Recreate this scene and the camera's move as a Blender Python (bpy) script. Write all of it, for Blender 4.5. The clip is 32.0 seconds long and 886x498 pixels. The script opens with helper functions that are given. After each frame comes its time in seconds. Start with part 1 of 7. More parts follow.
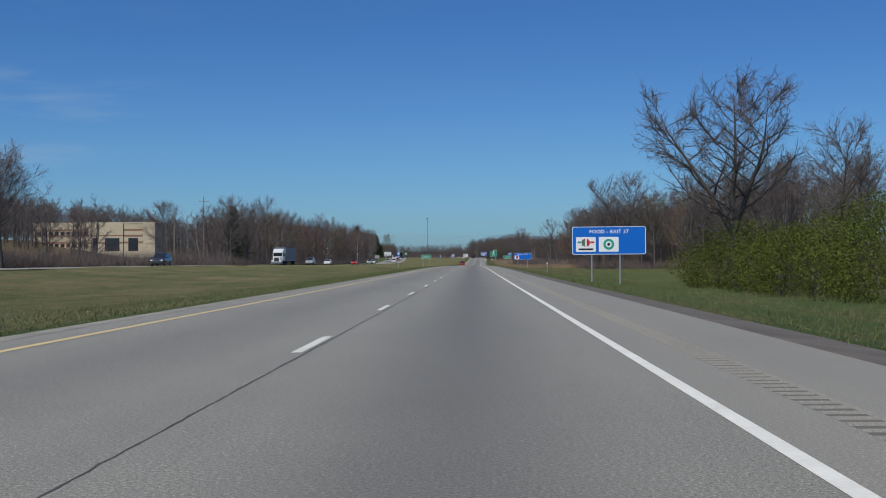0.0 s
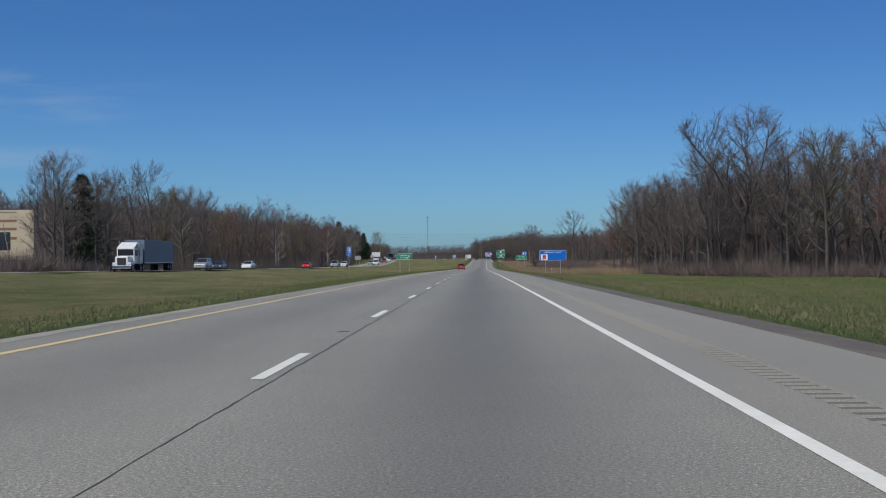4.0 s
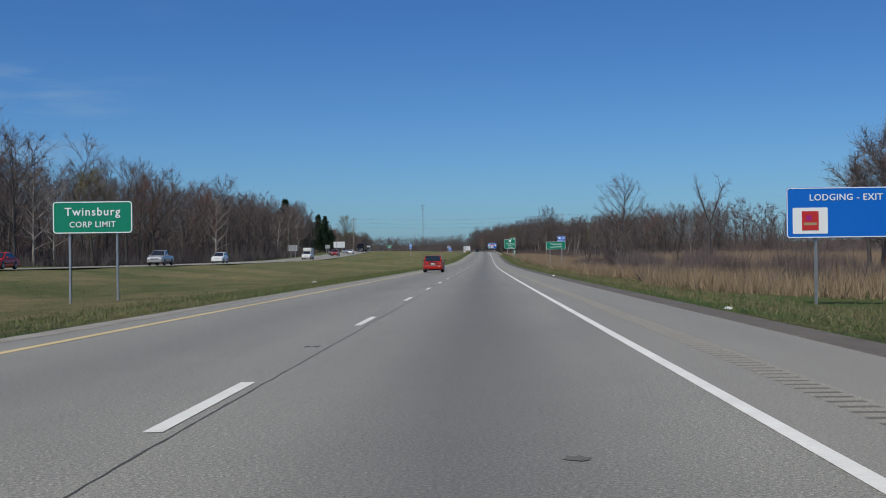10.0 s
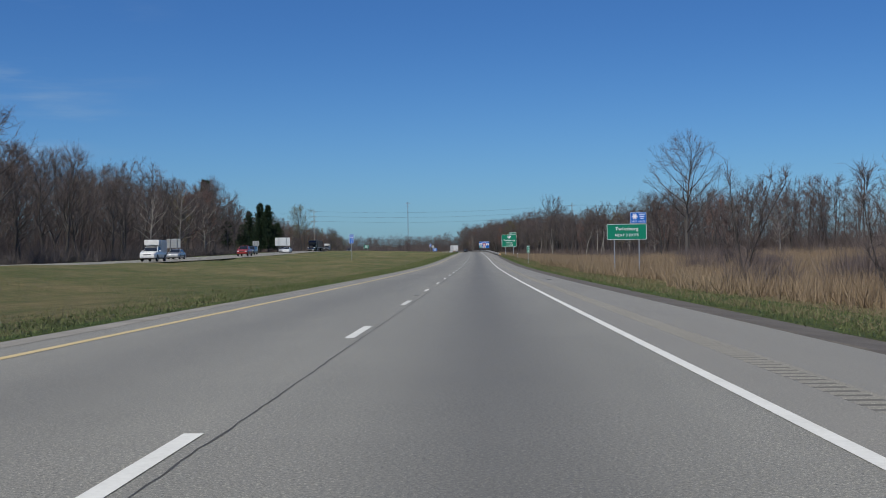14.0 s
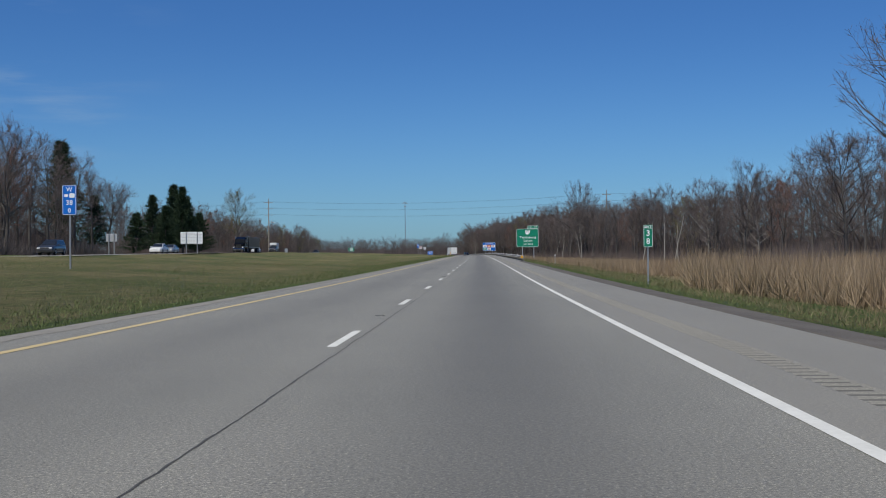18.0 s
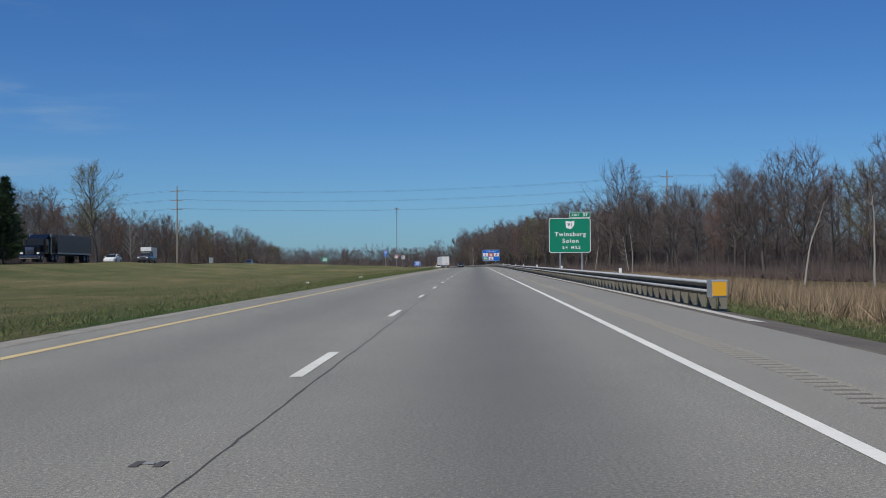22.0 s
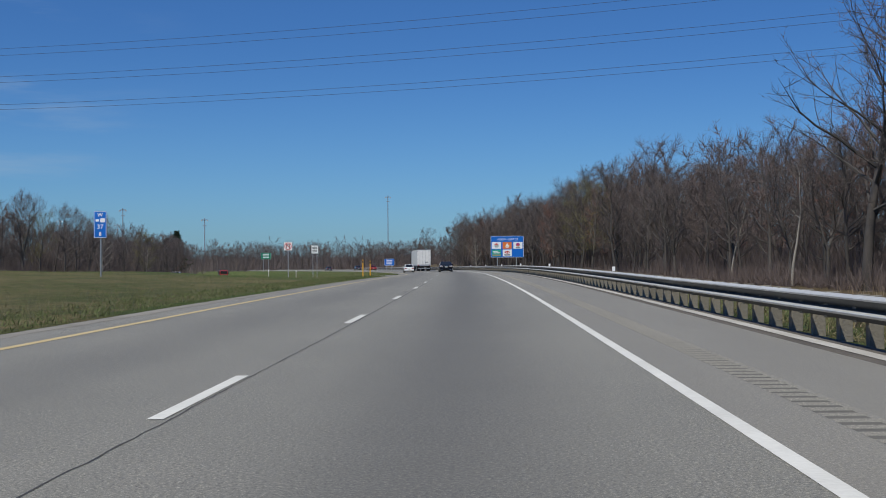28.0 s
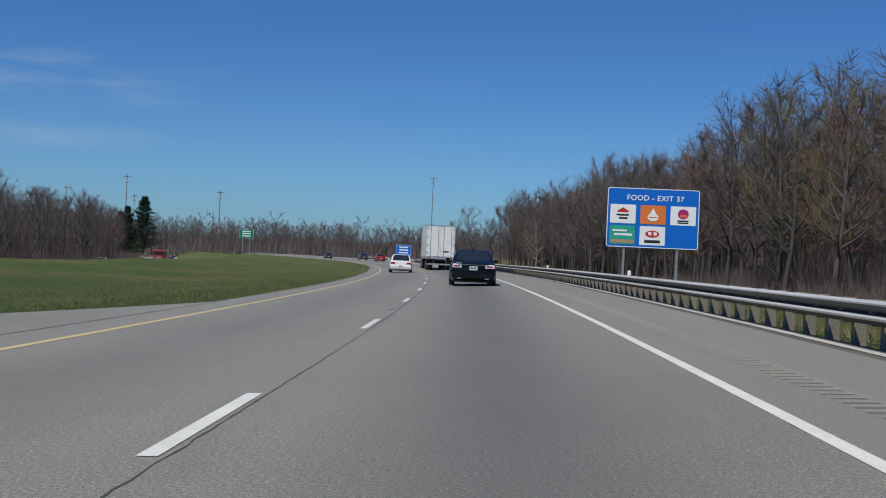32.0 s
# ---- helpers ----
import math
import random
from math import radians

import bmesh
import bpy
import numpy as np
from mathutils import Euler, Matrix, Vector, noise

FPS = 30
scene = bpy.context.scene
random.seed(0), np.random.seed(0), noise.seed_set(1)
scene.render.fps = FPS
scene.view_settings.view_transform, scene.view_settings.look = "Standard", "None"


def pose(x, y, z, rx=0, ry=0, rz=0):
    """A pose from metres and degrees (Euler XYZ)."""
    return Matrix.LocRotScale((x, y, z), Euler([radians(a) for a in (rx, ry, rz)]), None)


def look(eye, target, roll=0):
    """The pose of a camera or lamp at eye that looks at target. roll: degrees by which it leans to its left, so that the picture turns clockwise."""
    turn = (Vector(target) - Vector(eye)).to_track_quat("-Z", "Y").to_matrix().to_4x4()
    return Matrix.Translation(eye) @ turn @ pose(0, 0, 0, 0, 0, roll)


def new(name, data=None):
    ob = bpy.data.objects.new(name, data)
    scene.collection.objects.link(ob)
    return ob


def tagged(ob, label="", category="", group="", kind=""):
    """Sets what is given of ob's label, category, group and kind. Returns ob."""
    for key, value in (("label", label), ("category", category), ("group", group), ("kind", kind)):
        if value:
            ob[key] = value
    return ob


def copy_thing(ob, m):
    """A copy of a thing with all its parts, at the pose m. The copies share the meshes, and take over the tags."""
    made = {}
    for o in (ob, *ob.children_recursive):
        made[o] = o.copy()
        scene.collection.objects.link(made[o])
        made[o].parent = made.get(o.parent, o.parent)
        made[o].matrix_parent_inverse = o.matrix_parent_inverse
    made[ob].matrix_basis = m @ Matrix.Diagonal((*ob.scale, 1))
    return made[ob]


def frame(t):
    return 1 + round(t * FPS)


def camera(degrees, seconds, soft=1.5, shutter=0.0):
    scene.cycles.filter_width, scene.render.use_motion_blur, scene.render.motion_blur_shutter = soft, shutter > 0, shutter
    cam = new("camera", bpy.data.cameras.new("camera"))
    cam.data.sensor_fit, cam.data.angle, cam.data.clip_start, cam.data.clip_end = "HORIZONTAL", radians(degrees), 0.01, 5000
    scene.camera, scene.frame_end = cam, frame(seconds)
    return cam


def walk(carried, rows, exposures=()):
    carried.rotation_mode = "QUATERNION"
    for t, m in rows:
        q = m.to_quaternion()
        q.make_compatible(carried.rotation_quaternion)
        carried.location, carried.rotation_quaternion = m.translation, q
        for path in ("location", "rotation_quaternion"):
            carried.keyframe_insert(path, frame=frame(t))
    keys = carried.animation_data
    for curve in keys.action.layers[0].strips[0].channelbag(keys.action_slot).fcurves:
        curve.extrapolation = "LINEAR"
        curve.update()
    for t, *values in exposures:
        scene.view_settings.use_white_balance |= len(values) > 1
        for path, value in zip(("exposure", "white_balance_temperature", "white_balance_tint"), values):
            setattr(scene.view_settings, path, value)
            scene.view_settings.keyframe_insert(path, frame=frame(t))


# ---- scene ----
cam = camera(39.4, 32.0, soft=1.0)
# seconds, x, y, z, yaw to the left, pitch up, lean to the left
PATH = [
    (0, 0.203, 0.18, 1.031, 1.489, 0.384, -0.43),
    (0.5, 0.234, 15.95, 0.961, 1.410, 0.482, -0.74),
    (1, 0.245, 31.72, 0.896, 1.512, 0.387, -0.73),
    (1.5, 0.239, 47.28, 0.857, 1.550, 0.545, -0.54),
    (2, 0.212, 62.85, 0.821, 1.580, 0.412, -0.61),
    (2.5, 0.161, 78.50, 0.779, 1.703, 0.546, -0.33),
    (3, 0.100, 94.16, 0.739, 1.715, 0.473, -0.45),
    (3.5, 0.011, 109.80, 0.708, 1.672, 0.472, -0.67),
    (5.5, -0.162, 172.38, 0.560, 1.524, 0.409, -0.21),
    (6, -0.241, 188.04, 0.508, 1.463, 0.384, -0.29),
    (6.5, -0.252, 203.11, 0.441, 1.392, 0.454, -0.44),
    (7, -0.223, 218.18, 0.368, 1.302, 0.352, -0.66),
    (7.5, -0.195, 233.71, 0.290, 1.318, 0.408, -0.65),
    (8, -0.167, 249.23, 0.206, 1.401, 0.302, -0.83),
    (8.5, -0.165, 264.78, 0.133, 1.401, 0.250, -0.60),
    (9, -0.184, 280.35, 0.053, 1.405, 0.226, -0.48),
    (9.5, -0.167, 296.04, -0.057, 1.612, 0.212, -0.83),
    (10, -0.151, 311.74, -0.171, 1.695, 0.174, -0.68),
    (10.5, -0.233, 327.27, -0.270, 1.766, 0.222, -0.32),
    (11, -0.304, 342.80, -0.371, 1.726, 0.190, -0.31),
    (11.5, -0.352, 358.50, -0.471, 1.639, 0.197, 0.06),
    (12, -0.370, 374.20, -0.568, 1.441, 0.128, 0.05),
    (12.5, -0.325, 389.61, -0.661, 1.464, 0.251, -0.84),
    (13, -0.259, 405.02, -0.753, 1.355, 0.257, -0.78),
    (13.5, -0.170, 420.79, -0.842, 1.235, 0.277, -0.53),
    (14, -0.071, 436.57, -0.923, 1.220, 0.255, -0.70),
    (14.5, 0.024, 452.09, -1.000, 1.332, 0.309, -0.51),
    (15, 0.129, 467.60, -1.070, 1.371, 0.354, -0.50),
    (15.5, 0.238, 483.16, -1.133, 1.484, 0.261, -0.65),
    (17.5, 0.644, 545.38, -1.264, 1.421, 0.523, -0.53),
    (18, 0.713, 561.00, -1.261, 1.369, 0.479, -0.48),
    (18.5, 0.776, 576.82, -1.231, 1.545, 0.595, -0.54),
    (19, 0.869, 592.66, -1.180, 1.460, 0.747, -0.42),
    (19.5, 0.939, 608.15, -1.102, 1.382, 0.852, -0.16),
    (20, 1.009, 623.63, -1.002, 1.190, 0.793, -0.02),
    (20.5, 1.116, 639.30, -0.906, 1.162, 1.004, -0.33),
    (21, 1.234, 654.96, -0.807, 1.166, 1.032, -0.23),
    (21.5, 1.341, 670.43, -0.698, 1.291, 1.025, -0.50),
    (22, 1.457, 685.90, -0.587, 1.314, 0.969, -0.45),
    (22.5, 1.569, 701.52, -0.482, 1.202, 1.080, -0.43),
    (23, 1.680, 717.13, -0.379, 1.164, 1.022, -0.25),
    (23.5, 1.826, 732.61, -0.287, 1.079, 0.986, -0.37),
    (24, 1.973, 748.08, -0.198, 1.101, 1.042, -0.58),
    (24.5, 2.135, 763.71, -0.089, 1.156, 0.946, -0.83),
    (25, 2.268, 779.34, 0.017, 1.229, 0.938, -1.02),
    (27.5, 2.660, 856.43, 0.455, 1.243, 0.721, -0.23),
    (28, 2.706, 871.83, 0.551, 1.569, 0.866, -0.40),
    (28.5, 2.641, 887.14, 0.653, 1.678, 1.020, -0.02),
    (29, 2.516, 902.45, 0.760, 1.851, 0.922, 0.18),
    (29.5, 2.389, 918.00, 0.839, 2.051, 1.114, 0.27),
    (30, 2.201, 933.54, 0.897, 2.240, 1.036, 0.87),
    (30.5, 1.896, 949.07, 0.960, 2.458, 0.813, 1.25),
    (31, 1.490, 964.60, 1.003, 2.839, 0.514, 2.33),
    (31.5, 1.056, 980.06, 1.017, 3.392, 0.528, 2.43),
    (32, 0.531, 995.52, 1.007, 3.923, 0.441, 2.54),
]


def facing(x, y, z, yaw, pitch, lean):
    a, b = radians(yaw), radians(pitch)
    return look((x, y, z), (x - math.sin(a) * math.cos(b), y + math.cos(a) * math.cos(b), z + math.sin(b)), lean)


walk(cam, [(row[0], facing(*row[1:])) for row in PATH])

# ---- light ----
SUN_AZ, SUN_EL = radians(240), radians(56)  # azimuth of the sun, from +x turning to +y; height
world = bpy.data.worlds.new("world")
scene.world = world
world.use_nodes = True
wn = world.node_tree.nodes
sky = wn.new("ShaderNodeTexSky")
sky.sky_type = "NISHITA"
sky.sun_disc = False
sky.sun_elevation = SUN_EL
sky.sun_rotation = radians(90) - SUN_AZ
sky.altitude = 300
sky.air_density, sky.dust_density, sky.ozone_density = 1.0, 0.6, 2.4
wn["Background"].inputs["Strength"].default_value = 0.1
tint = wn.new("ShaderNodeMix")
tint.data_type, tint.blend_type = "RGBA", "MULTIPLY"
tint.inputs[0].default_value = 1.0
tint.inputs[7].default_value = (0.278, 0.525, 0.85, 1)
world.node_tree.links.new(sky.outputs[0], tint.inputs[6])
# a few faint streaks of high cloud over the left of the road
wl = world.node_tree.links
tc, mp, ns, sp = wn.new("ShaderNodeTexCoord"), wn.new("ShaderNodeMapping"), wn.new("ShaderNodeTexNoise"), wn.new("ShaderNodeSeparateXYZ")
mp.inputs["Scale"].default_value = (2.2, 2.2, 17.0)
mp.inputs["Rotation"].default_value = (0.0, 0.07, 0.3)
ns.inputs["Scale"].default_value, ns.inputs["Detail"].default_value, ns.inputs["Roughness"].default_value = 1.6, 6.0, 0.6
wl.new(tc.outputs["Generated"], mp.inputs[0])
wl.new(mp.outputs[0], ns.inputs["Vector"])
wl.new(tc.outputs["Generated"], sp.inputs[0])
cloud = None
for src, lo, hi, to_lo, to_hi in ((ns.outputs["Fac"], 0.5, 0.78, 0.0, 1.0), (sp.outputs[0], -0.4, -0.2, 1.0, 0.0), (sp.outputs[2], 0.04, 0.1, 0.0, 1.0), (sp.outputs[2], 0.2, 0.4, 0.5, 0.0)):
    mr = wn.new("ShaderNodeMapRange")
    mr.interpolation_type = "SMOOTHSTEP"
    for k, value in zip((1, 2, 3, 4), (lo, hi, to_lo, to_hi)):
        mr.inputs[k].default_value = value
    wl.new(src, mr.inputs[0])
    if cloud is None:
        cloud = mr.outputs[0]
    else:
        ml = wn.new("ShaderNodeMath")
        ml.operation = "MULTIPLY"
        wl.new(cloud, ml.inputs[0])
        wl.new(mr.outputs[0], ml.inputs[1])
        cloud = ml.outputs[0]
veil = wn.new("ShaderNodeMix")
veil.data_type = "RGBA"
veil.inputs[7].default_value = (3.6, 4.6, 5.6, 1)
wl.new(cloud, veil.inputs[0])
# the blue deepens with height and pales in the haze near the horizon
deep = wn.new("ShaderNodeMapRange")
deep.interpolation_type = "SMOOTHSTEP"
for k, value in zip((1, 2), (-0.02, 0.2)):
    deep.inputs[k].default_value = value
wl.new(sp.outputs[2], deep.inputs[0])
shade = wn.new("ShaderNodeMix")
shade.data_type = "RGBA"
shade.inputs[6].default_value = (1.3, 1.2, 1.14, 1)
shade.inputs[7].default_value = (0.86, 0.91, 0.97, 1)
wl.new(deep.outputs[0], shade.inputs[0])
hazed = wn.new("ShaderNodeMix")
hazed.data_type, hazed.blend_type = "RGBA", "MULTIPLY"
hazed.inputs[0].default_value = 1.0
wl.new(tint.outputs[2], hazed.inputs[6])
wl.new(shade.outputs[2], hazed.inputs[7])
wl.new(hazed.outputs[2], veil.inputs[6])
wl.new(veil.outputs[2], wn["Background"].inputs["Color"])
sun_data = bpy.data.lights.new("sun", "SUN")
sun_data.energy, sun_data.angle, sun_data.color = 3.7, radians(0.53), (1.0, 0.955, 0.83)
sun = new("sun", sun_data)
to_sun = Vector((math.cos(SUN_AZ) * math.cos(SUN_EL), math.sin(SUN_AZ) * math.cos(SUN_EL), math.sin(SUN_EL)))
sun.rotation_euler = to_sun.to_track_quat("Z", "Y").to_euler()
scene.view_settings.exposure = 0.0


# ---- materials ----
class Nodes:
    """A small writer of node materials."""

    def __init__(self, name):
        self.mat = bpy.data.materials.new(name)
        self.mat.use_nodes = True
        self.tree = self.mat.node_tree
        self.bsdf = self.tree.nodes["Principled BSDF"]

    def add(self, kind, **values):
        node = self.tree.nodes.new(kind)
        for key, value in values.items():
            if key in node.inputs:
                node.inputs[key].default_value = value
        return node

    def link(self, a, b):
        self.tree.links.new(a, b)

    def ramp(self, fac, stops):
        node = self.tree.nodes.new("ShaderNodeValToRGB")
        while len(node.color_ramp.elements) < len(stops):
            node.color_ramp.elements.new(0.5)
        for el, (pos, col) in zip(node.color_ramp.elements, stops):
            el.position, el.color = pos, (*col, 1)
        self.link(fac, node.inputs[0])
        return node.outputs[0]

    def mix(self, fac, a, b, blend="MIX"):
        node = self.tree.nodes.new("ShaderNodeMix")
        node.data_type, node.blend_type = "RGBA", blend
        for value, slot in ((fac, 0), (a, 6), (b, 7)):
            if isinstance(value, (int, float)):
                node.inputs[slot].default_value = value
            elif isinstance(value, tuple):
                node.inputs[slot].default_value = (*value, 1)
            else:
                self.link(value, node.inputs[slot])
        return node.outputs[2]

    def math(self, op, a, b=0.0, c=0.0):
        node = self.tree.nodes.new("ShaderNodeMath")
        node.operation = op
        for n, value in enumerate((a, b, c)):
            if isinstance(value, (int, float)):
                node.inputs[n].default_value = value
            else:
                self.link(value, node.inputs[n])
        return node.outputs[0]

    def coords(self, which="Object", scale=(1, 1, 1)):
        tex = self.tree.nodes.new("ShaderNodeTexCoord")
        mapping = self.add("ShaderNodeMapping", Scale=scale)
        self.link(tex.outputs[which], mapping.inputs[0])
        return mapping.outputs[0]

    def noise(self, vec, scale, detail=4.0, rough=0.55):
        node = self.add("ShaderNodeTexNoise", Scale=scale, Detail=detail, Roughness=rough)
        self.link(vec, node.inputs["Vector"])
        return node.outputs["Fac"]

    def bump(self, height, strength, distance):
        node = self.add("ShaderNodeBump", Strength=strength, Distance=distance)
        self.link(height, node.inputs["Height"])
        self.link(node.outputs[0], self.bsdf.inputs["Normal"])

    def finish(self, color=None, rough=0.6, metal=0.0, spec=0.5):
        if color is not None:
            if isinstance(color, tuple):
                self.bsdf.inputs["Base Color"].default_value = (*color, 1)
            else:
                self.link(color, self.bsdf.inputs["Base Color"])
        if isinstance(rough, (int, float)):
            self.bsdf.inputs["Roughness"].default_value = rough
        else:
            self.link(rough, self.bsdf.inputs["Roughness"])
        self.bsdf.inputs["Metallic"].default_value = metal
        self.bsdf.inputs["Specular IOR Level"].default_value = spec
        return self.mat


def two_scale(name, a, b, big=0.4, fine=12.0, rough=0.7, spread=0.5, metal=0.0, bump=0.0, bump_scale=30.0, spec=0.5, coat=0.0, island=False):
    """A surface that varies between two colours at a large and a fine scale."""
    n = Nodes(name)
    v = n.coords("Object")
    f = n.math("ADD", n.math("MULTIPLY", n.noise(v, big), 0.55), n.math("MULTIPLY", n.noise(v, fine, 5), 0.45))
    if island:
        geo = n.tree.nodes.new("ShaderNodeNewGeometry")
        f = n.math("ADD", n.math("MULTIPLY", f, 0.5), n.math("MULTIPLY", geo.outputs["Random Per Island"], 0.5))
    info = n.tree.nodes.new("ShaderNodeObjectInfo")
    f = n.math("ADD", f, n.math("MULTIPLY", n.math("SUBTRACT", info.outputs["Random"], 0.5), 0.15))
    lo, hi = 0.5 - spread / 2, 0.5 + spread / 2
    col = n.ramp(f, [(max(lo, 0), a), (min(hi, 1), b)])
    if bump:
        n.bump(n.noise(v, bump_scale, 3), bump, 0.02)
    m = n.finish(col, rough, metal, spec)
    n.bsdf.inputs["Coat Weight"].default_value = coat
    return m


def paint(name, color, rough=0.35, coat=0.6, metal=0.0, dirt=(0.16, 0.14, 0.12), amount=0.25, spec=0.5):
    """Car paint or sheet metal with patches of road dust."""
    n = Nodes(name)
    v = n.coords("Object")
    f = n.math("MULTIPLY", n.ramp(n.noise(v, 2.2, 6), [(0.45, (0, 0, 0)), (0.8, (1, 1, 1))]), amount)
    m = n.finish(n.mix(f, color, dirt), rough, metal, spec)
    n.bsdf.inputs["Coat Weight"].default_value = coat
    n.bsdf.inputs["Coat Roughness"].default_value = 0.05
    return m


def road_material(name, oil=True):
    """Old concrete-grey asphalt: fine aggregate, oil down each lane, worn wheel tracks; UV is (metres across, metres along)."""
    n = Nodes(name)
    tex = n.tree.nodes.new("ShaderNodeTexCoord")
    sep = n.tree.nodes.new("ShaderNodeSeparateXYZ")
    n.link(tex.outputs["UV"], sep.inputs[0])
    uv = tex.outputs["UV"]
    across = sep.outputs[0]
    stretched = n.add("ShaderNodeMapping", Scale=(1.0, 0.06, 1.0))
    n.link(uv, stretched.inputs[0])
    long_noise = n.noise(stretched.outputs[0], 1.4, 5)
    patch = n.noise(uv, 0.12, 4)
    blotch = n.noise(uv, 0.9, 5, 0.65)
    grit = n.noise(uv, 40.0, 3, 0.8)
    grit2 = n.noise(uv, 95.0, 2, 0.8)
    base = n.ramp(n.math("ADD", n.math("MULTIPLY", patch, 0.45), n.math("MULTIPLY", long_noise, 0.55)), [(0.25, (0.202, 0.194, 0.166)), (0.75, (0.281, 0.268, 0.228))])
    f = n.math("ADD", n.math("MULTIPLY", grit, 0.5), n.math("MULTIPLY", grit2, 0.5))
    speck = n.ramp(f, [(0.36, (0.16, 0.16, 0.17)), (0.46, (0.8, 0.8, 0.8)), (0.54, (1.06, 1.06, 1.05)), (0.64, (2.5, 2.45, 2.3))])
    col = n.mix(1.0, base, speck, "MULTIPLY")
    col = n.mix(1.0, col, n.ramp(blotch, [(0.33, (0.965, 0.965, 0.965)), (0.67, (1.03, 1.03, 1.03))]), "MULTIPLY")
    if oil:
        band = None
        for centre, amount in ((0.05, 0.5), (-3.7, 0.24)):
            d = n.math("DIVIDE", n.math("SUBTRACT", across, centre), 0.88)
            g = n.math("POWER", 2.718, n.math("MULTIPLY", n.math("MULTIPLY", d, d), -1.0))
            g = n.math("MULTIPLY", g, n.math("MULTIPLY", n.math("ADD", long_noise, 0.5), amount))
            band = g if band is None else n.math("ADD", band, g)
        col = n.mix(n.math("MINIMUM", band, 0.7), col, (0.082, 0.077, 0.068))
        side = n.math("GREATER_THAN", across, 1.95)
        col = n.mix(n.math("MULTIPLY", side, 0.35), col, (0.268, 0.246, 0.208))
    n.bump(f, 0.35, 0.006)
    return n.finish(col, 0.62, 0, 0.42)


def grass_material(name, a, b, c):
    """Uneven sward: broad patches, mown streaks along the road, tufts and fine blades."""
    n = Nodes(name)
    v = n.coords("Object")
    streak = n.noise(n.coords("Object", (1.0, 0.22, 1.0)), 0.42, 5, 0.6)
    big = n.noise(v, 0.07, 5)
    mid = n.noise(v, 0.8, 6, 0.7)
    tuft = n.noise(v, 3.2, 4, 0.7)
    fine = n.noise(v, 16.0, 6, 0.78)
    mixed = n.math("ADD", n.math("ADD", n.math("MULTIPLY", big, 0.34), n.math("MULTIPLY", streak, 0.33)), n.math("MULTIPLY", mid, 0.33))
    col = n.ramp(mixed, [(0.38, a), (0.5, b), (0.6, c)])
    col = n.mix(1.0, col, n.ramp(tuft, [(0.3, (0.62, 0.64, 0.6)), (0.68, (1.32, 1.3, 1.25))]), "MULTIPLY")
    col = n.mix(1.0, col, n.ramp(fine, [(0.32, (0.45, 0.45, 0.45)), (0.68, (1.6, 1.6, 1.5))]), "MULTIPLY")
    n.bump(n.math("ADD", n.math("ADD", fine, tuft), mid), 1.0, 0.1)
    return n.finish(col, 0.95, 0, 0.15)


def blades(name, a, b, c=None):
    """Thin plant matter; each blade or twig differs."""
    n = Nodes(name)
    geo = n.tree.nodes.new("ShaderNodeNewGeometry")
    info = n.tree.nodes.new("ShaderNodeObjectInfo")
    v = n.coords("Object")
    f = n.math("ADD", n.math("MULTIPLY", geo.outputs["Random Per Island"], 0.55), n.math("MULTIPLY", n.noise(v, 0.25, 3), 0.45))
    col = n.ramp(f, [(0.2, a), (0.8, b)])
    if c:
        col = n.mix(n.math("MULTIPLY", info.outputs["Random"], 0.55), col, c)
    return n.finish(col, 0.85, 0, 0.2)


def plain(name, color, rough=0.6, metal=0.0, spec=0.5):
    return Nodes(name).finish(color, rough, metal, spec)


M_ROAD = road_material("asphalt_carriageway")
M_ROAD2 = road_material("asphalt_plain", False)
M_LINE = two_scale("road_paint_white", (0.56, 0.55, 0.5), (0.8, 0.79, 0.73), 1.5, 25, 0.65, 0.5)
M_YELLOW = two_scale("road_paint_yellow", (0.5, 0.385, 0.18), (0.66, 0.52, 0.28), 1.2, 22, 0.65, 0.6)
M_TAR = two_scale("joint_tar", (0.035, 0.034, 0.032), (0.1, 0.096, 0.09), 2, 20, 0.8)
# darker tone than the asphalt, for the rumble grooves
M_GROOVE = two_scale("groove_dark", (0.085, 0.08, 0.069), (0.155, 0.147, 0.127), 1.5, 20, 0.9)
M_GRAVEL = two_scale("gravel_verge", (0.055, 0.048, 0.04), (0.15, 0.132, 0.11), 0.8, 16, 0.95, 0.4, bump=0.8, bump_scale=14)
M_GRAVEL_MID = two_scale("worn_gravel", (0.15, 0.14, 0.12), (0.3, 0.28, 0.245), 0.9, 17, 0.95, 0.4, bump=0.8, bump_scale=14)
M_GRAVEL_PALE = two_scale("pale_gravel", (0.4, 0.38, 0.34), (0.62, 0.6, 0.56), 1.0, 18, 0.95, 0.4, bump=0.8, bump_scale=14)
M_VERGE = grass_material("verge_grass", (0.165, 0.142, 0.07), (0.094, 0.122, 0.044), (0.066, 0.112, 0.032))
M_MEDIAN = grass_material("median_grass", (0.235, 0.19, 0.108), (0.142, 0.139, 0.068), (0.085, 0.108, 0.043))
M_LITTER = grass_material("leaf_litter", (0.11, 0.085, 0.055), (0.13, 0.1, 0.065), (0.085, 0.08, 0.045))
M_REEDBED = grass_material("reed_bed", (0.2, 0.148, 0.094), (0.25, 0.188, 0.12), (0.15, 0.115, 0.07))
M_BARK = two_scale("bark_grey_brown", (0.05, 0.045, 0.042), (0.125, 0.112, 0.103), 0.8, 9, 0.92, 0.6, bump=0.9, bump_scale=9)
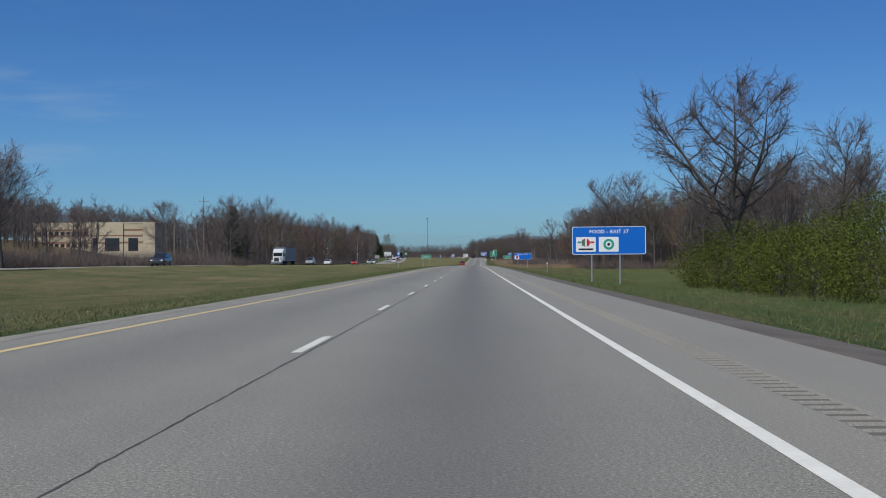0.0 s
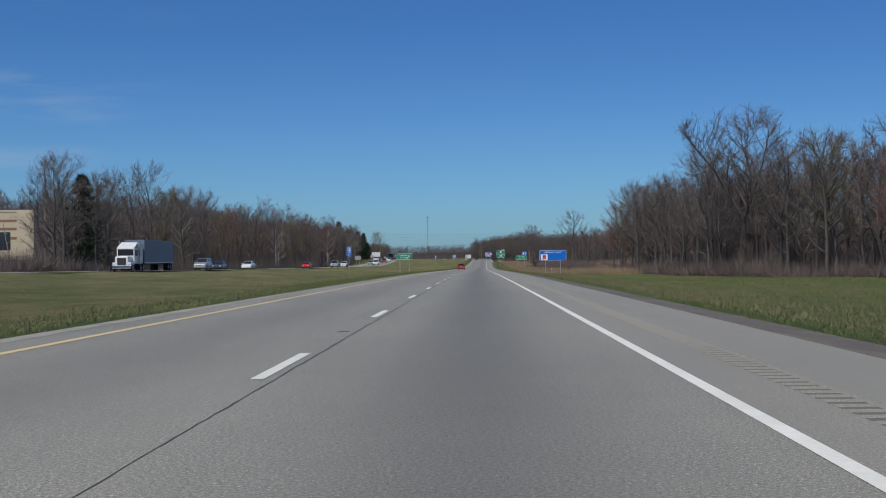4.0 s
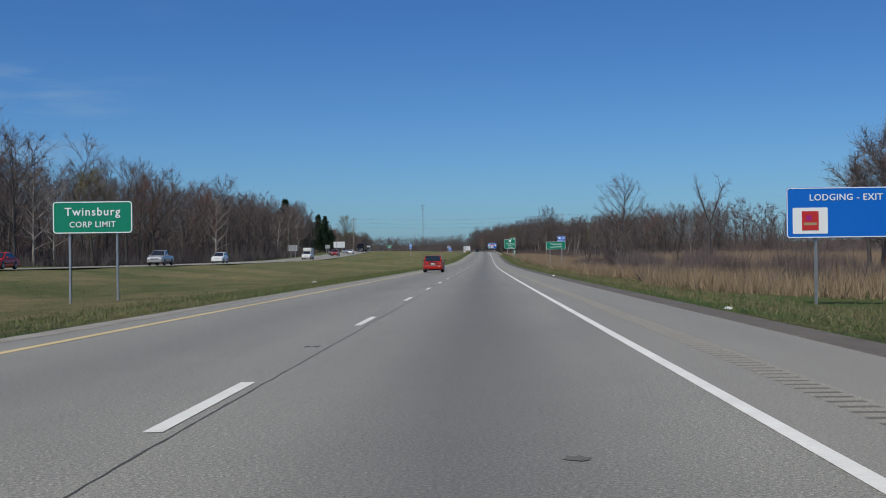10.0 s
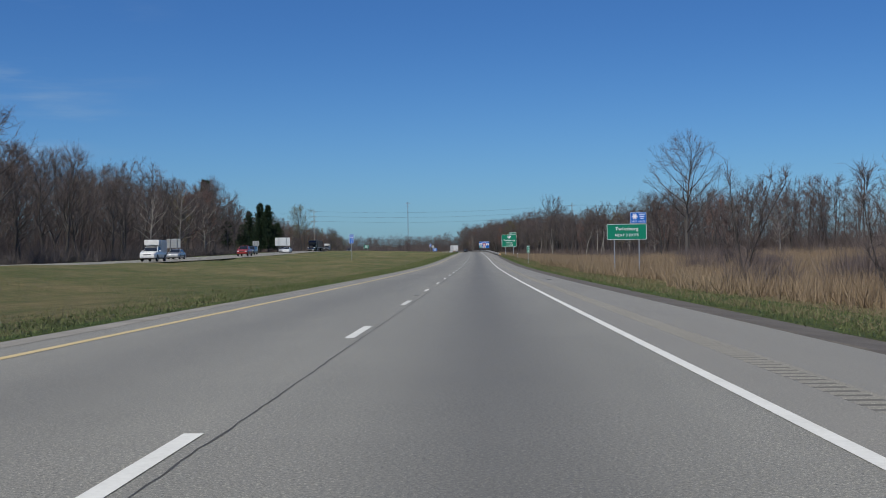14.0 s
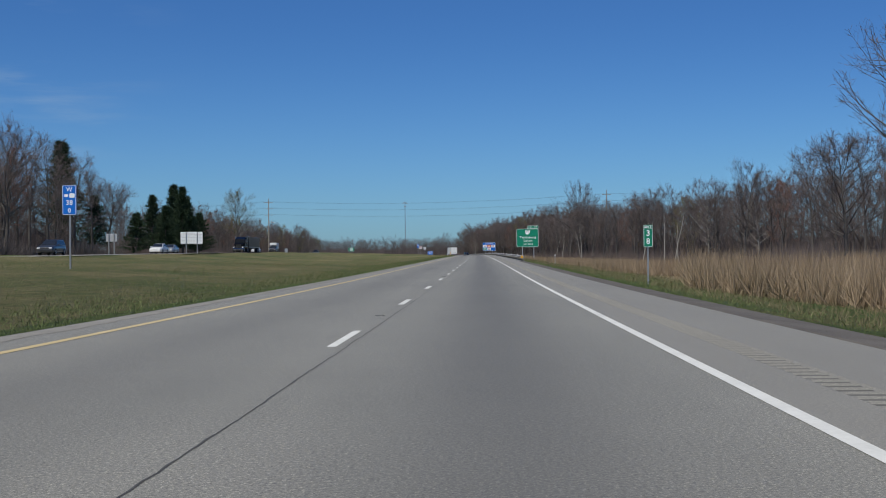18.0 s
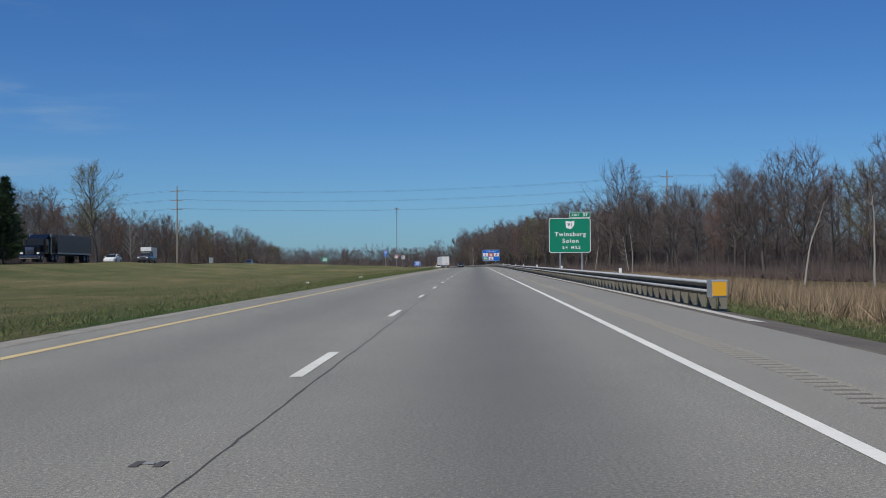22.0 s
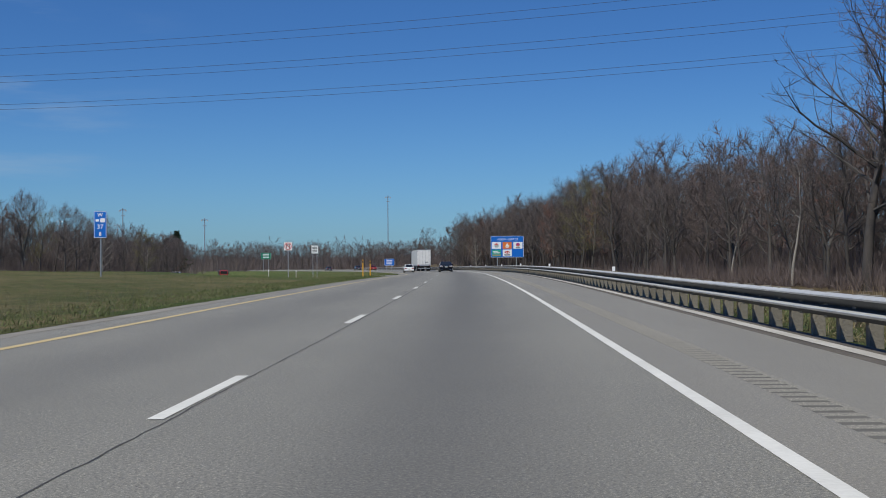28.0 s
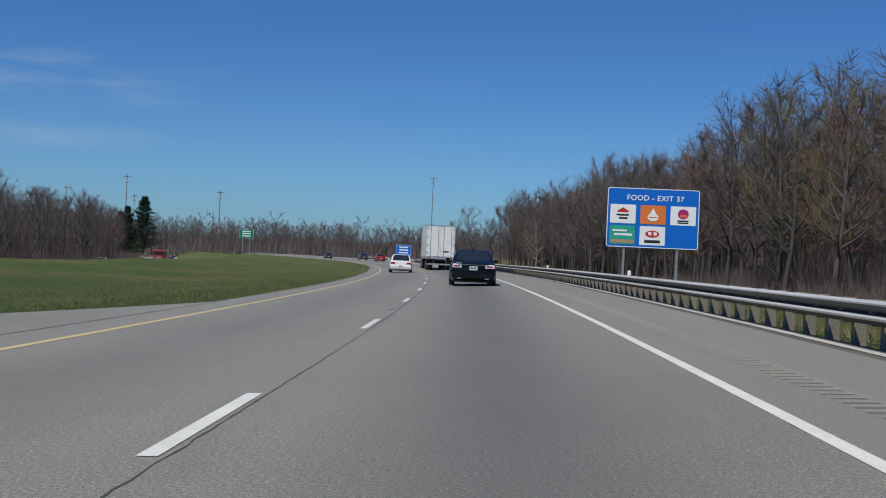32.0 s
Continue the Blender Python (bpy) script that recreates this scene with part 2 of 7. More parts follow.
M_BARK_DARK = two_scale("bark_dark", (0.04, 0.036, 0.034), (0.1, 0.089, 0.083), 0.8, 9, 0.92, 0.6, bump=0.9, bump_scale=9)
M_BARK_PALE = two_scale("bark_pale", (0.22, 0.2, 0.175), (0.42, 0.39, 0.35), 0.8, 5, 0.9, 0.6)
M_TWIG = blades("twigs_grey_brown", (0.088, 0.073, 0.07), (0.21, 0.178, 0.17), (0.15, 0.11, 0.099))
M_TWIG_RED = blades("twigs_budding_red", (0.15, 0.078, 0.062), (0.27, 0.138, 0.105))
M_TWIG_GREEN = blades("twigs_budding_green", (0.13, 0.12, 0.045), (0.22, 0.19, 0.075))
M_NEEDLE = blades("pine_needles", (0.018, 0.034, 0.018), (0.048, 0.075, 0.037))
M_LEAF = blades("fresh_shrub_leaves", (0.055, 0.072, 0.013), (0.105, 0.124, 0.021))
M_GRASSBLADE = blades("grass_blades", (0.085, 0.112, 0.04), (0.165, 0.19, 0.078))
M_DRYBLADE = blades("dry_grass_blades", (0.14, 0.122, 0.065), (0.27, 0.228, 0.13))
M_REED = blades("dry_reeds", (0.2, 0.145, 0.092), (0.38, 0.29, 0.195))
M_STEEL = two_scale("galvanised_steel", (0.34, 0.35, 0.36), (0.58, 0.59, 0.6), 1.2, 14, 0.45, 0.5, metal=0.75)
M_RAIL = two_scale("weathered_rail_steel", (0.5, 0.5, 0.49), (0.76, 0.76, 0.74), 0.6, 8, 0.5, 0.6, metal=0.3, spec=0.3)
# near-black rail steel: the beam's own shade put into its colour
M_RAIL_SHADE = two_scale("shaded_rail_steel", (0.035, 0.037, 0.035), (0.085, 0.087, 0.082), 0.7, 9, 0.7, 0.6, metal=0.2)
M_POSTWOOD = two_scale("weathered_wood_post", (0.14, 0.127, 0.1), (0.28, 0.256, 0.21), 1.2, 14, 0.9, 0.6, bump=0.5)
M_POLEWOOD = two_scale("utility_pole_wood", (0.2, 0.17, 0.14), (0.36, 0.32, 0.27), 0.5, 9, 0.9, 0.6)
M_WIRE = plain("wire", (0.03, 0.03, 0.035), 0.6)
M_BLUE = two_scale("sign_blue", (0.002, 0.13, 0.58), (0.006, 0.165, 0.66), 0.6, 8, 0.4, 0.9)
M_GREEN = two_scale("sign_green", (0.002, 0.21, 0.12), (0.006, 0.26, 0.15), 0.6, 8, 0.4, 0.9)
M_WHITE = two_scale("sign_white", (0.84, 0.85, 0.86), (0.92, 0.93, 0.93), 0.8, 9, 0.45, 0.9)
M_BLACK = plain("sign_black", (0.02, 0.02, 0.02), 0.5)
M_RED = plain("sign_red", (0.55, 0.03, 0.03), 0.5)
M_ORANGE = plain("sign_orange", (0.78, 0.2, 0.04), 0.5)
M_TEAL = plain("sign_teal", (0.03, 0.36, 0.27), 0.5)
M_PURPLE = plain("sign_magenta", (0.4, 0.02, 0.2), 0.5)
M_TANSIGN = plain("sign_tan", (0.4, 0.3, 0.17), 0.5)
M_ALU = two_scale("sign_back_aluminium", (0.5, 0.51, 0.52), (0.68, 0.69, 0.7), 0.8, 10, 0.5, 0.6, metal=0.5)
M_AMBER = plain("marker_amber", (0.75, 0.38, 0.02), 0.5)

# ---- the road's line ----
# across: l, to the right of the middle of the right lane; along: s
_S = np.arange(-320.0, 2101.0, 1.0)
_K = 1e-3 * np.interp(_S, [940, 1000, 1200, 1330, 1400], [0, 0.72, 1.0, 1.0, 0])
_K = _K + np.interp(_S, [200, 260, 440, 500], [0, -5.5e-5, -5.5e-5, 0]) + np.interp(_S, [835, 865, 930, 965], [0, 2.6e-4, 2.6e-4, 0])
_K = _K + 1e-6 * np.interp(_S, [-1, 0, 100, 200, 300, 400, 500, 600, 700, 800, 860, 920, 960, 1000, 1400, 1401], [0, 28, -1, 4, 26, 34, -19, 5, 56, -61, -45, 34, -26, -98, -98, 0])
_G = 1e-3 * np.interp(_S, [-1, 0, 120, 200, 270, 340, 410, 480, 550, 620, 690, 760, 830, 900, 960, 1000, 1100], [0, -3.5, -1.9, -4, -6.1, -6.9, -5.8, -3.8, 0, 6.3, 7.1, 6.2, 5.2, 7.2, 2.1, -1.5, 0])


def _run(rate, start=0.0):
    out = np.concatenate([[0], np.cumsum((rate[1:] + rate[:-1]) / 2)])
    return out - np.interp(0.0, _S, out) + start


_H = _run(_K)
_X, _Y, _Z = _run(-np.sin(_H)), _run(np.cos(_H)), _run(_G)


def bank(s):
    return np.radians(np.interp(s, [900, 985, 1060], [0, 1.7, 3.0]))


def opposite(s):
    """Where the middle of the other carriageway lies."""
    return np.interp(s, [-320, 200, 420, 560, 700, 835, 900, 1000, 1100, 1200, 1300, 1400, 2100], [-43, -43, -42, -40, -46, -54, -57, -57, -53, -46, -43, -40, -36])


def rise(s):
    """How much higher the other carriageway lies."""
    return np.interp(s, [0, 300, 600, 850, 950, 1000, 1060, 1130, 1200, 1350], [0.55, 0.6, 0.9, 1.35, 1.2, 0.85, -0.1, -1.2, -2.3, -2.6])


def ground_z(s, l):
    """Height of the ground at s, l."""
    s, l = np.broadcast_arrays(np.asarray(s, float), np.asarray(l, float))
    o, r = opposite(s), rise(s)
    deep = np.interp(s, [560, 690, 760, 2000], [0.9, 0.9, 1.5, 1.7])
    right = np.where(l < 8.5, np.interp(l, [4.2, 4.4, 5.2, 8.5], [0, -0.03, -0.1, -0.5]), -0.5 - (deep - 0.5) * np.clip((l - 8.5) / 5, 0, 1))
    right = right + np.clip((l - 45) / 60, 0, 1) * np.interp(s, [0, 650, 900, 1200], [3, 1.5, 5, 6])
    u = np.clip((-6.5 - l) / np.maximum(-6.5 - (o + 6.2), 1), 0, 1)
    left = np.interp(u, [0, 0.06, 0.25, 0.45, 0.75, 0.97, 1.0], [0, -0.06, -0.42, -0.4, 0.25, 0.97, 1.0])
    swell = np.interp(s, [540, 590, 650, 700, 880, 910, 955, 985], [0, 1, 1, 0, 0, 1, 1, 0])
    left = left + swell * (np.interp(u, [0, 0.06, 0.25, 0.45, 0.75, 0.97, 1.0], [0, 0.0, 0.3, 0.55, 0.8, 0.97, 1.0]) - left)
    left = np.where(left > 0, left * r, left)
    beyond = r - 0.25 * np.clip((o - 6.5 - l) / 4, 0, 1) + np.clip((o - 25 - l) / 60, 0, 1) * 1.2 + np.clip((-110 - l) / 60, 0, 1) * np.interp(s, [600, 850], [9, 3])
    left = np.where(l < o - 6.3, beyond, np.where(l < o + 6.2, r, left))
    side = np.where(l > 4.2, right, np.where(l < -6.45, left, 0.0))
    return np.interp(s, _S, _Z) + np.tan(bank(s)) * np.clip(l, -7, 4.5) + side


def spot(s, l, up=0.0):
    """The place at s, l on the ground, raised by up."""
    h = np.interp(s, _S, _H)
    x, y = np.interp(s, _S, _X) + l * np.cos(h), np.interp(s, _S, _Y) + l * np.sin(h)
    return np.stack(np.broadcast_arrays(x, y, ground_z(s, l) + up), -1)


def heading(s):
    return math.degrees(float(np.interp(s, _S, _H)))


def standing(s, l, turn=0.0, up=0.0):
    """A pose at s, l whose y axis runs along the road."""
    x, y, z = spot(s, l, up)
    return pose(float(x), float(y), float(z), 0, 0, heading(s) + turn)


# ---- mesh helpers ----
def mesh_of(name, verts, faces, mats, smooth=False):
    me = bpy.data.meshes.new(name)
    me.from_pydata([tuple(v) for v in np.asarray(verts, float).tolist()], [], [tuple(f) for f in (faces.tolist() if isinstance(faces, np.ndarray) else faces)])
    for m in mats if isinstance(mats, (list, tuple)) else [mats]:
        me.materials.append(m)
    if smooth:
        me.polygons.foreach_set("use_smooth", [True] * len(me.polygons))
    me.update()
    return me


def thing(name, label="", category="", group="", kind="", at=None, data=None):
    ob = new(name, data)
    if at is not None:
        ob.matrix_world = at
    return tagged(ob, label, category, group, kind)


def under(name, me, parent, label="", at=None):
    ob = new(name, me)
    ob.parent = parent
    if at is not None:
        ob.matrix_local = at
    return tagged(ob, label)


def part(name, bm, material, parent, label="", at=None, smooth=False):
    me = bpy.data.meshes.new(name)
    bm.to_mesh(me)
    bm.free()
    for m in material if isinstance(material, (list, tuple)) else [material]:
        me.materials.append(m)
    if smooth:
        me.polygons.foreach_set("use_smooth", [True] * len(me.polygons))
    return under(name, me, parent, label, at)


def box(bm, x0, x1, y0, y1, z0, z1, bevel=0.0, mi=0):
    vs = [bm.verts.new(p) for p in ((x0, y0, z0), (x1, y0, z0), (x1, y1, z0), (x0, y1, z0), (x0, y0, z1), (x1, y0, z1), (x1, y1, z1), (x0, y1, z1))]
    fs = [bm.faces.new([vs[i] for i in f]) for f in ((3, 2, 1, 0), (4, 5, 6, 7), (0, 1, 5, 4), (1, 2, 6, 5), (2, 3, 7, 6), (3, 0, 4, 7))]
    for f in fs:
        f.material_index = mi
    if bevel:
        es = list({e for f in fs for e in f.edges})
        bmesh.ops.bevel(bm, geom=es, offset=bevel, segments=2, profile=0.6, affect="EDGES")
    return bm


def boxes(*args, bevel=0.0):
    bm = bmesh.new()
    for a in args:
        box(bm, *a, bevel=bevel)
    return bm


def tube(points, radii, sides=6):
    """A tapered tube along points, as arrays of verts and quads."""
    p = np.asarray(points, float)
    n = len(p)
    d = np.gradient(p, axis=0)
    d /= np.linalg.norm(d, axis=1, keepdims=True) + 1e-9
    ref = np.where(np.abs(d[:, 2:3]) > 0.9, np.array([[1.0, 0, 0]]), np.array([[0, 0, 1.0]]))
    a = np.cross(d, ref)
    a /= np.linalg.norm(a, axis=1, keepdims=True) + 1e-9
    b = np.cross(d, a)
    ang = np.linspace(0, 2 * np.pi, sides, endpoint=False)
    ring = a[:, None] * np.cos(ang)[None, :, None] + b[:, None] * np.sin(ang)[None, :, None]
    v = (p[:, None] + ring * np.asarray(radii, float)[:, None, None]).reshape(-1, 3)
    i = np.arange(n - 1)[:, None] * sides
    j = np.arange(sides)[None]
    k = (j + 1) % sides
    f = np.stack([i + j, i + k, i + sides + k, i + sides + j], -1).reshape(-1, 4)
    return v, f


class Heap:
    """Gathers pieces of mesh with a material number each."""

    def __init__(self):
        self.v, self.f, self.m, self.n = [], [], [], 0

    def put(self, v, f, m=0):
        v = np.asarray(v, float)
        self.v.append(v)
        self.f += (np.asarray(f) + self.n).tolist()
        self.m += [m] * len(f)
        self.n += len(v)

    def mesh(self, name, mats, smooth=False):
        me = mesh_of(name, np.concatenate(self.v), self.f, mats, smooth)
        if any(self.m):
            me.polygons.foreach_set("material_index", self.m)
        return me


def strip(name, ss, ls, mats, up=0.0, pick=None, uv=True, flat=None):
    """A sheet over the s and l values given, with UV in metres. pick(s, l): the material's number."""
    ss, ls = np.asarray(ss, float), np.asarray(ls, float)
    S, L = np.meshgrid(ss, ls, indexing="ij")
    V = spot(S.ravel(), L.ravel(), up)
    if flat is not None:
        V[:, 2] += flat(S.ravel(), L.ravel())
    n = len(ls)
    i = np.arange(len(ss) - 1)[:, None] * n
    j = np.arange(n - 1)[None]
    F = np.stack([i + j, i + j + 1, i + n + j + 1, i + n + j], -1).reshape(-1, 4)
    me = mesh_of(name, V, F, mats)
    if uv:
        layer = me.uv_layers.new(name="UVMap")
        idx = np.empty(len(me.loops), int)
        me.loops.foreach_get("vertex_index", idx)
        layer.data.foreach_set("uv", np.stack([L.ravel()[idx], S.ravel()[idx]], -1).ravel())
    if pick is not None:
        sc = ((ss[1:] + ss[:-1]) / 2)[:, None] + 0 * ls[None, 1:]
        lc = 0 * sc + ((ls[1:] + ls[:-1]) / 2)[None]
        me.polygons.foreach_set("material_index", pick(sc, lc).ravel().astype(np.int32))
    return me


# ---- ground, road and lines ----
END = 1620.0
g_s = np.concatenate([np.arange(-300, 0, 15.0), np.arange(0, 1050, 5.0), np.arange(1050, END + 1, 15.0)])
g_l = np.array([-420, -300, -220, -170, -140, -120, -105, -95, -88, -82, -77, -72, -68, -64, -60, -56, -52, -48, -44, -40, -37, -34, -31, -28, -26, -24, -22, -20, -18, -16, -14.5, -13, -11.5, -10, -9, -8, -7.2, -6.6, -6.2, -4, 0, 3.4, 4.2, 4.6, 5.2, 6, 7, 8, 9, 10, 11.5, 13, 15, 18, 22, 27, 33, 40, 48, 58, 70, 85, 105, 130, 170, 230, 320, 450])


def ground_pick(s, l):
    o = opposite(s)
    m = np.full(s.shape, 2)
    m = np.where((l > 0) & (l < 5.3), 1, m)
    m = np.where((l < -6.3) & (l > -6.6), 0, m)
    m = np.where((l < -6.9) & (l > o + 5) & (s < 952), 3, m)
    m = np.where(l < o - np.interp(s, [1000, 1080], [16, 11]), 4, m)
    edge = np.interp(s, [0, 180, 250, 290, 400, 420, 640, 700], [55, 46, 38, 28, 24, 14, 14, 24])
    m = np.where(l > edge, 4, m)
    wet = (s > 335) & (s < 700) & (l > np.interp(s, [335, 400, 430, 690, 700], [24, 20, 11, 11, 20])) & (l < 110)
    m = np.where(wet, 5, m)
    m = np.where((s > 715) & (s < 900) & (l > 10) & (l < 24), 5, m)
    return m


def under_road(s, l):
    o = opposite(s)
    return np.where((l > -6.3) & (l < 4.1), -0.25, np.where(np.abs(l - o) < 5.9, -0.2, 0.0)) + np.where(np.abs(l) > 12, 0.12 * np.sin(s * 0.13 + l * 0.31) * np.sin(l * 0.17 - s * 0.07), 0.0)


ground = thing("ground", "grassy roadside ground with reed bed and leaf litter under the woods", "ground", kind="structure",
               data=strip("ground", g_s, g_l, [M_GRAVEL_MID, M_GRAVEL, M_VERGE, M_MEDIAN, M_LITTER, M_REEDBED], flat=under_road, pick=ground_pick))


def far_z(x, y):
    """Height of the wide land round the road: it rises gently ahead and to the sides."""
    return np.interp(y, [1300, 1480, 1900, 2600, 4600], [-5.5, -2.2, 4.0, 13.0, 20.0]) + np.interp(np.abs(x), [450, 900, 4500], [0, 2.5, 12])


far_x, far_y = np.meshgrid(np.linspace(-4500, 4500, 41), np.concatenate([[-3000, -1500, 0, 1000, 1300], np.arange(1350, 2001, 50), [2300, 2600, 3600, 4600]]), indexing="ij")
far = np.stack([far_x.ravel(), far_y.ravel(), far_z(far_x, far_y).ravel()], -1)
n = far_y.shape[1]
far_f = [(i * n + j, (i + 1) * n + j, (i + 1) * n + j + 1, i * n + j + 1) for i in range(40) for j in range(n - 1)]
thing("ground_far", "flat wooded land reaching the horizon", "ground", kind="structure", data=mesh_of("ground_far", far, far_f, M_LITTER))

r_s = np.concatenate([np.arange(-120, 1060, 4.0), np.arange(1060, END + 1, 8.0)])
road = thing("road", "two-lane grey asphalt carriageway with darker oil-stained lane middles", "road", kind="structure",
             data=strip("road", r_s, [-6.45, -5.5, -3.66, -1.83, 0, 1.83, 2.42], M_ROAD))
shoulder = thing("road_shoulder", "paved asphalt shoulder beside the lanes", "road shoulder", kind="structure",
                 data=strip("road_shoulder", r_s, [2.9, 3.6, 4.3], M_ROAD))


def grooves(s, l):
    """Rumble grooves, 0.3 m apart."""
    return np.where((np.mod(s, 0.3) < 0.19) & (l > 2.5) & (l < 2.85), -0.013, 0.0)


rumble_s = np.arange(-20, 1040, 0.075)
thing("rumble_strip", "rumble grooves cut into the asphalt shoulder", "rumble strip", kind="structure",
      data=strip("rumble_strip", rumble_s, [2.42, 2.5, 2.54, 2.82, 2.86, 2.9], [M_ROAD, M_GROOVE], flat=grooves, pick=lambda s, l: (np.mod(s, 0.3) < 0.2) & (l > 2.53) & (l < 2.83)))
for a, b in ((-120, -20), (1039.9, END)):
    thing("road_shoulder", "paved asphalt shoulder beside the lanes", "road shoulder", kind="structure",
          data=strip("road_shoulder", np.linspace(a, b, 60), [2.42, 2.9], M_ROAD))
for name, l, w, m, lab in (("edge_line", 1.88, 0.062, M_LINE, "white painted edge line, slightly worn"), ("median_line", -5.43, 0.075, M_YELLOW, "faded yellow painted edge line")):
    thing(name, lab, "road marking", kind="structure", data=strip(name, r_s, [l - w, l + w], m, up=0.004))
r_o = np.arange(-200, END + 1, 10.0)


def strip_by(name, ss, offs, mats, up):
    """A sheet along the other carriageway."""
    ss = np.asarray(ss, float)
    V = np.concatenate([spot(ss, opposite(ss) + o, up) for o in offs])
    n = len(ss)
    F = [(k * n + i, (k + 1) * n + i, (k + 1) * n + i + 1, k * n + i + 1) for k in range(len(offs) - 1) for i in range(n - 1)]
    me = mesh_of(name, V, F, mats)
    layer = me.uv_layers.new(name="UVMap")
    idx = np.empty(len(me.loops), int)
    me.loops.foreach_get("vertex_index", idx)
    uvs = np.concatenate([np.stack([np.full(n, o + 30.0), ss], -1) for o in offs])
    layer.data.foreach_set("uv", uvs[idx].ravel())
    return me


thing("road_opposite", "two-lane grey asphalt carriageway beyond the grass median", "road", kind="structure", data=strip_by("road_opposite", r_o, [-6.2, -3.66, 0, 3.66, 5.3], M_ROAD2, 0.0))
thing("edge_line", "white painted edge line, slightly worn", "road marking", kind="structure", data=strip_by("edge_line", r_o, [-3.75, -3.6], M_LINE, 0.006))
thing("median_line", "faded yellow painted edge line", "road marking", kind="structure", data=strip_by("median_line", r_o, [3.6, 3.75], M_YELLOW, 0.006))

ws = np.arange(-60, 1050, 0.8)
r = np.random.default_rng(8)
inner = -6.13 + 0.05 * np.sin(ws * 0.21) + 0.035 * r.normal(size=len(ws))
V = np.concatenate([spot(ws, np.full(len(ws), -6.52), 0.004), spot(ws, inner, 0.004)])
n = len(ws)
thing("gravel_edge", "pale gravel washed along the inner shoulder's edge", "gravel", kind="structure", data=mesh_of("gravel_edge", V, [(i, n + i, n + i + 1, i + 1) for i in range(n - 1) if abs(ws[i] - 1006) > 26], M_GRAVEL_MID))

# dashes: 3.05 m long, 12.19 m apart
DASH0, DASH, CYCLE = 14.27, 3.048, 12.192
for k in range(-4, 118):
    s0 = DASH0 + k * CYCLE
    if s0 + DASH > END:
        break
    jag = [0.008 * math.sin(k * 7.3 + i * 2.1) for i in range(4)]
    me = strip("lane_dash", np.linspace(s0, s0 + DASH, 4), [-1.91 + jag[0], -1.79 + jag[1]], M_LINE, up=0.005)
    under("lane_dash", me, road)
    if k % 2 == 0:
        so = s0 + 5
        under("lane_dash", strip_by("lane_dash", np.linspace(so, so + DASH, 3), [-0.07, 0.07], M_LINE, 0.008), road)
rng = np.random.default_rng(3)
cs = np.arange(-30, 1150, 0.22)
cl = np.interp(cs, [0, 6, 68, 193, 411, 598, 629, 660, 691, 720, 754, 940, 1001], [-1.75, -1.74, -1.67, -1.71, -1.68, -1.68, -1.6, -1.51, -1.6, -1.7, -1.74, -1.77, -1.74]) + 0.005 * rng.normal(size=len(cs)) + 0.004 * np.sin(cs * 0.9 + 2 * np.sin(cs * 0.23))
cw = 0.004 + 0.006 * rng.random(len(cs)) ** 2 + 0.012 * np.clip(np.sin(cs * 0.05) * 3 - 1, 0, 1) * rng.random(len(cs))
V = np.concatenate([spot(cs, cl - cw, 0.003), spot(cs, cl + cw, 0.003)])
n = len(cs)
under("lane_joint", mesh_of("lane_joint", V, [(i, n + i, n + i + 1, i + 1) for i in range(n - 1)], M_TAR), road, "dark tarred joint between the lanes")



# ---- trees ----
def limb(rng, start, way, length, r0, r1, steps, bend, lift):
    """A wandering, rising branch as points and radii."""
    pts, d = [np.array(start, float)], np.array(way, float)
    for _ in range(steps):
        d = d + rng.normal(0, bend, 3) + np.array([0, 0, lift])
        d /= np.linalg.norm(d)
        pts.append(pts[-1] + d * length / steps)
    return np.array(pts), np.linspace(r0, r1, steps + 1)


def needles(rng, starts, ways, length, width, count, spread, droop=0.0):
    """Thin tapering twigs from places along branches: one narrow triangle each."""
    n = len(starts) * count
    s = np.repeat(starts, count, 0) + rng.normal(0, 0.05, (n, 3))
    w = np.repeat(ways, count, 0) + rng.normal(0, spread, (n, 3)) + np.array([0, 0, -droop])
    w /= np.linalg.norm(w, axis=1, keepdims=True)
    ln = (np.repeat(length, count)[:, None] if isinstance(length, np.ndarray) else length) * rng.uniform(0.5, 1.3, (n, 1))
    side = np.cross(w, rng.normal(size=(n, 3)))
    side /= np.linalg.norm(side, axis=1, keepdims=True) + 1e-9
    side *= width * rng.uniform(0.6, 1.2, (n, 1))
    V = np.stack([s - side, s + side, s + w * ln], 1).reshape(-1, 3)
    return V, np.arange(3 * n).reshape(-1, 3)


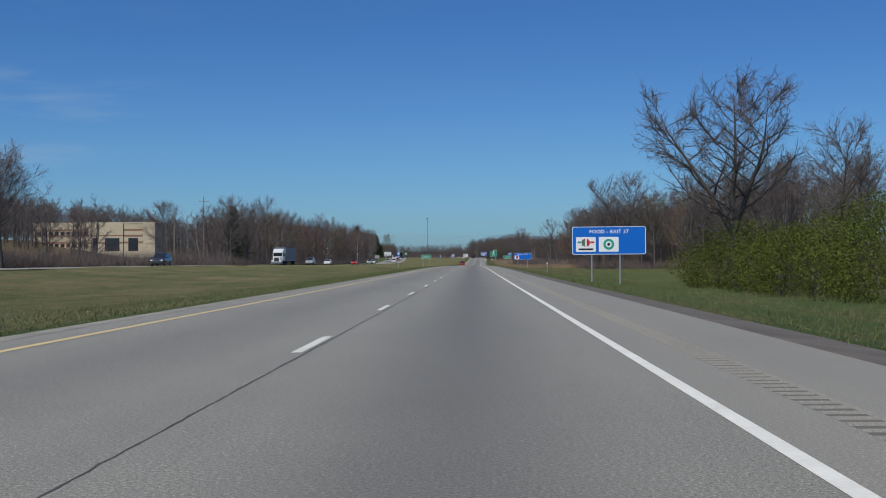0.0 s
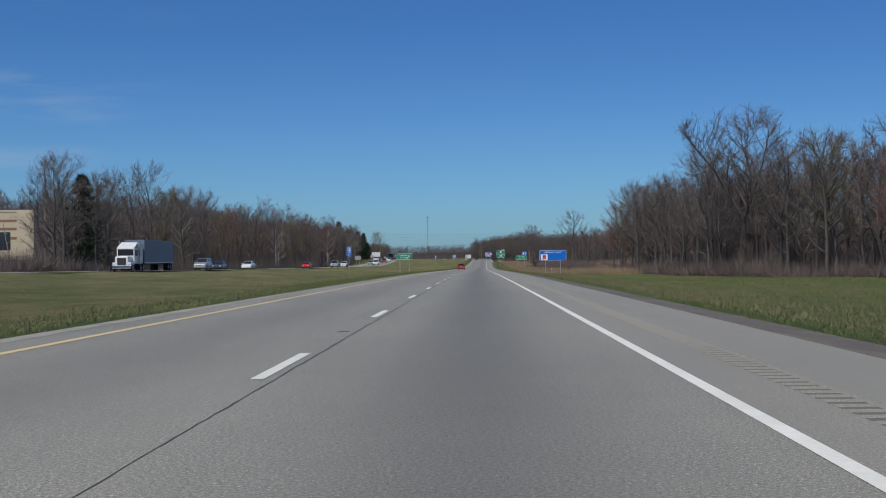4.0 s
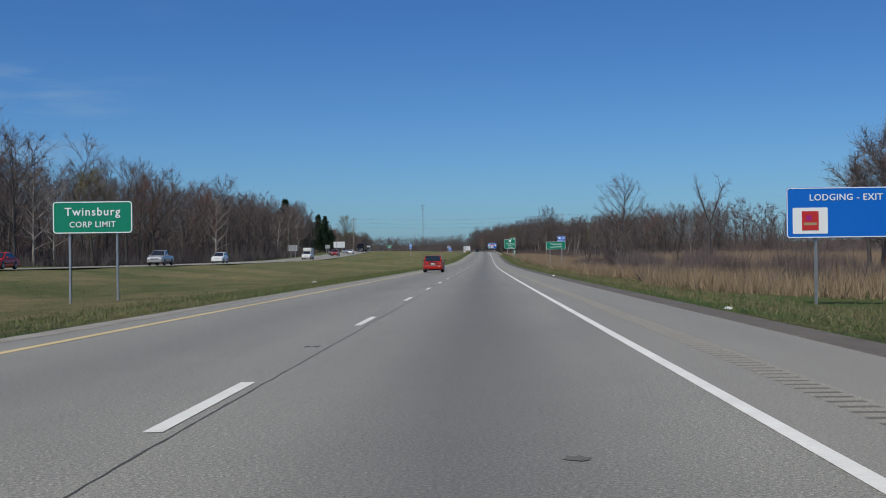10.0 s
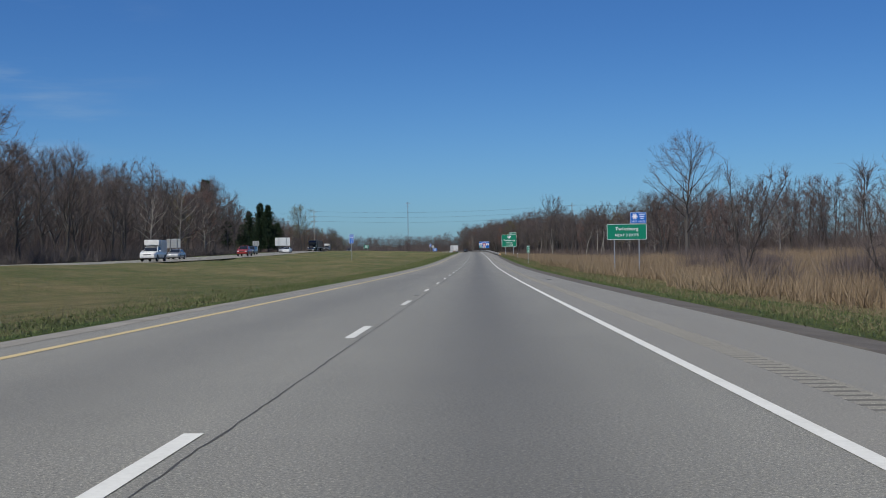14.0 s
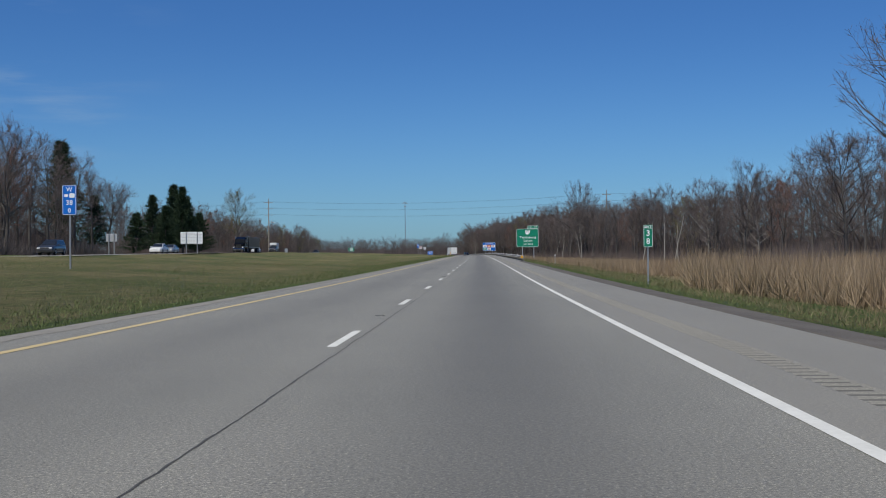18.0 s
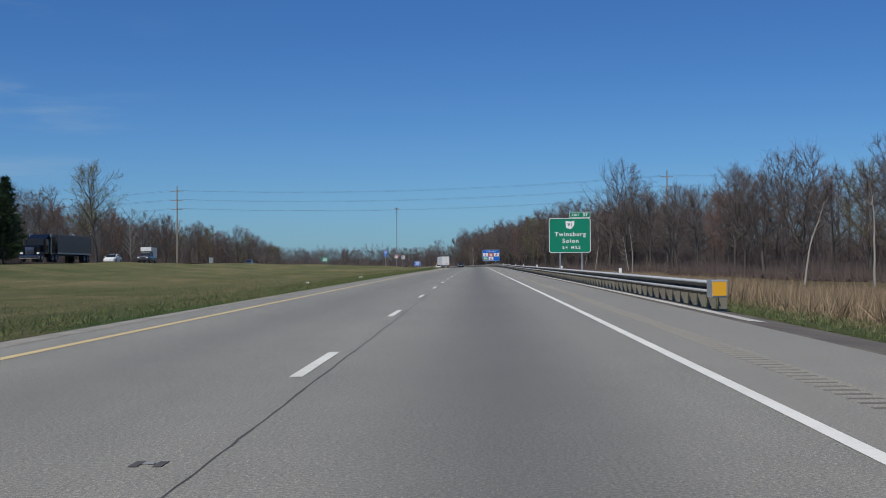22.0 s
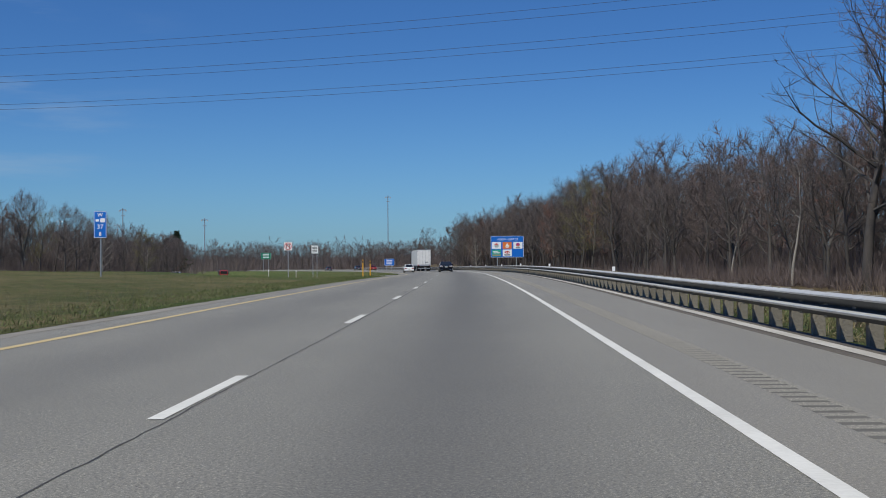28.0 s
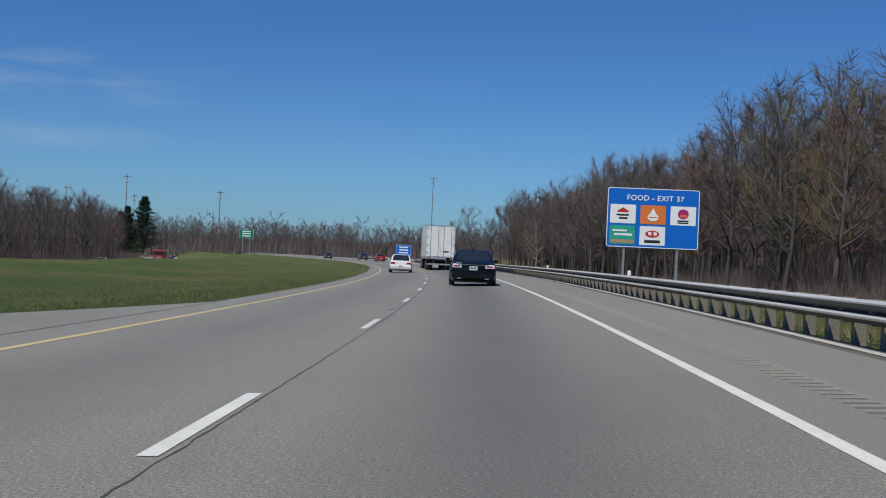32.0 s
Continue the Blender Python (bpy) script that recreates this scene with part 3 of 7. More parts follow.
def sprays(rng, starts, ways, length, width, count, spread, lift=0.0, side=3, shape=None):
    """Twigs with finer side twigs on them, as narrow triangles."""
    n = len(starts) * count
    s = np.repeat(starts, count, 0)
    w = np.repeat(ways, count, 0) + rng.normal(0, spread, (n, 3)) + np.array([0, 0, lift])
    w /= np.linalg.norm(w, axis=1, keepdims=True)
    ln = length * rng.uniform(0.45, 1.3, (n, 1))
    if shape is not None:
        ln *= np.clip(1.6 - outside(s + w * ln, *shape)[:, None] * 0.6, 0.4, 1.0)
    V1, F1 = ribbons(rng, s, w, ln, width)
    k = n * side
    u = rng.uniform(0.15, 0.9, (k, 1))
    s2 = np.repeat(s, side, 0) + np.repeat(w * ln, side, 0) * u
    w2 = np.repeat(w, side, 0) + rng.normal(0, 0.5, (k, 3)) + np.array([0, 0, lift * 0.5])
    w2 /= np.linalg.norm(w2, axis=1, keepdims=True)
    V2, F2 = ribbons(rng, s2, w2, length * rng.uniform(0.25, 0.7, (k, 1)), width * 0.62)
    return np.concatenate([V1, V2]), np.concatenate([F1, F2 + len(V1)])


def ribbons(rng, s, w, ln, width):
    n = len(s)
    side = np.cross(w, rng.normal(size=(n, 3)))
    side /= np.linalg.norm(side, axis=1, keepdims=True) + 1e-9
    side *= width * rng.uniform(0.6, 1.2, (n, 1))
    return np.stack([s - side, s + side, s + w * ln], 1).reshape(-1, 3), np.arange(3 * n).reshape(-1, 3)


def along(p, u):
    i = u * (len(p) - 1)
    k = min(int(i), len(p) - 2)
    d = p[k + 1] - p[k]
    return p[k] + d * (i - k), d / np.linalg.norm(d)


def outside(V, high, base, reach, seed):
    """How far out points lie in a lumpy, rounded crown: 1 at its skin."""
    zc = high * (base + (1 - base) * 0.5)
    V = np.atleast_2d(V)
    ang = np.arctan2(V[:, 1], V[:, 0])
    lump = 1 + 0.12 * np.sin(3 * ang + seed) + 0.08 * np.sin(5 * ang + 2.3 * seed + V[:, 2] * 0.6)
    dz = V[:, 2] - zc
    tall = np.where(dz > 0, dz / (high - zc), 0.5 * dz / zc)
    return np.sqrt((V[:, 0] ** 2 + V[:, 1] ** 2) / (reach * lump) ** 2 + tall ** 2)


def kept_in(p, shape, limit=1.0):
    """Shortens a branch until its tip lies inside the crown."""
    k = 1.0
    while k > 0.2 and outside(p[0] + (p[-1] - p[0]) * k, *shape)[0] > limit:
        k *= 0.86
    return p[0] + (p - p[0]) * k


def bare_tree(seed, high, spread=0.3, base=0.35, limbs=12, subs=5, twigs=5, trunk=0.02, fork=False, twig_w=0.012, twig_l=1.1, sides=(7, 5, 3), lift=0.06, lean=0.02, steep=1.0, side=3, round_top=True):
    """Trunk and crown meshes of a leafless tree: rising limbs, side branches, fine twigs."""
    rng = np.random.default_rng(seed)
    wood, crown = Heap(), Heap()
    stems = []
    shape = (high, base, high * spread * 1.15, seed) if round_top else (high * 9, 0.0, high * 9, 0)
    r = high * trunk
    if fork:
        p, q = limb(rng, (0, 0, -0.3), (rng.normal(0, lean), rng.normal(0, lean), 1), high * base + 0.3, r * 1.25, r * 0.85, 4, 0.03, 0.02)
        wood.put(*tube(p, q, sides[0]))
        for a in rng.permutation(3)[: 2 + (rng.random() > 0.4)].tolist() + [9] * (limbs > 25):
            ang = a * 2.1 + rng.normal(0, 0.3)
            out = 0.45 if a < 9 else 0.05
            stems.append(limb(rng, p[-1], (math.cos(ang) * out, math.sin(ang) * out, 1), high * ((0.84 if round_top else 0.97) - base) * rng.uniform(0.82, 1), r * 0.62, 0.02, 8, 0.07, 0.06))
    else:
        stems.append(limb(rng, (0, 0, -0.3), (rng.normal(0, lean), rng.normal(0, lean), 1), high * (0.83 if round_top else 0.97) + 0.3, r * 1.15, 0.02, 10, 0.045, 0.04))
    tips, ways = [], []
    for p, q in stems:
        wood.put(*tube(p, q, sides[0]))
        turn = rng.uniform(0, 6.28)
        n = limbs if not fork else max(4, int(limbs * 0.6))
        for m, h in enumerate(np.linspace(0.1 if fork else base, 0.97, n)):
            h = min(max(h + rng.normal(0, 0.025), 0.05), 0.985)
            at, d = along(p, h)
            ang = turn + m * 2.4 + rng.normal(0, 0.5)
            hh = h if fork else (h - base) / (1 - base)
            length = high * spread * 1.3 * (0.28 + 0.82 * math.sin(math.pi * (0.26 + 0.66 * hh))) * rng.uniform(0.7, 1.2) * (0.8 if fork else 1)
            rr = float(np.interp(h * (len(q) - 1), range(len(q)), q))
            lp, lr = limb(rng, at, (math.cos(ang), math.sin(ang), steep * (0.5 + 0.75 * hh)), length, min(rr * 0.6, high * (0.006 if subs else 0.003)), 0.012, 6 if subs else 2, 0.1 if subs else 0.07, lift)
            lp = kept_in(lp, shape, 0.92)
            crown.put(*tube(lp, lr, sides[1]))
            for k in range(subs):
                st, w = along(lp, 0.16 + 0.8 * (k + rng.random()) / subs)
                w = w * 0.9 + rng.normal(0, 0.5, 3)
                sp, sr = limb(rng, st, w / np.linalg.norm(w), length * rng.uniform(0.28, 0.55), 0.012 + 0.0009 * high, 0.007, 4, 0.1, lift)
                sp = kept_in(sp, shape, 0.97)
                crown.put(*tube(sp, sr, sides[2]))
                for c in range(twigs):
                    a, b = along(sp, 0.1 + 0.88 * (c + rng.random()) / twigs)
                    tips.append(a)
                    ways.append(b)
            for c in range(2 if subs else twigs):
                a, b = along(lp, rng.uniform(0.3, 1.0) if subs else rng.uniform(0.05, 1.0))
                tips.append(a)
                ways.append(b)
    V, F = sprays(rng, np.array(tips), np.array(ways), twig_l, twig_w, 1 if subs else 2, 0.6, 0.08, side, shape)
    crown.put(V, F, 1)
    return wood, crown


def make_tree(name, label, wood, crown, bark, twig, group=""):
    ob = thing(name, label, "tree", group)
    under("trunk", wood.mesh("trunk", bark, True), ob)
    under("crown", crown.mesh("crown", [bark, twig]), ob)
    return ob


def pine(seed, high, wide):
    """A dark conifer: whorls of drooping boughs of needle sprays."""
    rng = np.random.default_rng(seed)
    wood, crown = Heap(), Heap()
    p, q = limb(rng, (0, 0, -0.3), (0, 0, 1), high + 0.3, high * 0.018, 0.03, 8, 0.01, 0.03)
    wood.put(*tube(p, q, 7))
    tips, ways = [], []
    for h in np.linspace(0.1, 0.98, int(high * 1.7)):
        z = h * high
        reach = wide * (1.04 - h) ** 0.8 * rng.uniform(0.6, 1.2)
        for a in range(6):
            ang = a * 1.05 + rng.uniform(0, 1)
            lp, lr = limb(rng, (0, 0, z), (math.cos(ang), math.sin(ang), 0.12), reach * rng.uniform(0.7, 1.1), 0.03, 0.008, 4, 0.08, 0.03)
            crown.put(*tube(lp, lr, 3))
            for c in range(1, 5):
                for e in (0, 0.5):
                    tips.append(lp[c] * (1 - e) + lp[c - 1] * e)
                    ways.append((lp[c] - lp[c - 1]) / np.linalg.norm(lp[c] - lp[c - 1]))
    V, F = needles(rng, np.array(tips), np.array(ways), 0.85, 0.06, 10, 0.75, 0.0)
    crown.put(V, F, 1)
    return wood, crown


def stump_at(ob, s, l, turn=0.0, size=1.0):
    return copy_thing(ob, standing(s, l, turn) @ Matrix.Scale(size, 4))


# kinds of woodland tree
KINDS = []
for n, (high, twig, bark, lab) in enumerate((
        (18, M_TWIG, M_BARK, "tall slender leafless grey-brown woodland tree"), (16, M_TWIG, M_BARK_DARK, "leafless dark-barked woodland tree with fine twigs"),
        (19, M_TWIG, M_BARK, "tall leafless forked woodland tree"), (15, M_TWIG_RED, M_BARK, "bare woodland tree tinged with red buds"),
        (14, M_TWIG, M_BARK_PALE, "thin pale-barked leafless woodland tree"), (16, M_TWIG_GREEN, M_BARK, "bare tree with the first yellow-green buds"))):
    KINDS.append((high, make_tree("tree", lab, *bare_tree(20 + n, high, 0.23, 0.26 if n != 2 else 0.22, 20, 7, 7, 0.0125, n == 2, 0.017, 1.05), bark, twig, "woodland trees")))

# lighter shapes for the depth of the woods
LITE = [bare_tree(60 + n, 16 + n, 0.24, 0.16, 16, 0, 12, 0.011, n == 1, 0.029, 1.5, (4, 3, 3), side=3) for n in range(4)]
LITE += [bare_tree(70 + n, 16 + n, 0.25, 0.1, 11, 0, 8, 0.011, False, 0.05, 1.7, (3, 3, 3), side=3) for n in range(3)]
LITE += [bare_tree(80 + n, 16 + n, 0.3, 0.06, 10, 0, 6, 0.011, False, 0.075, 1.8, (3, 3, 3), side=2) for n in range(3)]


def flat_arrays(pair):
    out = []
    for heap, base in zip(pair, (0, 1)):
        V = np.concatenate(heap.v)
        m = np.array(heap.m) + (0 if base == 0 else 0)
        q = np.array([f for f in heap.f if len(f) == 4] or np.zeros((0, 4)), int)
        t = np.array([f for f in heap.f if len(f) == 3] or np.zeros((0, 3)), int)
        out.append((V, q, t))
    return out


LITE_FLAT = [flat_arrays(p) for p in LITE]


class Wood:
    """A joined stand of many far trees."""

    def __init__(self):
        self.v, self.q, self.t, self.n = [], [], [], 0

    def tree(self, kind, s, l, size, turn, x=None):
        c, d = math.cos(turn) * size, math.sin(turn) * size
        at = spot(s, l) if x is None else np.array(x, float)
        for V, q, t in LITE_FLAT[kind]:
            W = np.stack([V[:, 0] * c - V[:, 1] * d, V[:, 0] * d + V[:, 1] * c, V[:, 2] * size], -1) + at
            self.v.append(W.astype(np.float32))
            self.q.append(q + self.n)
            self.t.append(t + self.n)
            self.n += len(V)

    def make(self, name, label, mats):
        v, q, t = np.concatenate(self.v), np.concatenate(self.q), np.concatenate(self.t)
        me = bpy.data.meshes.new(name)
        me.vertices.add(len(v))
        me.vertices.foreach_set("co", v.ravel())
        nl = 4 * len(q) + 3 * len(t)
        me.loops.add(nl)
        me.loops.foreach_set("vertex_index", np.concatenate([q.ravel(), t.ravel()]).astype(np.int32))
        me.polygons.add(len(q) + len(t))
        me.polygons.foreach_set("loop_start", np.concatenate([np.arange(len(q)) * 4, 4 * len(q) + np.arange(len(t)) * 3]).astype(np.int32))
        me.polygons.foreach_set("material_index", np.concatenate([np.zeros(len(q)), np.ones(len(t))]).astype(np.int32))
        for m in mats:
            me.materials.append(m)
        me.update(calc_edges=True)
        return thing(name, label, "woods", kind="stuff", data=me)


rng = np.random.default_rng(11)


def front(s):
    """Front edge of the woods on the right."""
    return float(np.interp(s, [180, 250, 290, 395, 425, 640, 690, 760, 850, 1000, 1060, 1110, 1180, 1250, 1320, 1400], [50, 42, 32, 31, 85, 95, 64, 50, 40, 31, 29, 29, 33, 38, 46, 70]))


def back(s):
    """Front edge of the woods beyond the other carriageway."""
    return float(opposite(s) - np.interp(s, [0, 300, 650, 760, 860, 960, 1060, 1230], [17, 15, 14, 16, 22, 22, 14, 12]))


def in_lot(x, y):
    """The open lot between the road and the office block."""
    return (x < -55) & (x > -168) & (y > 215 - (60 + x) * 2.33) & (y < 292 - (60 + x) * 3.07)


def stand(name, label, edge, sign, s0, s1, step, rows, depth, size, mats, kinds=(0, 1, 2, 3), low=0.84, taper=0.0):
    w = Wood()
    for r in range(rows):
        for s in np.arange(s0, s1, step):
            ss = s + rng.uniform(-0.5, 0.5) * step
            l = edge(ss) + sign * (2.5 + r * depth + rng.uniform(0, depth))
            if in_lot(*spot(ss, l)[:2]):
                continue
            w.tree(int(rng.choice(kinds)) if r < 2 else int(rng.integers(4, 7)), ss, l, size * (np.interp(ss, [235, 340, 420], [0.84, 0.88, 1]) if sign < 0 else 1) * rng.uniform(low, 1.1) * (1 + taper * r), rng.uniform(0, 6.28))
    return w.make(name, label, mats)


stand("woods", "dense leafless grey-brown woods behind the roadside trees", front, 1, 188, 398, 3.0, 4, 5, 0.98, [M_BARK, M_TWIG])
stand("woods", "dense leafless grey-brown woods on a slope behind the guardrail", front, 1, 690, 960, 4.5, 4, 7, 0.92, [M_BARK_DARK, M_TWIG])
stand("woods", "tall dense leafless woods behind the guardrail", front, 1, 960, 1060, 4.0, 4, 6, 0.96, [M_BARK_DARK, M_TWIG])
stand("woods", "tall dense leafless woods behind the guardrail and blue sign", front, 1, 1060, 1150, 4.0, 4, 6, 1.25, [M_BARK_DARK, M_TWIG])
stand("woods", "dense leafless woods beyond the blue sign", front, 1, 1150, 1240, 4.0, 4, 6, 1.18, [M_BARK_DARK, M_TWIG])
stand("woods", "tall leafless woods on the outside of the bend", front, 1, 1240, 1345, 4.0, 4, 6, 1.2, [M_BARK_DARK, M_TWIG])
stand("woods", "distant leafless woods beyond the reed bed", front, 1, 400, 700, 4.5, 3, 9, 0.64, [M_BARK_DARK, M_TWIG])
stand("woods", "dense leafless woods beyond the other carriageway", back, -1, 235, 780, 4.2, 4, 6, 1.0, [M_BARK_DARK, M_TWIG])
stand("woods", "low leafless woods set back beyond the other carriageway", back, -1, 895, 1050, 3.4, 4, 6, 0.8, [M_BARK_DARK, M_TWIG])
stand("woods", "leafless grey-brown woods beyond the other carriageway", back, -1, 1050, 1420, 4.2, 4, 6, 0.8, [M_BARK_DARK, M_TWIG])

# far woods that close the horizon
w = Wood()
for n in range(1150):
    a = rng.uniform(-0.42, 0.4)
    d = rng.uniform(1420, 1900)
    w.tree(int(rng.integers(7, 10)), 0, 0, rng.uniform(0.8, 1.15), rng.uniform(0, 6.28), (d * math.sin(a) - 20, d * math.cos(a), float(far_z(d * math.sin(a), d * math.cos(a))) - 0.3))
w.make("far_woods", "far leafless woods along the horizon", [M_BARK_DARK, M_TWIG])

w = Wood()
bend_x, bend_y = [34, 30, 24, 10, -14, -60, -150, -250], [1120, 1190, 1250, 1330, 1450, 1560, 1640, 1650]
for n in range(900):
    u = rng.uniform(0, 7)
    x, y = np.interp(u, range(8), bend_x), np.interp(u, range(8), bend_y)
    back_off = rng.uniform(2, 42)
    w.tree(int(rng.integers(4, 7)) if u < 4 else int(rng.integers(7, 10)), 0, 0, rng.uniform(0.7, 1.02), rng.uniform(0, 6.28), (x + back_off * (0.9 if u < 4 else 0.4), y + back_off * (0.2 if u < 4 else 0.9), float(far_z(x, y)) if u > 4 else -1.8))
w.make("woods", "leafless woods straight ahead where the road bends away", [M_BARK_DARK, M_TWIG])
# brush among the far trees
r = np.random.default_rng(31)
u = r.uniform(0, 7, 9000)
P = np.stack([np.interp(u, range(8), bend_x) + r.uniform(0, 26, 9000), np.interp(u, range(8), bend_y) + r.uniform(0, 30, 9000)], -1)
FAR_BRUSH = np.concatenate([P, np.where(u > 4, far_z(P[:, 0], P[:, 1]), -1.9)[:, None]], 1)
a, d = r.uniform(-0.42, 0.4, 9000), r.uniform(1420, 1800, 9000)
P = np.stack([d * np.sin(a) - 20, d * np.cos(a)], -1)
FAR_BRUSH = np.concatenate([FAR_BRUSH, np.concatenate([P, far_z(P[:, 0], P[:, 1])[:, None] - 0.3], 1)])
w = Wood()
for n in range(700):
    y = rng.uniform(380, 680)
    x = -y * rng.uniform(0.17, 0.4)
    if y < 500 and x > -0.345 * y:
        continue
    w.tree(int(rng.integers(4, 7)), 0, 0, rng.uniform(0.8, 1.1), rng.uniform(0, 6.28), (x, y, float(ground_z(y, x)) - 0.3 + np.interp(x, [-240, -165], [7, 0])))
w.make("hill_woods", "leafless woods on the hillside behind the office block", [M_BARK_DARK, M_TWIG])

# nearer trees at the edges of the woods, one by one
for s0, s1, step, edge, sign, lo, hi in ((190, 398, 5.0, front, 1, 0.85, 1.08), (700, 960, 8.0, front, 1, 0.78, 1.08), (960, 1060, 7, front, 1, 0.72, 0.98), (1060, 1150, 6, front, 1, 1.0, 1.28), (1150, 1330, 8, front, 1, 0.98, 1.22), (264, 770, 9.5, back, -1, 0.8, 1.12), (900, 1330, 10, back, -1, 0.65, 0.9)):
    for s in np.arange(s0, s1, step):
        k = int(rng.choice(6, p=[0.3, 0.24, 0.2, 0.1, 0.1, 0.06]))
        ss = s + rng.uniform(-2, 2)
        ll = edge(ss) + sign * rng.uniform(-1.5, 2.5)
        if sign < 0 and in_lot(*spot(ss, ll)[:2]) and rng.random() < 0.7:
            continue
        stump_at(KINDS[k][1], ss, ll, rng.uniform(0, 360), rng.uniform(lo, hi))

# single trees that stand out
oak = make_tree("tree", "broad gnarled leafless oak beside the leafy shrubs", *bare_tree(201, 15.2, 0.27, 0.24, 26, 11, 9, 0.025, True, 0.019, 0.7, (9, 5, 3), 0.05, steep=0.7, round_top=False), M_BARK_DARK, M_TWIG)
oak.matrix_world = standing(84, 17.6, 40) @ Matrix.Scale(0.95, 4)
SINGLE_RIGHT = (
        (130, 38, 203, 17.5, 0.22, "tall leafless tree behind leafy shrubs", M_TWIG), (138, 44, 204, 15, 0.24, "leafless twiggy tree behind leafy shrubs", M_TWIG),
        (672, 39.5, 205, 25, 0.27, "tall broad leafless tree beyond the reed bed", M_TWIG), (688, 37, 206, 14, 0.33, "leafless spreading tree beyond the reeds", M_TWIG),
        (412, 31, 207, 12.5, 0.2, "thin leafless tree at the reed bed's edge", M_TWIG), (418, 34, 208, 13.5, 0.22, "thin leafless tree at the reed bed's edge", M_TWIG),
        (402, 37, 209, 18, 0.24, "leafless tree at the reed bed's edge", M_TWIG), (428, 40, 210, 13, 0.24, "leafless tree at the reed bed's edge", M_TWIG),
        (782, 47, 211, 19, 0.2, "tall bare tree standing above the woods", M_TWIG), (968, 31.5, 212, 27, 0.25, "tall bare tree above the guardrail woods", M_TWIG),
        (962, 36, 213, 23, 0.25, "tall bare tree above the guardrail woods", M_TWIG),
        (290, 35, 225, 27, 0.22, "tall bare tree at the edge of the woods", M_TWIG), (298, 38, 226, 24, 0.22, "tall bare tree at the edge of the woods", M_TWIG))
SINGLE_LEFT = (
        (896, -65, 215, 18, 0.22, "leafless tree with a few pale leaves beside pines", M_TWIG_GREEN), (800, -72, 216, 15, 0.3, "broad leafless tree among pines", M_TWIG),
        (905, -88, 217, 13, 0.3, "leafless tree at the edge of low woods", M_TWIG), (700, -62, 218, 14, 0.3, "leafless tree beyond the other carriageway", M_TWIG),
        (390, -66, 219, 19, 0.25, "tall bare tree above the woods", M_TWIG), (404, -70, 220, 17.5, 0.25, "tall bare tree above the woods", M_TWIG),
        (262, -66, 221, 14, 0.3, "leafless tree beyond the other carriageway", M_TWIG), (146, -56, 222, 16, 0.27, "tall leafless tree beyond the other carriageway", M_TWIG), (152, -61, 223, 15.5, 0.27, "tall leafless tree beyond the other carriageway", M_TWIG))
for s, l, seed, high, sp, lab, tw in SINGLE_RIGHT + SINGLE_LEFT:
    t = make_tree("tree", lab, *bare_tree(seed, high, sp * 1.2, 0.26, 24, 9, 8, 0.015, seed % 3 == 0, 0.02, 1.0, (8, 5, 3)), M_BARK if seed % 2 else M_BARK_DARK, tw)
    t.matrix_world = standing(s, l, seed * 37)
# thin poplars and scrub in the reeds
for s, l, seed, high in ((455, 14.6, 313, 5.5), (480, 18.5, 315, 7.5), (486, 16.2, 316, 6), (492, 28, 303, 9), (500, 34, 304, 9.5), (516, 17, 317, 8.5), (540, 38, 307, 10), (566, 26, 309, 9), (600, 30, 310, 9), (612, 34, 311, 8)):
    t = make_tree("tree", "thin upright leafless sapling clump in the reed bed", *bare_tree(seed, high, 0.15, 0.05, 13, 5, 5, 0.0085, True, 0.014, 0.75, (6, 4, 3), 0.25, steep=1.6, round_top=False), M_BARK_DARK, M_TWIG, "saplings in the reeds")
    t.matrix_world = standing(s, l, seed * 41)
# a tree whose trunk parts into two upright arms
hp, hc = Heap(), Heap()
r = np.random.default_rng(330)
p, q = limb(r, (0, 0, -0.3), (0, 0, 1), 6.8, 0.24, 0.19, 5, 0.03, 0.02)
hp.put(*tube(p, q, 8))
tips, ways = [], []
for sgn in (-1, 1):
    a, b = limb(r, p[-1], (sgn * 0.42, 0.1, 1), 5.4, 0.16, 0.03, 6, 0.04, 0.05)
    hp.put(*tube(a, b, 6))
    for u in np.linspace(0.3, 0.98, 14):
        st, w = along(a, u)
        c, d = limb(r, st, w + r.normal(0, 0.35, 3), 1.7 * r.uniform(0.6, 1.1), 0.03, 0.01, 3, 0.08, 0.12)
        hc.put(*tube(c, d, 4))
        tips += [c[1], c[2], c[3], c[3]]
        ways += [c[1] - c[0], c[2] - c[1], c[3] - c[2], c[3] - c[2]]
hc.put(*sprays(r, np.array(tips), np.array(ways), 0.8, 0.018, 2, 0.5, 0.2), 1)
t = make_tree("tree", "bare tree in the reeds whose trunk parts into two upright arms", hp, hc, M_BARK_DARK, M_TWIG)
t.matrix_world = standing(482, 30.8, 0)
# pale dead trunks
for s, l, high, tilt in ((778, 34, 10, 9), (786, 36, 8, -6), (796, 35, 9, 4), (812, 33, 9, -3), (930, 31, 10, 6), (941, 32, 8, -12), (985, 30.5, 11, 3), (1010, 31, 9, -5), (300, -66, 8, 10), (420, -64, 9, -8)):
    w_, c_ = bare_tree(int(s), high, 0.1, 0.6, 4, 1, 1, 0.013, False, 0.02, 0.6, (7, 4, 3), round_top=False)
    t = make_tree("dead_tree", "pale barkless dead trunk with broken limbs", w_, c_, M_BARK_PALE, M_BARK_PALE, "dead trunks")
    t.matrix_world = standing(s, l, s * 7) @ pose(0, 0, 0, tilt, 0, 0)
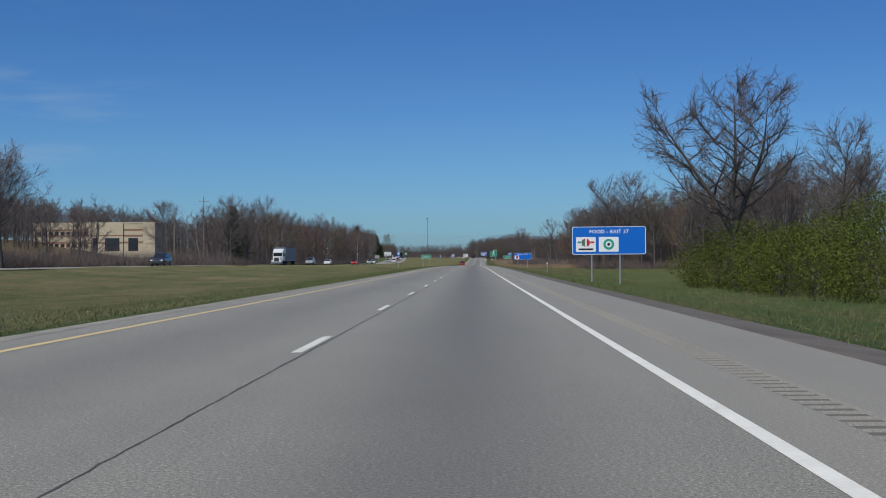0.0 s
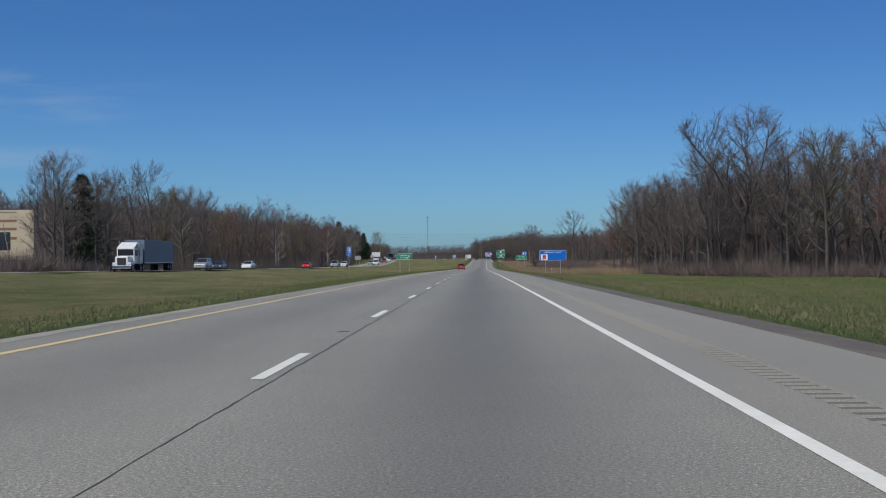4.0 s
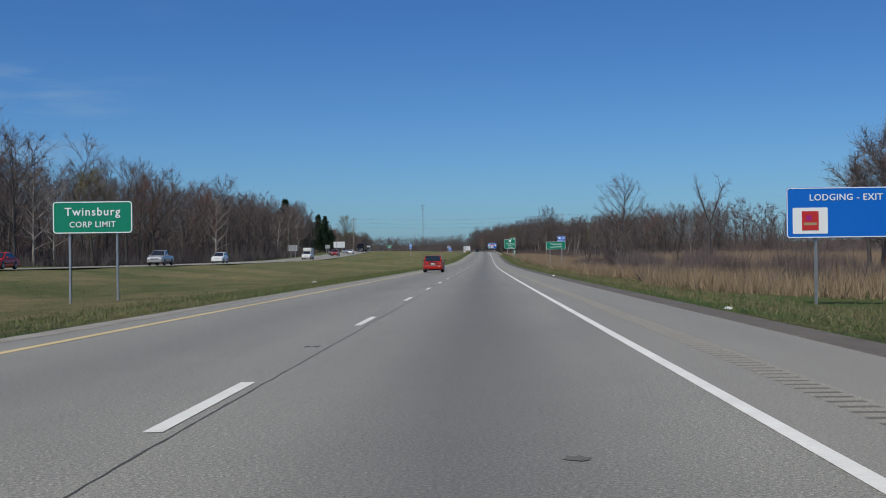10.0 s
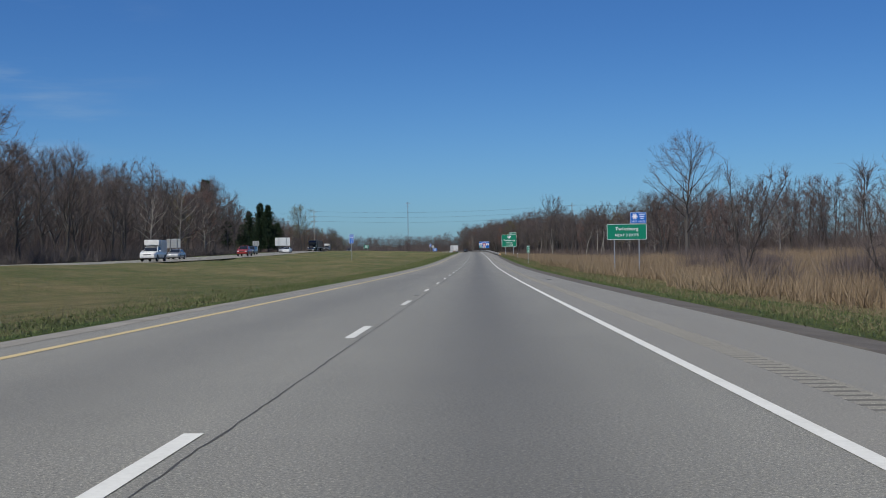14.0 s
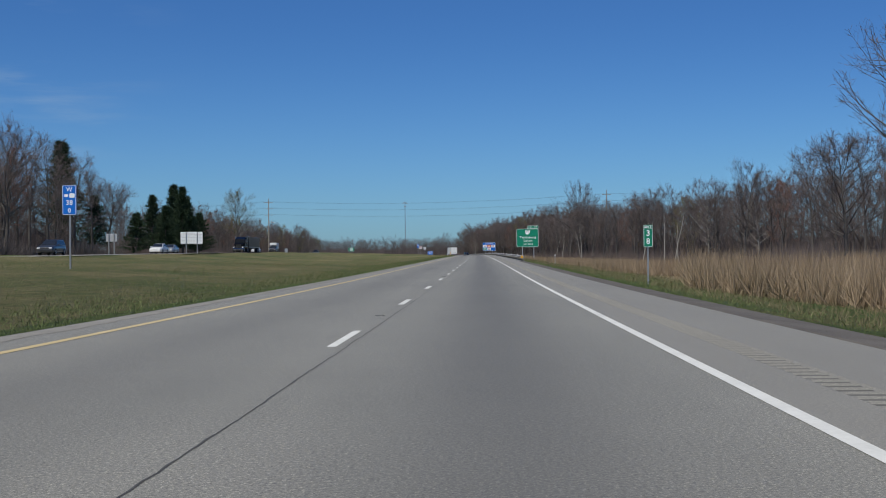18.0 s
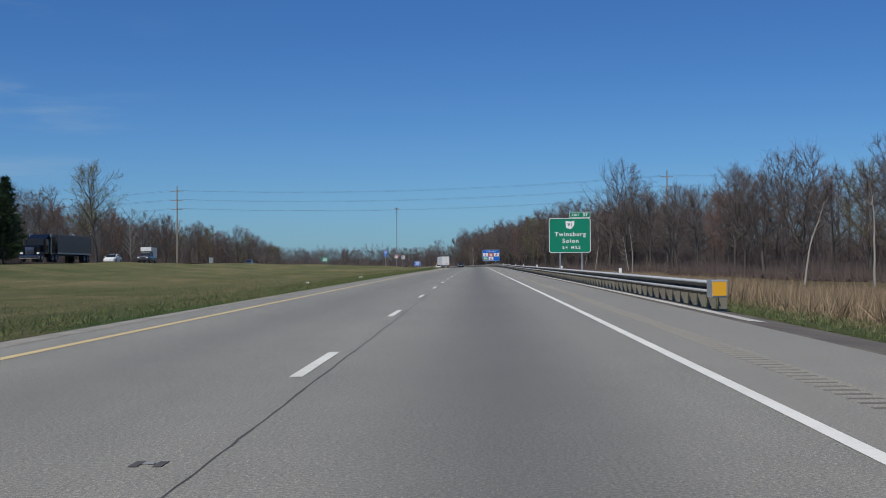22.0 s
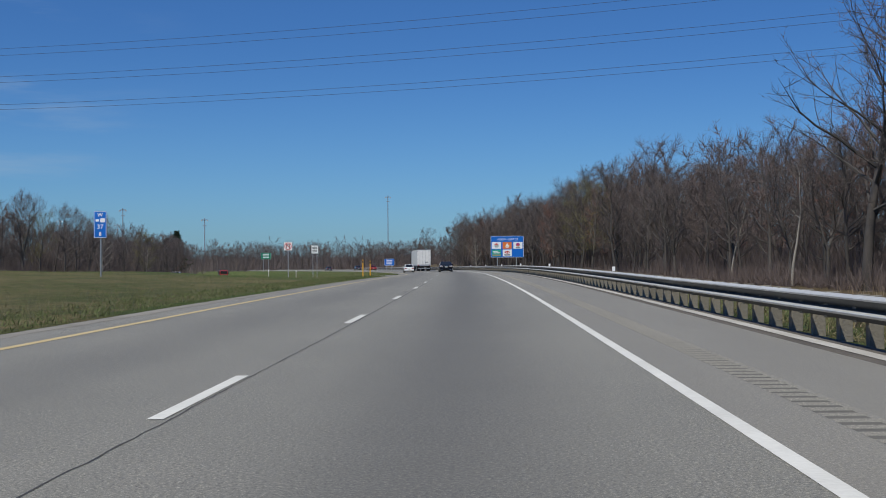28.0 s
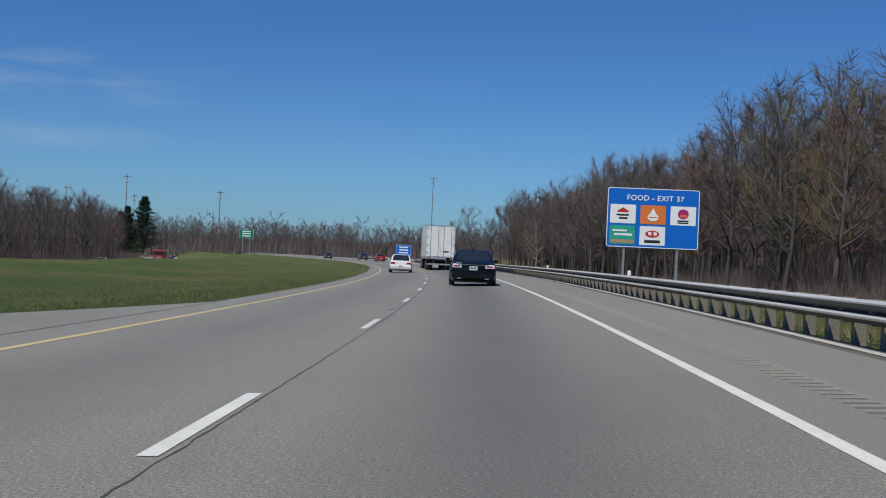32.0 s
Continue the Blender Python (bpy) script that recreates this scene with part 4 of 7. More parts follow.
# pines
pines = [make_tree("pine_tree", "dark green conifer beyond the other carriageway", *pine(401 + n, h, wd), M_BARK_DARK, M_NEEDLE, "pines") for n, (h, wd) in enumerate(((16, 5.2), (13, 5.0), (11, 4.8)))]
for n, (s, l, k, size) in enumerate(((787, -77, 0, 1.3), (794, -73, 1, 0.85), (826, -74, 2, 0.8), (835, -70, 1, 0.82), (843, -75, 0, 0.84), (851, -70, 0, 0.98), (859, -74, 0, 1.04), (864, -69, 2, 0.9), (886, -77, 0, 0.9), (318, -62, 0, 0.95), (170, -70, 0, 0.9))):
    stump_at(pines[k], s, l, n * 77, size)
for n, (s, l, size) in enumerate(((1398, -52, 1.0), (1404, -54, 0.9), (1410, -53, 0.85))):
    stump_at(pines[0], s, l, n * 60, size)
far_pine = make_tree("pine_tree", "broad dark conifer at the edge of far woods", *pine(409, 18, 6.6), M_BARK_DARK, M_NEEDLE, "pines")
far_pine.matrix_world = pose(-122, 1383, -1.5, 0, 0, 30)
# trees with red buds above the guardrail
for n, (s, l, size) in enumerate(((938, 40, 1.05), (985, 37, 1.2), (994, 40, 1.15), (1001, 36, 1.1), (1022, 38, 1.15), (905, 44, 1.0), (720, 56, 1.0), (560, 98, 0.8), (1085, 37, 1.2))):
    stump_at(KINDS[3][1], s, l, n * 55, size)
# trees straight ahead beyond the bend
for n, (x, y, size) in enumerate(((-15, 1325, 0.95), (-19, 1331, 0.82), (-9, 1318, 0.78), (-4, 1310, 0.8), (-30, 1372, 0.8), (2, 1290, 0.9))):
    copy_thing(KINDS[n % 3][1], pose(x, y, -1.0, 0, 0, n * 70) @ Matrix.Scale(size, 4))
# the models stand at the far end of the woods
for n, ob in enumerate([k[1] for k in KINDS] + pines):
    ob.matrix_world = standing(1096 + n * 5, 40 + n % 3 * 4, n * 50)


# ---- brush, reeds, grass ----
def scatter(name, label, category, mat, starts, ways, length, width, count, spread, droop=0.0, seed=5):
    V, F = needles(np.random.default_rng(seed), starts, ways, length, width, count, spread, droop)
    me = bpy.data.meshes.new(name)
    me.vertices.add(len(V))
    me.vertices.foreach_set("co", V.astype(np.float32).ravel())
    me.loops.add(F.size)
    me.loops.foreach_set("vertex_index", F.ravel().astype(np.int32))
    me.polygons.add(len(F))
    me.polygons.foreach_set("loop_start", (np.arange(len(F)) * 3).astype(np.int32))
    me.materials.append(mat)
    me.update(calc_edges=True)
    return thing(name, label, category, kind="" if name == "bush" else "stuff", data=me)


def bed(n, s0, s1, edge, w, seed, power=1.0):
    r = np.random.default_rng(seed)
    s = r.uniform(s0, s1, n)
    lo = np.array([edge(v) for v in s])
    l = lo + w * r.random(n) ** power
    return s, l


UP = np.array([0, 0, 1.0])
# undergrowth at the feet of the woods
for lab, edge, sign, s0, s1, n, high, mat in (
        ("tangled brown undergrowth at the foot of the woods", front, 1, 186, 402, 2200, 2.6, M_TWIG), ("tangled brown undergrowth at the foot of the woods", front, 1, 690, 1150, 3800, 2.6, M_TWIG),
        ("tangled undergrowth along distant woods", front, 1, 405, 700, 1600, 3.2, M_TWIG), ("low brown brush along the other carriageway's edge", back, -1, 120, 300, 1500, 3.0, M_TWIG), ("tangled undergrowth beyond the other carriageway", back, -1, 258, 790, 2800, 2.8, M_TWIG),
        ("tangled undergrowth beyond the other carriageway", back, -1, 850, 1410, 3600, 2.6, M_TWIG)):
    s, l = bed(n, s0, s1, edge, sign * 9.0, int(s0 + n))
    l = l - sign * 3.0
    P = spot(s, l)
    r = np.random.default_rng(int(s0) + 3)
    tall = high * (0.35 + 0.5 * r.random(n) + 0.5 * np.clip(np.sin(s * 0.23) * np.sin(s * 0.071 + 1) + 0.3, 0, 1.2))
    scatter("undergrowth", lab, "brush", mat, P, np.repeat(UP[None], n, 0), tall, 0.022, 26, 0.5, seed=int(s0))
    if s0 == 120:
        continue
    l = l + sign * 7.0
    Q = spot(s, l)
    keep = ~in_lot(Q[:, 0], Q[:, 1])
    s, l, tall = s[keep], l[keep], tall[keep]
    n = len(s)
    scatter("thicket", "dense leafless saplings filling the woods", "brush", mat, spot(s, l), np.repeat(UP[None], n, 0), tall * 2.6, 0.04, 14, 0.32, seed=int(s0) + 1)
scatter("thicket", "dense leafless saplings filling the far woods", "brush", M_TWIG, FAR_BRUSH, np.repeat(UP[None], len(FAR_BRUSH), 0), 8.5, 0.16, 7, 0.3, seed=9)
# reeds
for k, (s0, s1, lo, w, n, high) in enumerate(((338, 700, 12.5, 26, 12000, 1.2), (340, 700, 34, 50, 7000, 1.7), (560, 640, 11.5, 18, 3500, 1.7), (712, 905, 11.5, 14, 3800, 1.0))):
    s, l = bed(n, s0, s1, lambda v: float(lo + 2.5 * math.sin(v * 0.11) + np.interp(v, [338, 380], [5, 0])), w, 70 + k, 1.3)
    P = spot(s, l)
    scatter("reeds", "tall dry tan reeds filling a wet roadside hollow", "reeds", M_REED, P, np.repeat(UP[None], n, 0), high, 0.018, 13, 0.32, seed=80 + k)
# dark leafless bushes among the reeds
r = np.random.default_rng(77)
for k in range(54):
    s0, l0 = (r.uniform(345, 690), 18 + 24 * r.random()) if k < 40 else (r.uniform(385, 520), 14.5 + 9 * r.random())
    m = int(r.integers(22, 46))
    s, l = s0 + r.normal(0, 1.1, m), l0 + r.normal(0, 1.0, m)
    scatter("bush", "low tangled leafless bush among dry reeds", "bush", M_TWIG, spot(s, l), np.repeat(UP[None], m, 0), r.uniform(1.6, 3.0), 0.02, 34, 0.42, seed=600 + k)
# grass along the verges and the median
for k, (s0, s1, lo, w, n, high, mat, lab) in enumerate((
        (0, 720, 5.1, 9, 36000, 0.16, M_GRASSBLADE, "green roadside grass tufts"), (0, 270, 11, 28, 20000, 0.24, M_GRASSBLADE, "longer green grass on the wide verge"), (0, 270, 11, 30, 6000, 0.38, M_DRYBLADE, "dry stalks on the wide verge"),
        (720, 1060, 5.4, 5.0, 3000, 0.4, M_GRASSBLADE, "rank grass behind the guardrail"), (720, 1060, 5.3, 5.0, 5000, 0.4, M_DRYBLADE, "dry grass behind the guardrail"),
        (140, 720, 6.4, 9.0, 26000, 0.26, M_DRYBLADE, "dry tan grass tufts on the verge"),
        (-10, 1060, -6.62, -2.6, 42000, 0.15, M_GRASSBLADE, "ragged green grass at the median's edge"), (-10, 1200, -7.5, -20, 34000, 0.13, M_GRASSBLADE, "grass tufts on the median"),
        (-10, 1200, -7.2, -20, 30000, 0.14, M_DRYBLADE, "dry grass tufts on the median"))):
    s, l = bed(n, s0, s1, lambda v: lo, w, 90 + k, 1.15)
    keep = (l > 0) | (np.abs(s - 1006) > 5 + 18 * np.exp(-(-6.46 - l) / 2.6))
    s, l = s[keep], l[keep]
    n = len(s)
    P = spot(s, l, -0.02)
    scatter("grass", lab, "grass", mat, P, np.repeat(UP[None], n, 0), high * 0.7, 0.0085, 6, 0.65, seed=100 + k)


# leafy shrub bank by the oak
def shrub(seed, rx, ry, rz, n):
    r = np.random.default_rng(seed)
    d = r.normal(size=(n, 3))
    d[:, 2] = np.abs(d[:, 2])
    d /= np.linalg.norm(d, axis=1, keepdims=True)
    lump = 1 + 0.2 * np.sin(d[:, :1] * 7 + seed) * np.cos(d[:, 1:2] * 6 - seed) + 0.13 * np.sin(d[:, 2:3] * 11 + seed) * np.sin(d[:, :1] * 13)
    p = d * np.array([rx, ry, rz]) * lump * (0.6 + 0.45 * r.random((n, 1)) ** 0.4)
    p[:, :2] *= np.interp(p[:, 2:3] / rz, [0, 0.4], [0.72, 1.0])
    w = d + r.normal(0, 0.7, (n, 3))
    w /= np.linalg.norm(w, axis=1, keepdims=True)
    side = np.cross(w, r.normal(size=(n, 3)))
    side /= np.linalg.norm(side, axis=1, keepdims=True)
    a, b = r.uniform(0.07, 0.13, (n, 1)), r.uniform(0.025, 0.045, (n, 1))
    V = np.stack([p, p + w * a * 0.5 + side * b, p + w * a, p + w * a * 0.5 - side * b], 1).reshape(-1, 3)
    return V, np.arange(4 * n).reshape(-1, 4)


for n, (s, l, rx, ry, rz) in enumerate(((66, 17.5, 3.2, 4.5, 3.2), (74, 18.5, 3.6, 4.6, 3.9), (82, 17.8, 3.4, 4.4, 3.7), (90, 18.8, 3.6, 4.4, 3.5), (60, 20.5, 4.0, 4.6, 4.9), (78, 23, 4.2, 5.0, 4.6), (52, 18.8, 3.6, 4.8, 4.5), (44, 19.5, 3.8, 4.8, 4.9))):
    ob = thing("shrub", "dense fresh yellow-green leafy shrub on the verge", "shrub", "leafy shrubs", at=standing(s, l, n * 40))
    r = np.random.default_rng(500 + n)
    V, F = shrub(510 + n, rx, ry, rz, 13000)
    under("leaves", mesh_of("leaves", V, F, M_LEAF), ob)
    hp = Heap()
    for m in range(14):
        p, q = limb(r, (r.uniform(-1, 1) * rx * 0.4, r.uniform(-1, 1) * ry * 0.4, -0.2), (r.normal(0, 0.5), r.normal(0, 0.5), 1), rz * 0.95, 0.05, 0.012, 4, 0.15, 0.1)
        hp.put(*tube(p, q, 4))
    under("stems", hp.mesh("stems", M_BARK_DARK), ob)



# ---- signs ----
def round_rect(w, h, r, n=5):
    pts = []
    for cx, cz, a in ((w / 2 - r, h / 2 - r, 0), (-w / 2 + r, h / 2 - r, 90), (-w / 2 + r, -h / 2 + r, 180), (w / 2 - r, -h / 2 + r, 270)):
        for k in range(n + 1):
            t = radians(a + 90 * k / n)
            pts.append((cx + r * math.cos(t), cz + r * math.sin(t)))
    return pts


def plate(pts, y0, y1):
    """A flat plate in the xz plane from y0 (front) to y1."""
    bm = bmesh.new()
    a = [bm.verts.new((x, y0, z)) for x, z in pts]
    b = [bm.verts.new((x, y1, z)) for x, z in pts]
    bm.faces.new(a)
    bm.faces.new(b[::-1])
    for i in range(len(pts)):
        bm.faces.new((a[i - 1], a[i], b[i], b[i - 1])[::-1])
    bmesh.ops.recalc_face_normals(bm, faces=bm.faces)
    return bm


def frame_ring(w, h, r, t, y0, y1):
    """A border of width t."""
    o, i = round_rect(w, h, r), round_rect(w - 2 * t, h - 2 * t, max(r - t, 0.01))
    bm = bmesh.new()
    n = len(o)
    rows = [[bm.verts.new((x, y, z)) for x, z in p] for p, y in ((o, y1), (o, y0), (i, y0), (i, y1))]
    for k in range(n):
        for a, b in zip(rows, rows[1:]):
            bm.faces.new((a[k - 1], a[k], b[k], b[k - 1]))
    bmesh.ops.recalc_face_normals(bm, faces=bm.faces)
    return bm


def words(text, size, x, z, y, material, parent, align="CENTER", bold=0.012, name="lettering", spacing=1.08):
    """Raised letters that face -y."""
    cu = bpy.data.curves.new(name, "FONT")
    cu.body, cu.size, cu.align_x, cu.align_y = text, size, align, "CENTER"
    cu.extrude, cu.offset, cu.space_character, cu.resolution_u = 0.003, bold * size, spacing, 3
    cu.materials.append(material)
    tmp = bpy.data.objects.new(name, cu)
    me = bpy.data.meshes.new_from_object(tmp)
    bpy.data.objects.remove(tmp)
    bpy.data.curves.remove(cu)
    me.name = name
    return under(name, me, parent, "", pose(x, y, z, 90, 0, 0))


def disc(r, y0, y1, cx=0.0, cz=0.0, n=20, sx=1.0):
    return plate([(cx + sx * r * math.cos(2 * math.pi * k / n), cz + r * math.sin(2 * math.pi * k / n)) for k in range(n)], y0, y1)


def sign_post(parent, x, z0, z1, w=0.1, name="post", y=0.06):
    bm = boxes((x - w / 2, x + w / 2, y, y + 0.012, z0, z1), (x - w / 2, x + w / 2, y + w * 1.1, y + w * 1.1 + 0.012, z0, z1), (x - 0.008, x + 0.008, y + 0.012, y + w * 1.1, z0, z1))
    return part(name, bm, M_STEEL, parent)


def board(name, label, m, w, h, zb, ground, face, edge=M_WHITE, post_at=(), post_w=0.1, r=0.12, t=0.035, category="sign"):
    """A board whose lower edge is zb over the pose m; ground: how far its posts reach below m."""
    ob = thing(name, label, category, at=m)
    b = part("panel", plate(round_rect(w, h, r), -0.004, 0.02), face, ob, "", pose(0, 0, zb + h / 2))
    part("back_plate", plate(round_rect(w - 0.02, h - 0.02, r), 0.024, 0.045), M_ALU, ob, "plain aluminium back", pose(0, 0, zb + h / 2))
    if edge is not None:
        part("border", frame_ring(w - 0.02, h - 0.02, r, t, -0.009, -0.004), edge, b, "painted border")
    for x in post_at:
        sign_post(ob, x, ground, zb + h * 0.95, post_w)
    return ob, b


def logo(b, x, z, w, h, face, shapes):
    """A blank business panel with plain coloured shapes: (kind, x, z, a, b, material)."""
    p = part("logo_panel", plate(round_rect(w, h, 0.04), -0.012, -0.004), face, b, "", pose(x, 0, z))
    for kind, sx, sz, a, c, m in shapes:
        if kind == "disc":
            bm = disc(a, -0.02, -0.012, sx, sz, 18, c)
        elif kind == "tri":
            bm = plate([(sx - a, sz), (sx + a, sz), (sx, sz + c)], -0.02, -0.012)
        else:
            bm = plate([(sx - a, sz - c), (sx + a, sz - c), (sx + a, sz + c), (sx - a, sz + c)], -0.02 - 0.001 * (kind == "top"), -0.012)
        part("emblem", bm, m, p)


def at_world(x, y, z, turn=0.0):
    return pose(x, y, z, 0, 0, turn)


# food sign
ob, b = board("services_sign", "blue food services sign with two logo panels on posts", at_world(9.05, 82.2, 0.0, -2), 4.85, 1.86, 1.13, -1.0, M_BLUE, post_at=(-1.15, 0.72))
words("FOOD - EXIT 37", 0.34, 0.0, 0.58, -0.012, M_WHITE, b)
logo(b, -1.52, -0.25, 1.3, 0.98, M_WHITE, (("disc", 0, 0.12, 0.27, 1.0, M_RED), ("box", -0.17, 0.12, 0.1, 0.2, M_TEAL), ("top", 0, 0.12, 0.05, 0.26, M_WHITE), ("box", -0.42, 0.14, 0.13, 0.06, M_TEAL), ("box", 0.42, 0.14, 0.13, 0.06, M_RED), ("box", 0, -0.32, 0.48, 0.055, M_BLACK)))
logo(b, -0.02, -0.25, 1.3, 0.98, M_WHITE, (("disc", 0, 0, 0.36, 1.0, M_TEAL), ))
part("emblem", disc(0.2, -0.03, -0.021, -0.02, -0.25), M_WHITE, b)
part("emblem", disc(0.1, -0.036, -0.031, -0.02, -0.25), M_BLACK, b)
# town line
ob, b = board("town_line_sign", "green Twinsburg CORP LIMIT sign on two slim posts", at_world(-13.85, 355.2, -1.4, 0), 2.85, 1.14, 2.06, -0.7, M_GREEN, post_at=(-0.85, 0.85), post_w=0.07)
words("Twinsburg", 0.41, 0, 0.19, -0.012, M_WHITE, b, spacing=1.15)
words("CORP LIMIT", 0.29, 0, -0.26, -0.012, M_WHITE, b, spacing=1.1)
# lodging
ob, b = board("services_sign", "blue LODGING - EXIT 37 services sign with one logo panel", at_world(13.9, 358.6, -1.5, -1), 5.0, 1.9, 1.72, -1.0, M_BLUE, post_at=(-1.4, 1.4))
words("LODGING - EXIT 37", 0.34, -0.05, 0.56, -0.012, M_WHITE, b)
logo(b, -1.62, -0.3, 1.3, 0.98, M_WHITE, (("box", 0, 0.0, 0.31, 0.36, M_RED), ("top", 0, -0.12, 0.24, 0.05, M_TANSIGN), ("top", -0.05, 0.1, 0.1, 0.1, M_PURPLE)))
# next two exits, with the medical sign above
ob, b = board("town_sign", "green Twinsburg NEXT 2 EXITS sign in front of dry reeds", at_world(14.65, 552.5, -2.35, -1), 3.7, 1.48, 2.6, -0.9, M_GREEN, post_at=(-1.15, 1.15))
words("Twinsburg", 0.44, 0, 0.27, -0.012, M_WHITE, b, spacing=1.15)
words("NEXT 2 EXITS", 0.33, 0, -0.32, -0.012, M_WHITE, b, spacing=1.1)
p = part("medical_panel", plate(round_rect(1.95, 1.36, 0.08), -0.004, 0.03), M_BLUE, ob, "small blue medical services panel with a white star of bars", pose(1.08, 0, 2.6 + 1.48 + 0.56) @ Matrix.Scale(0.77, 4))
part("border", frame_ring(1.93, 1.34, 0.08, 0.03, -0.009, -0.004), M_WHITE, p)
for a in (0, 60, 120):
    part("star_bar", boxes((-0.36, 0.36, -0.012, -0.004, -0.085, 0.085)), M_WHITE, p, "", pose(-0.42, 0, 0.16, 0, a, 0))
for z, w in ((0.42, 0.36), (0.16, 0.3), (-0.08, 0.2)):
    part("text_bar", boxes((0.45 - w, 0.45 + w, -0.01, -0.004, z - 0.05, z + 0.05)), M_WHITE, p)
words("NEXT 2 EXITS", 0.24, 0, -0.45, -0.01, M_WHITE, p)
for x in (0.7, 1.45):
    part("bracket", boxes((x - 0.03, x + 0.03, 0.045, 0.08, 3.6, 5.0)), M_STEEL, ob)
# mile marker
ob, b = board("mile_marker", "narrow green MILE 38 marker on a thin post", at_world(8.42, 615.5, -2.3, 0), 0.4, 0.98, 1.5, -0.8, M_GREEN, post_at=(0.0,), post_w=0.06, r=0.04, t=0.015)
words("MILE", 0.15, 0, 0.38, -0.012, M_WHITE, b)
words("3", 0.36, 0, 0.12, -0.012, M_WHITE, b)
words("8", 0.36, 0, -0.24, -0.012, M_WHITE, b)
# exit sign
ob, b = board("exit_sign", "large green exit sign for route 91 to Twinsburg and Solon", at_world(12.35, 823.0, -0.7, -1), 4.6, 3.85, 1.9, -2.2, M_GREEN, post_at=(-1.08, 1.32), post_w=0.16, r=0.28, t=0.06)
words("Twinsburg", 0.68, 0.05, 0.12, -0.012, M_WHITE, b, bold=0.016, spacing=1.2)
words("Solon", 0.68, 0.08, -0.62, -0.012, M_WHITE, b, bold=0.016, spacing=1.2)
words("3/4", 0.46, -0.55, -1.36, -0.012, M_WHITE, b)
words("MILE", 0.46, 0.65, -1.36, -0.012, M_WHITE, b, spacing=1.15)
ohio = [(-0.48, 0.46), (-0.12, 0.44), (0.05, 0.38), (0.22, 0.42), (0.48, 0.5), (0.48, 0.05), (0.4, -0.12), (0.22, -0.3), (0.06, -0.46), (-0.16, -0.38), (-0.42, -0.3), (-0.47, 0.0)]
sh = part("route_shield", plate(ohio, -0.016, -0.004), M_WHITE, b, "white state-outline route shield", pose(0.03, 0, 1.13))
words("91", 0.55, 0, 0.04, -0.02, M_BLACK, sh, bold=0.004)
tab = part("exit_tab", plate(round_rect(2.3, 0.66, 0.08), -0.004, 0.03), M_GREEN, ob, "narrow EXIT 37 tab on top", pose(1.13, 0, 1.9 + 3.85 + 0.335))
part("border", frame_ring(2.28, 0.64, 0.08, 0.04, -0.009, -0.004), M_WHITE, tab)
words("EXIT", 0.36, -0.48, -0.02, -0.012, M_WHITE, tab, spacing=1.15)
words("37", 0.54, 0.58, 0.0, -0.012, M_WHITE, tab, bold=0.014, spacing=1.1)
# second food sign
ob, b = board("services_sign", "blue food services sign with five logo panels behind guardrail", at_world(7.45, 1065.6, 0.0, heading(1064) - 3), 5.15, 3.35, 2.1, -2.5, M_BLUE, post_at=(-1.55, 1.42), post_w=0.13, r=0.14, t=0.04)
words("FOOD - EXIT 37", 0.42, 0.1, 1.12, -0.012, M_WHITE, b)
for x, z, face, shapes in ((-1.68, 0.2, M_WHITE, (("tri", 0, 0.14, 0.36, 0.22, M_RED), ("box", 0, 0.12, 0.3, 0.03, M_RED), ("box", -0.02, -0.06, 0.34, 0.05, M_BLACK), ("box", 0.02, -0.24, 0.24, 0.05, M_BLACK))),
                           (0.0, 0.2, M_ORANGE, (("disc", 0, -0.14, 0.22, 1.4, M_WHITE), ("tri", 0, 0.02, 0.2, 0.36, M_WHITE), ("top", 0, -0.14, 0.24, 0.03, M_ORANGE))),
                           (1.68, 0.2, M_WHITE, (("disc", 0, 0.1, 0.28, 1.1, M_PURPLE), ("top", 0.02, 0.0, 0.2, 0.07, M_ORANGE), ("box", 0, -0.28, 0.32, 0.04, M_BLACK), ("box", 0, -0.39, 0.3, 0.035, M_BLACK))),
                           (-1.68, -0.98, M_TEAL, (("box", -0.15, 0.24, 0.4, 0.05, M_WHITE), ("box", 0.05, 0.02, 0.5, 0.06, M_WHITE), ("box", 0, -0.36, 0.66, 0.1, M_TANSIGN))),
                           (0.0, -0.98, M_WHITE, (("disc", 0, 0.1, 0.2, 2.0, M_RED), ("top", -0.14, 0.12, 0.09, 0.09, M_WHITE), ("top", 0.16, 0.12, 0.09, 0.09, M_WHITE), ("box", 0, -0.32, 0.44, 0.08, M_BLACK)))):
    logo(b, x, z, 1.42, 1.06, face, shapes)


def blue_mile(x, y, ground, top, digits):
    ob, b = board("mile_marker", "tall blue mile marker plate on a thin median post", at_world(x, y, top - 1.3, 0), 0.62, 1.3, 0.0, ground - top + 1.3, M_BLUE, post_at=(0.0,), post_w=0.06, r=0.04, t=0.018)
    words("W", 0.26, 0, 0.46, -0.012, M_WHITE, b)
    part("route_shield", plate(round_rect(0.24, 0.2, 0.05), -0.012, -0.004), M_WHITE, b, "", pose(0.12, 0, 0.2))
    part("text_bar", boxes((-0.22, -0.06, -0.012, -0.004, 0.14, 0.26)), M_WHITE, b)
    words(digits[0], 0.3, 0, -0.12, -0.012, M_WHITE, b)
    words(digits[1], 0.28, 0, -0.47, -0.012, M_WHITE, b)


blue_mile(-18.5, 301, -1.9, 2.5, ("38", "2"))
blue_mile(-17.1, 615.3, -2.9, 2.15, ("38", "0"))
blue_mile(-15.6, 931.5, -0.9, 3.42, ("37", "8"))
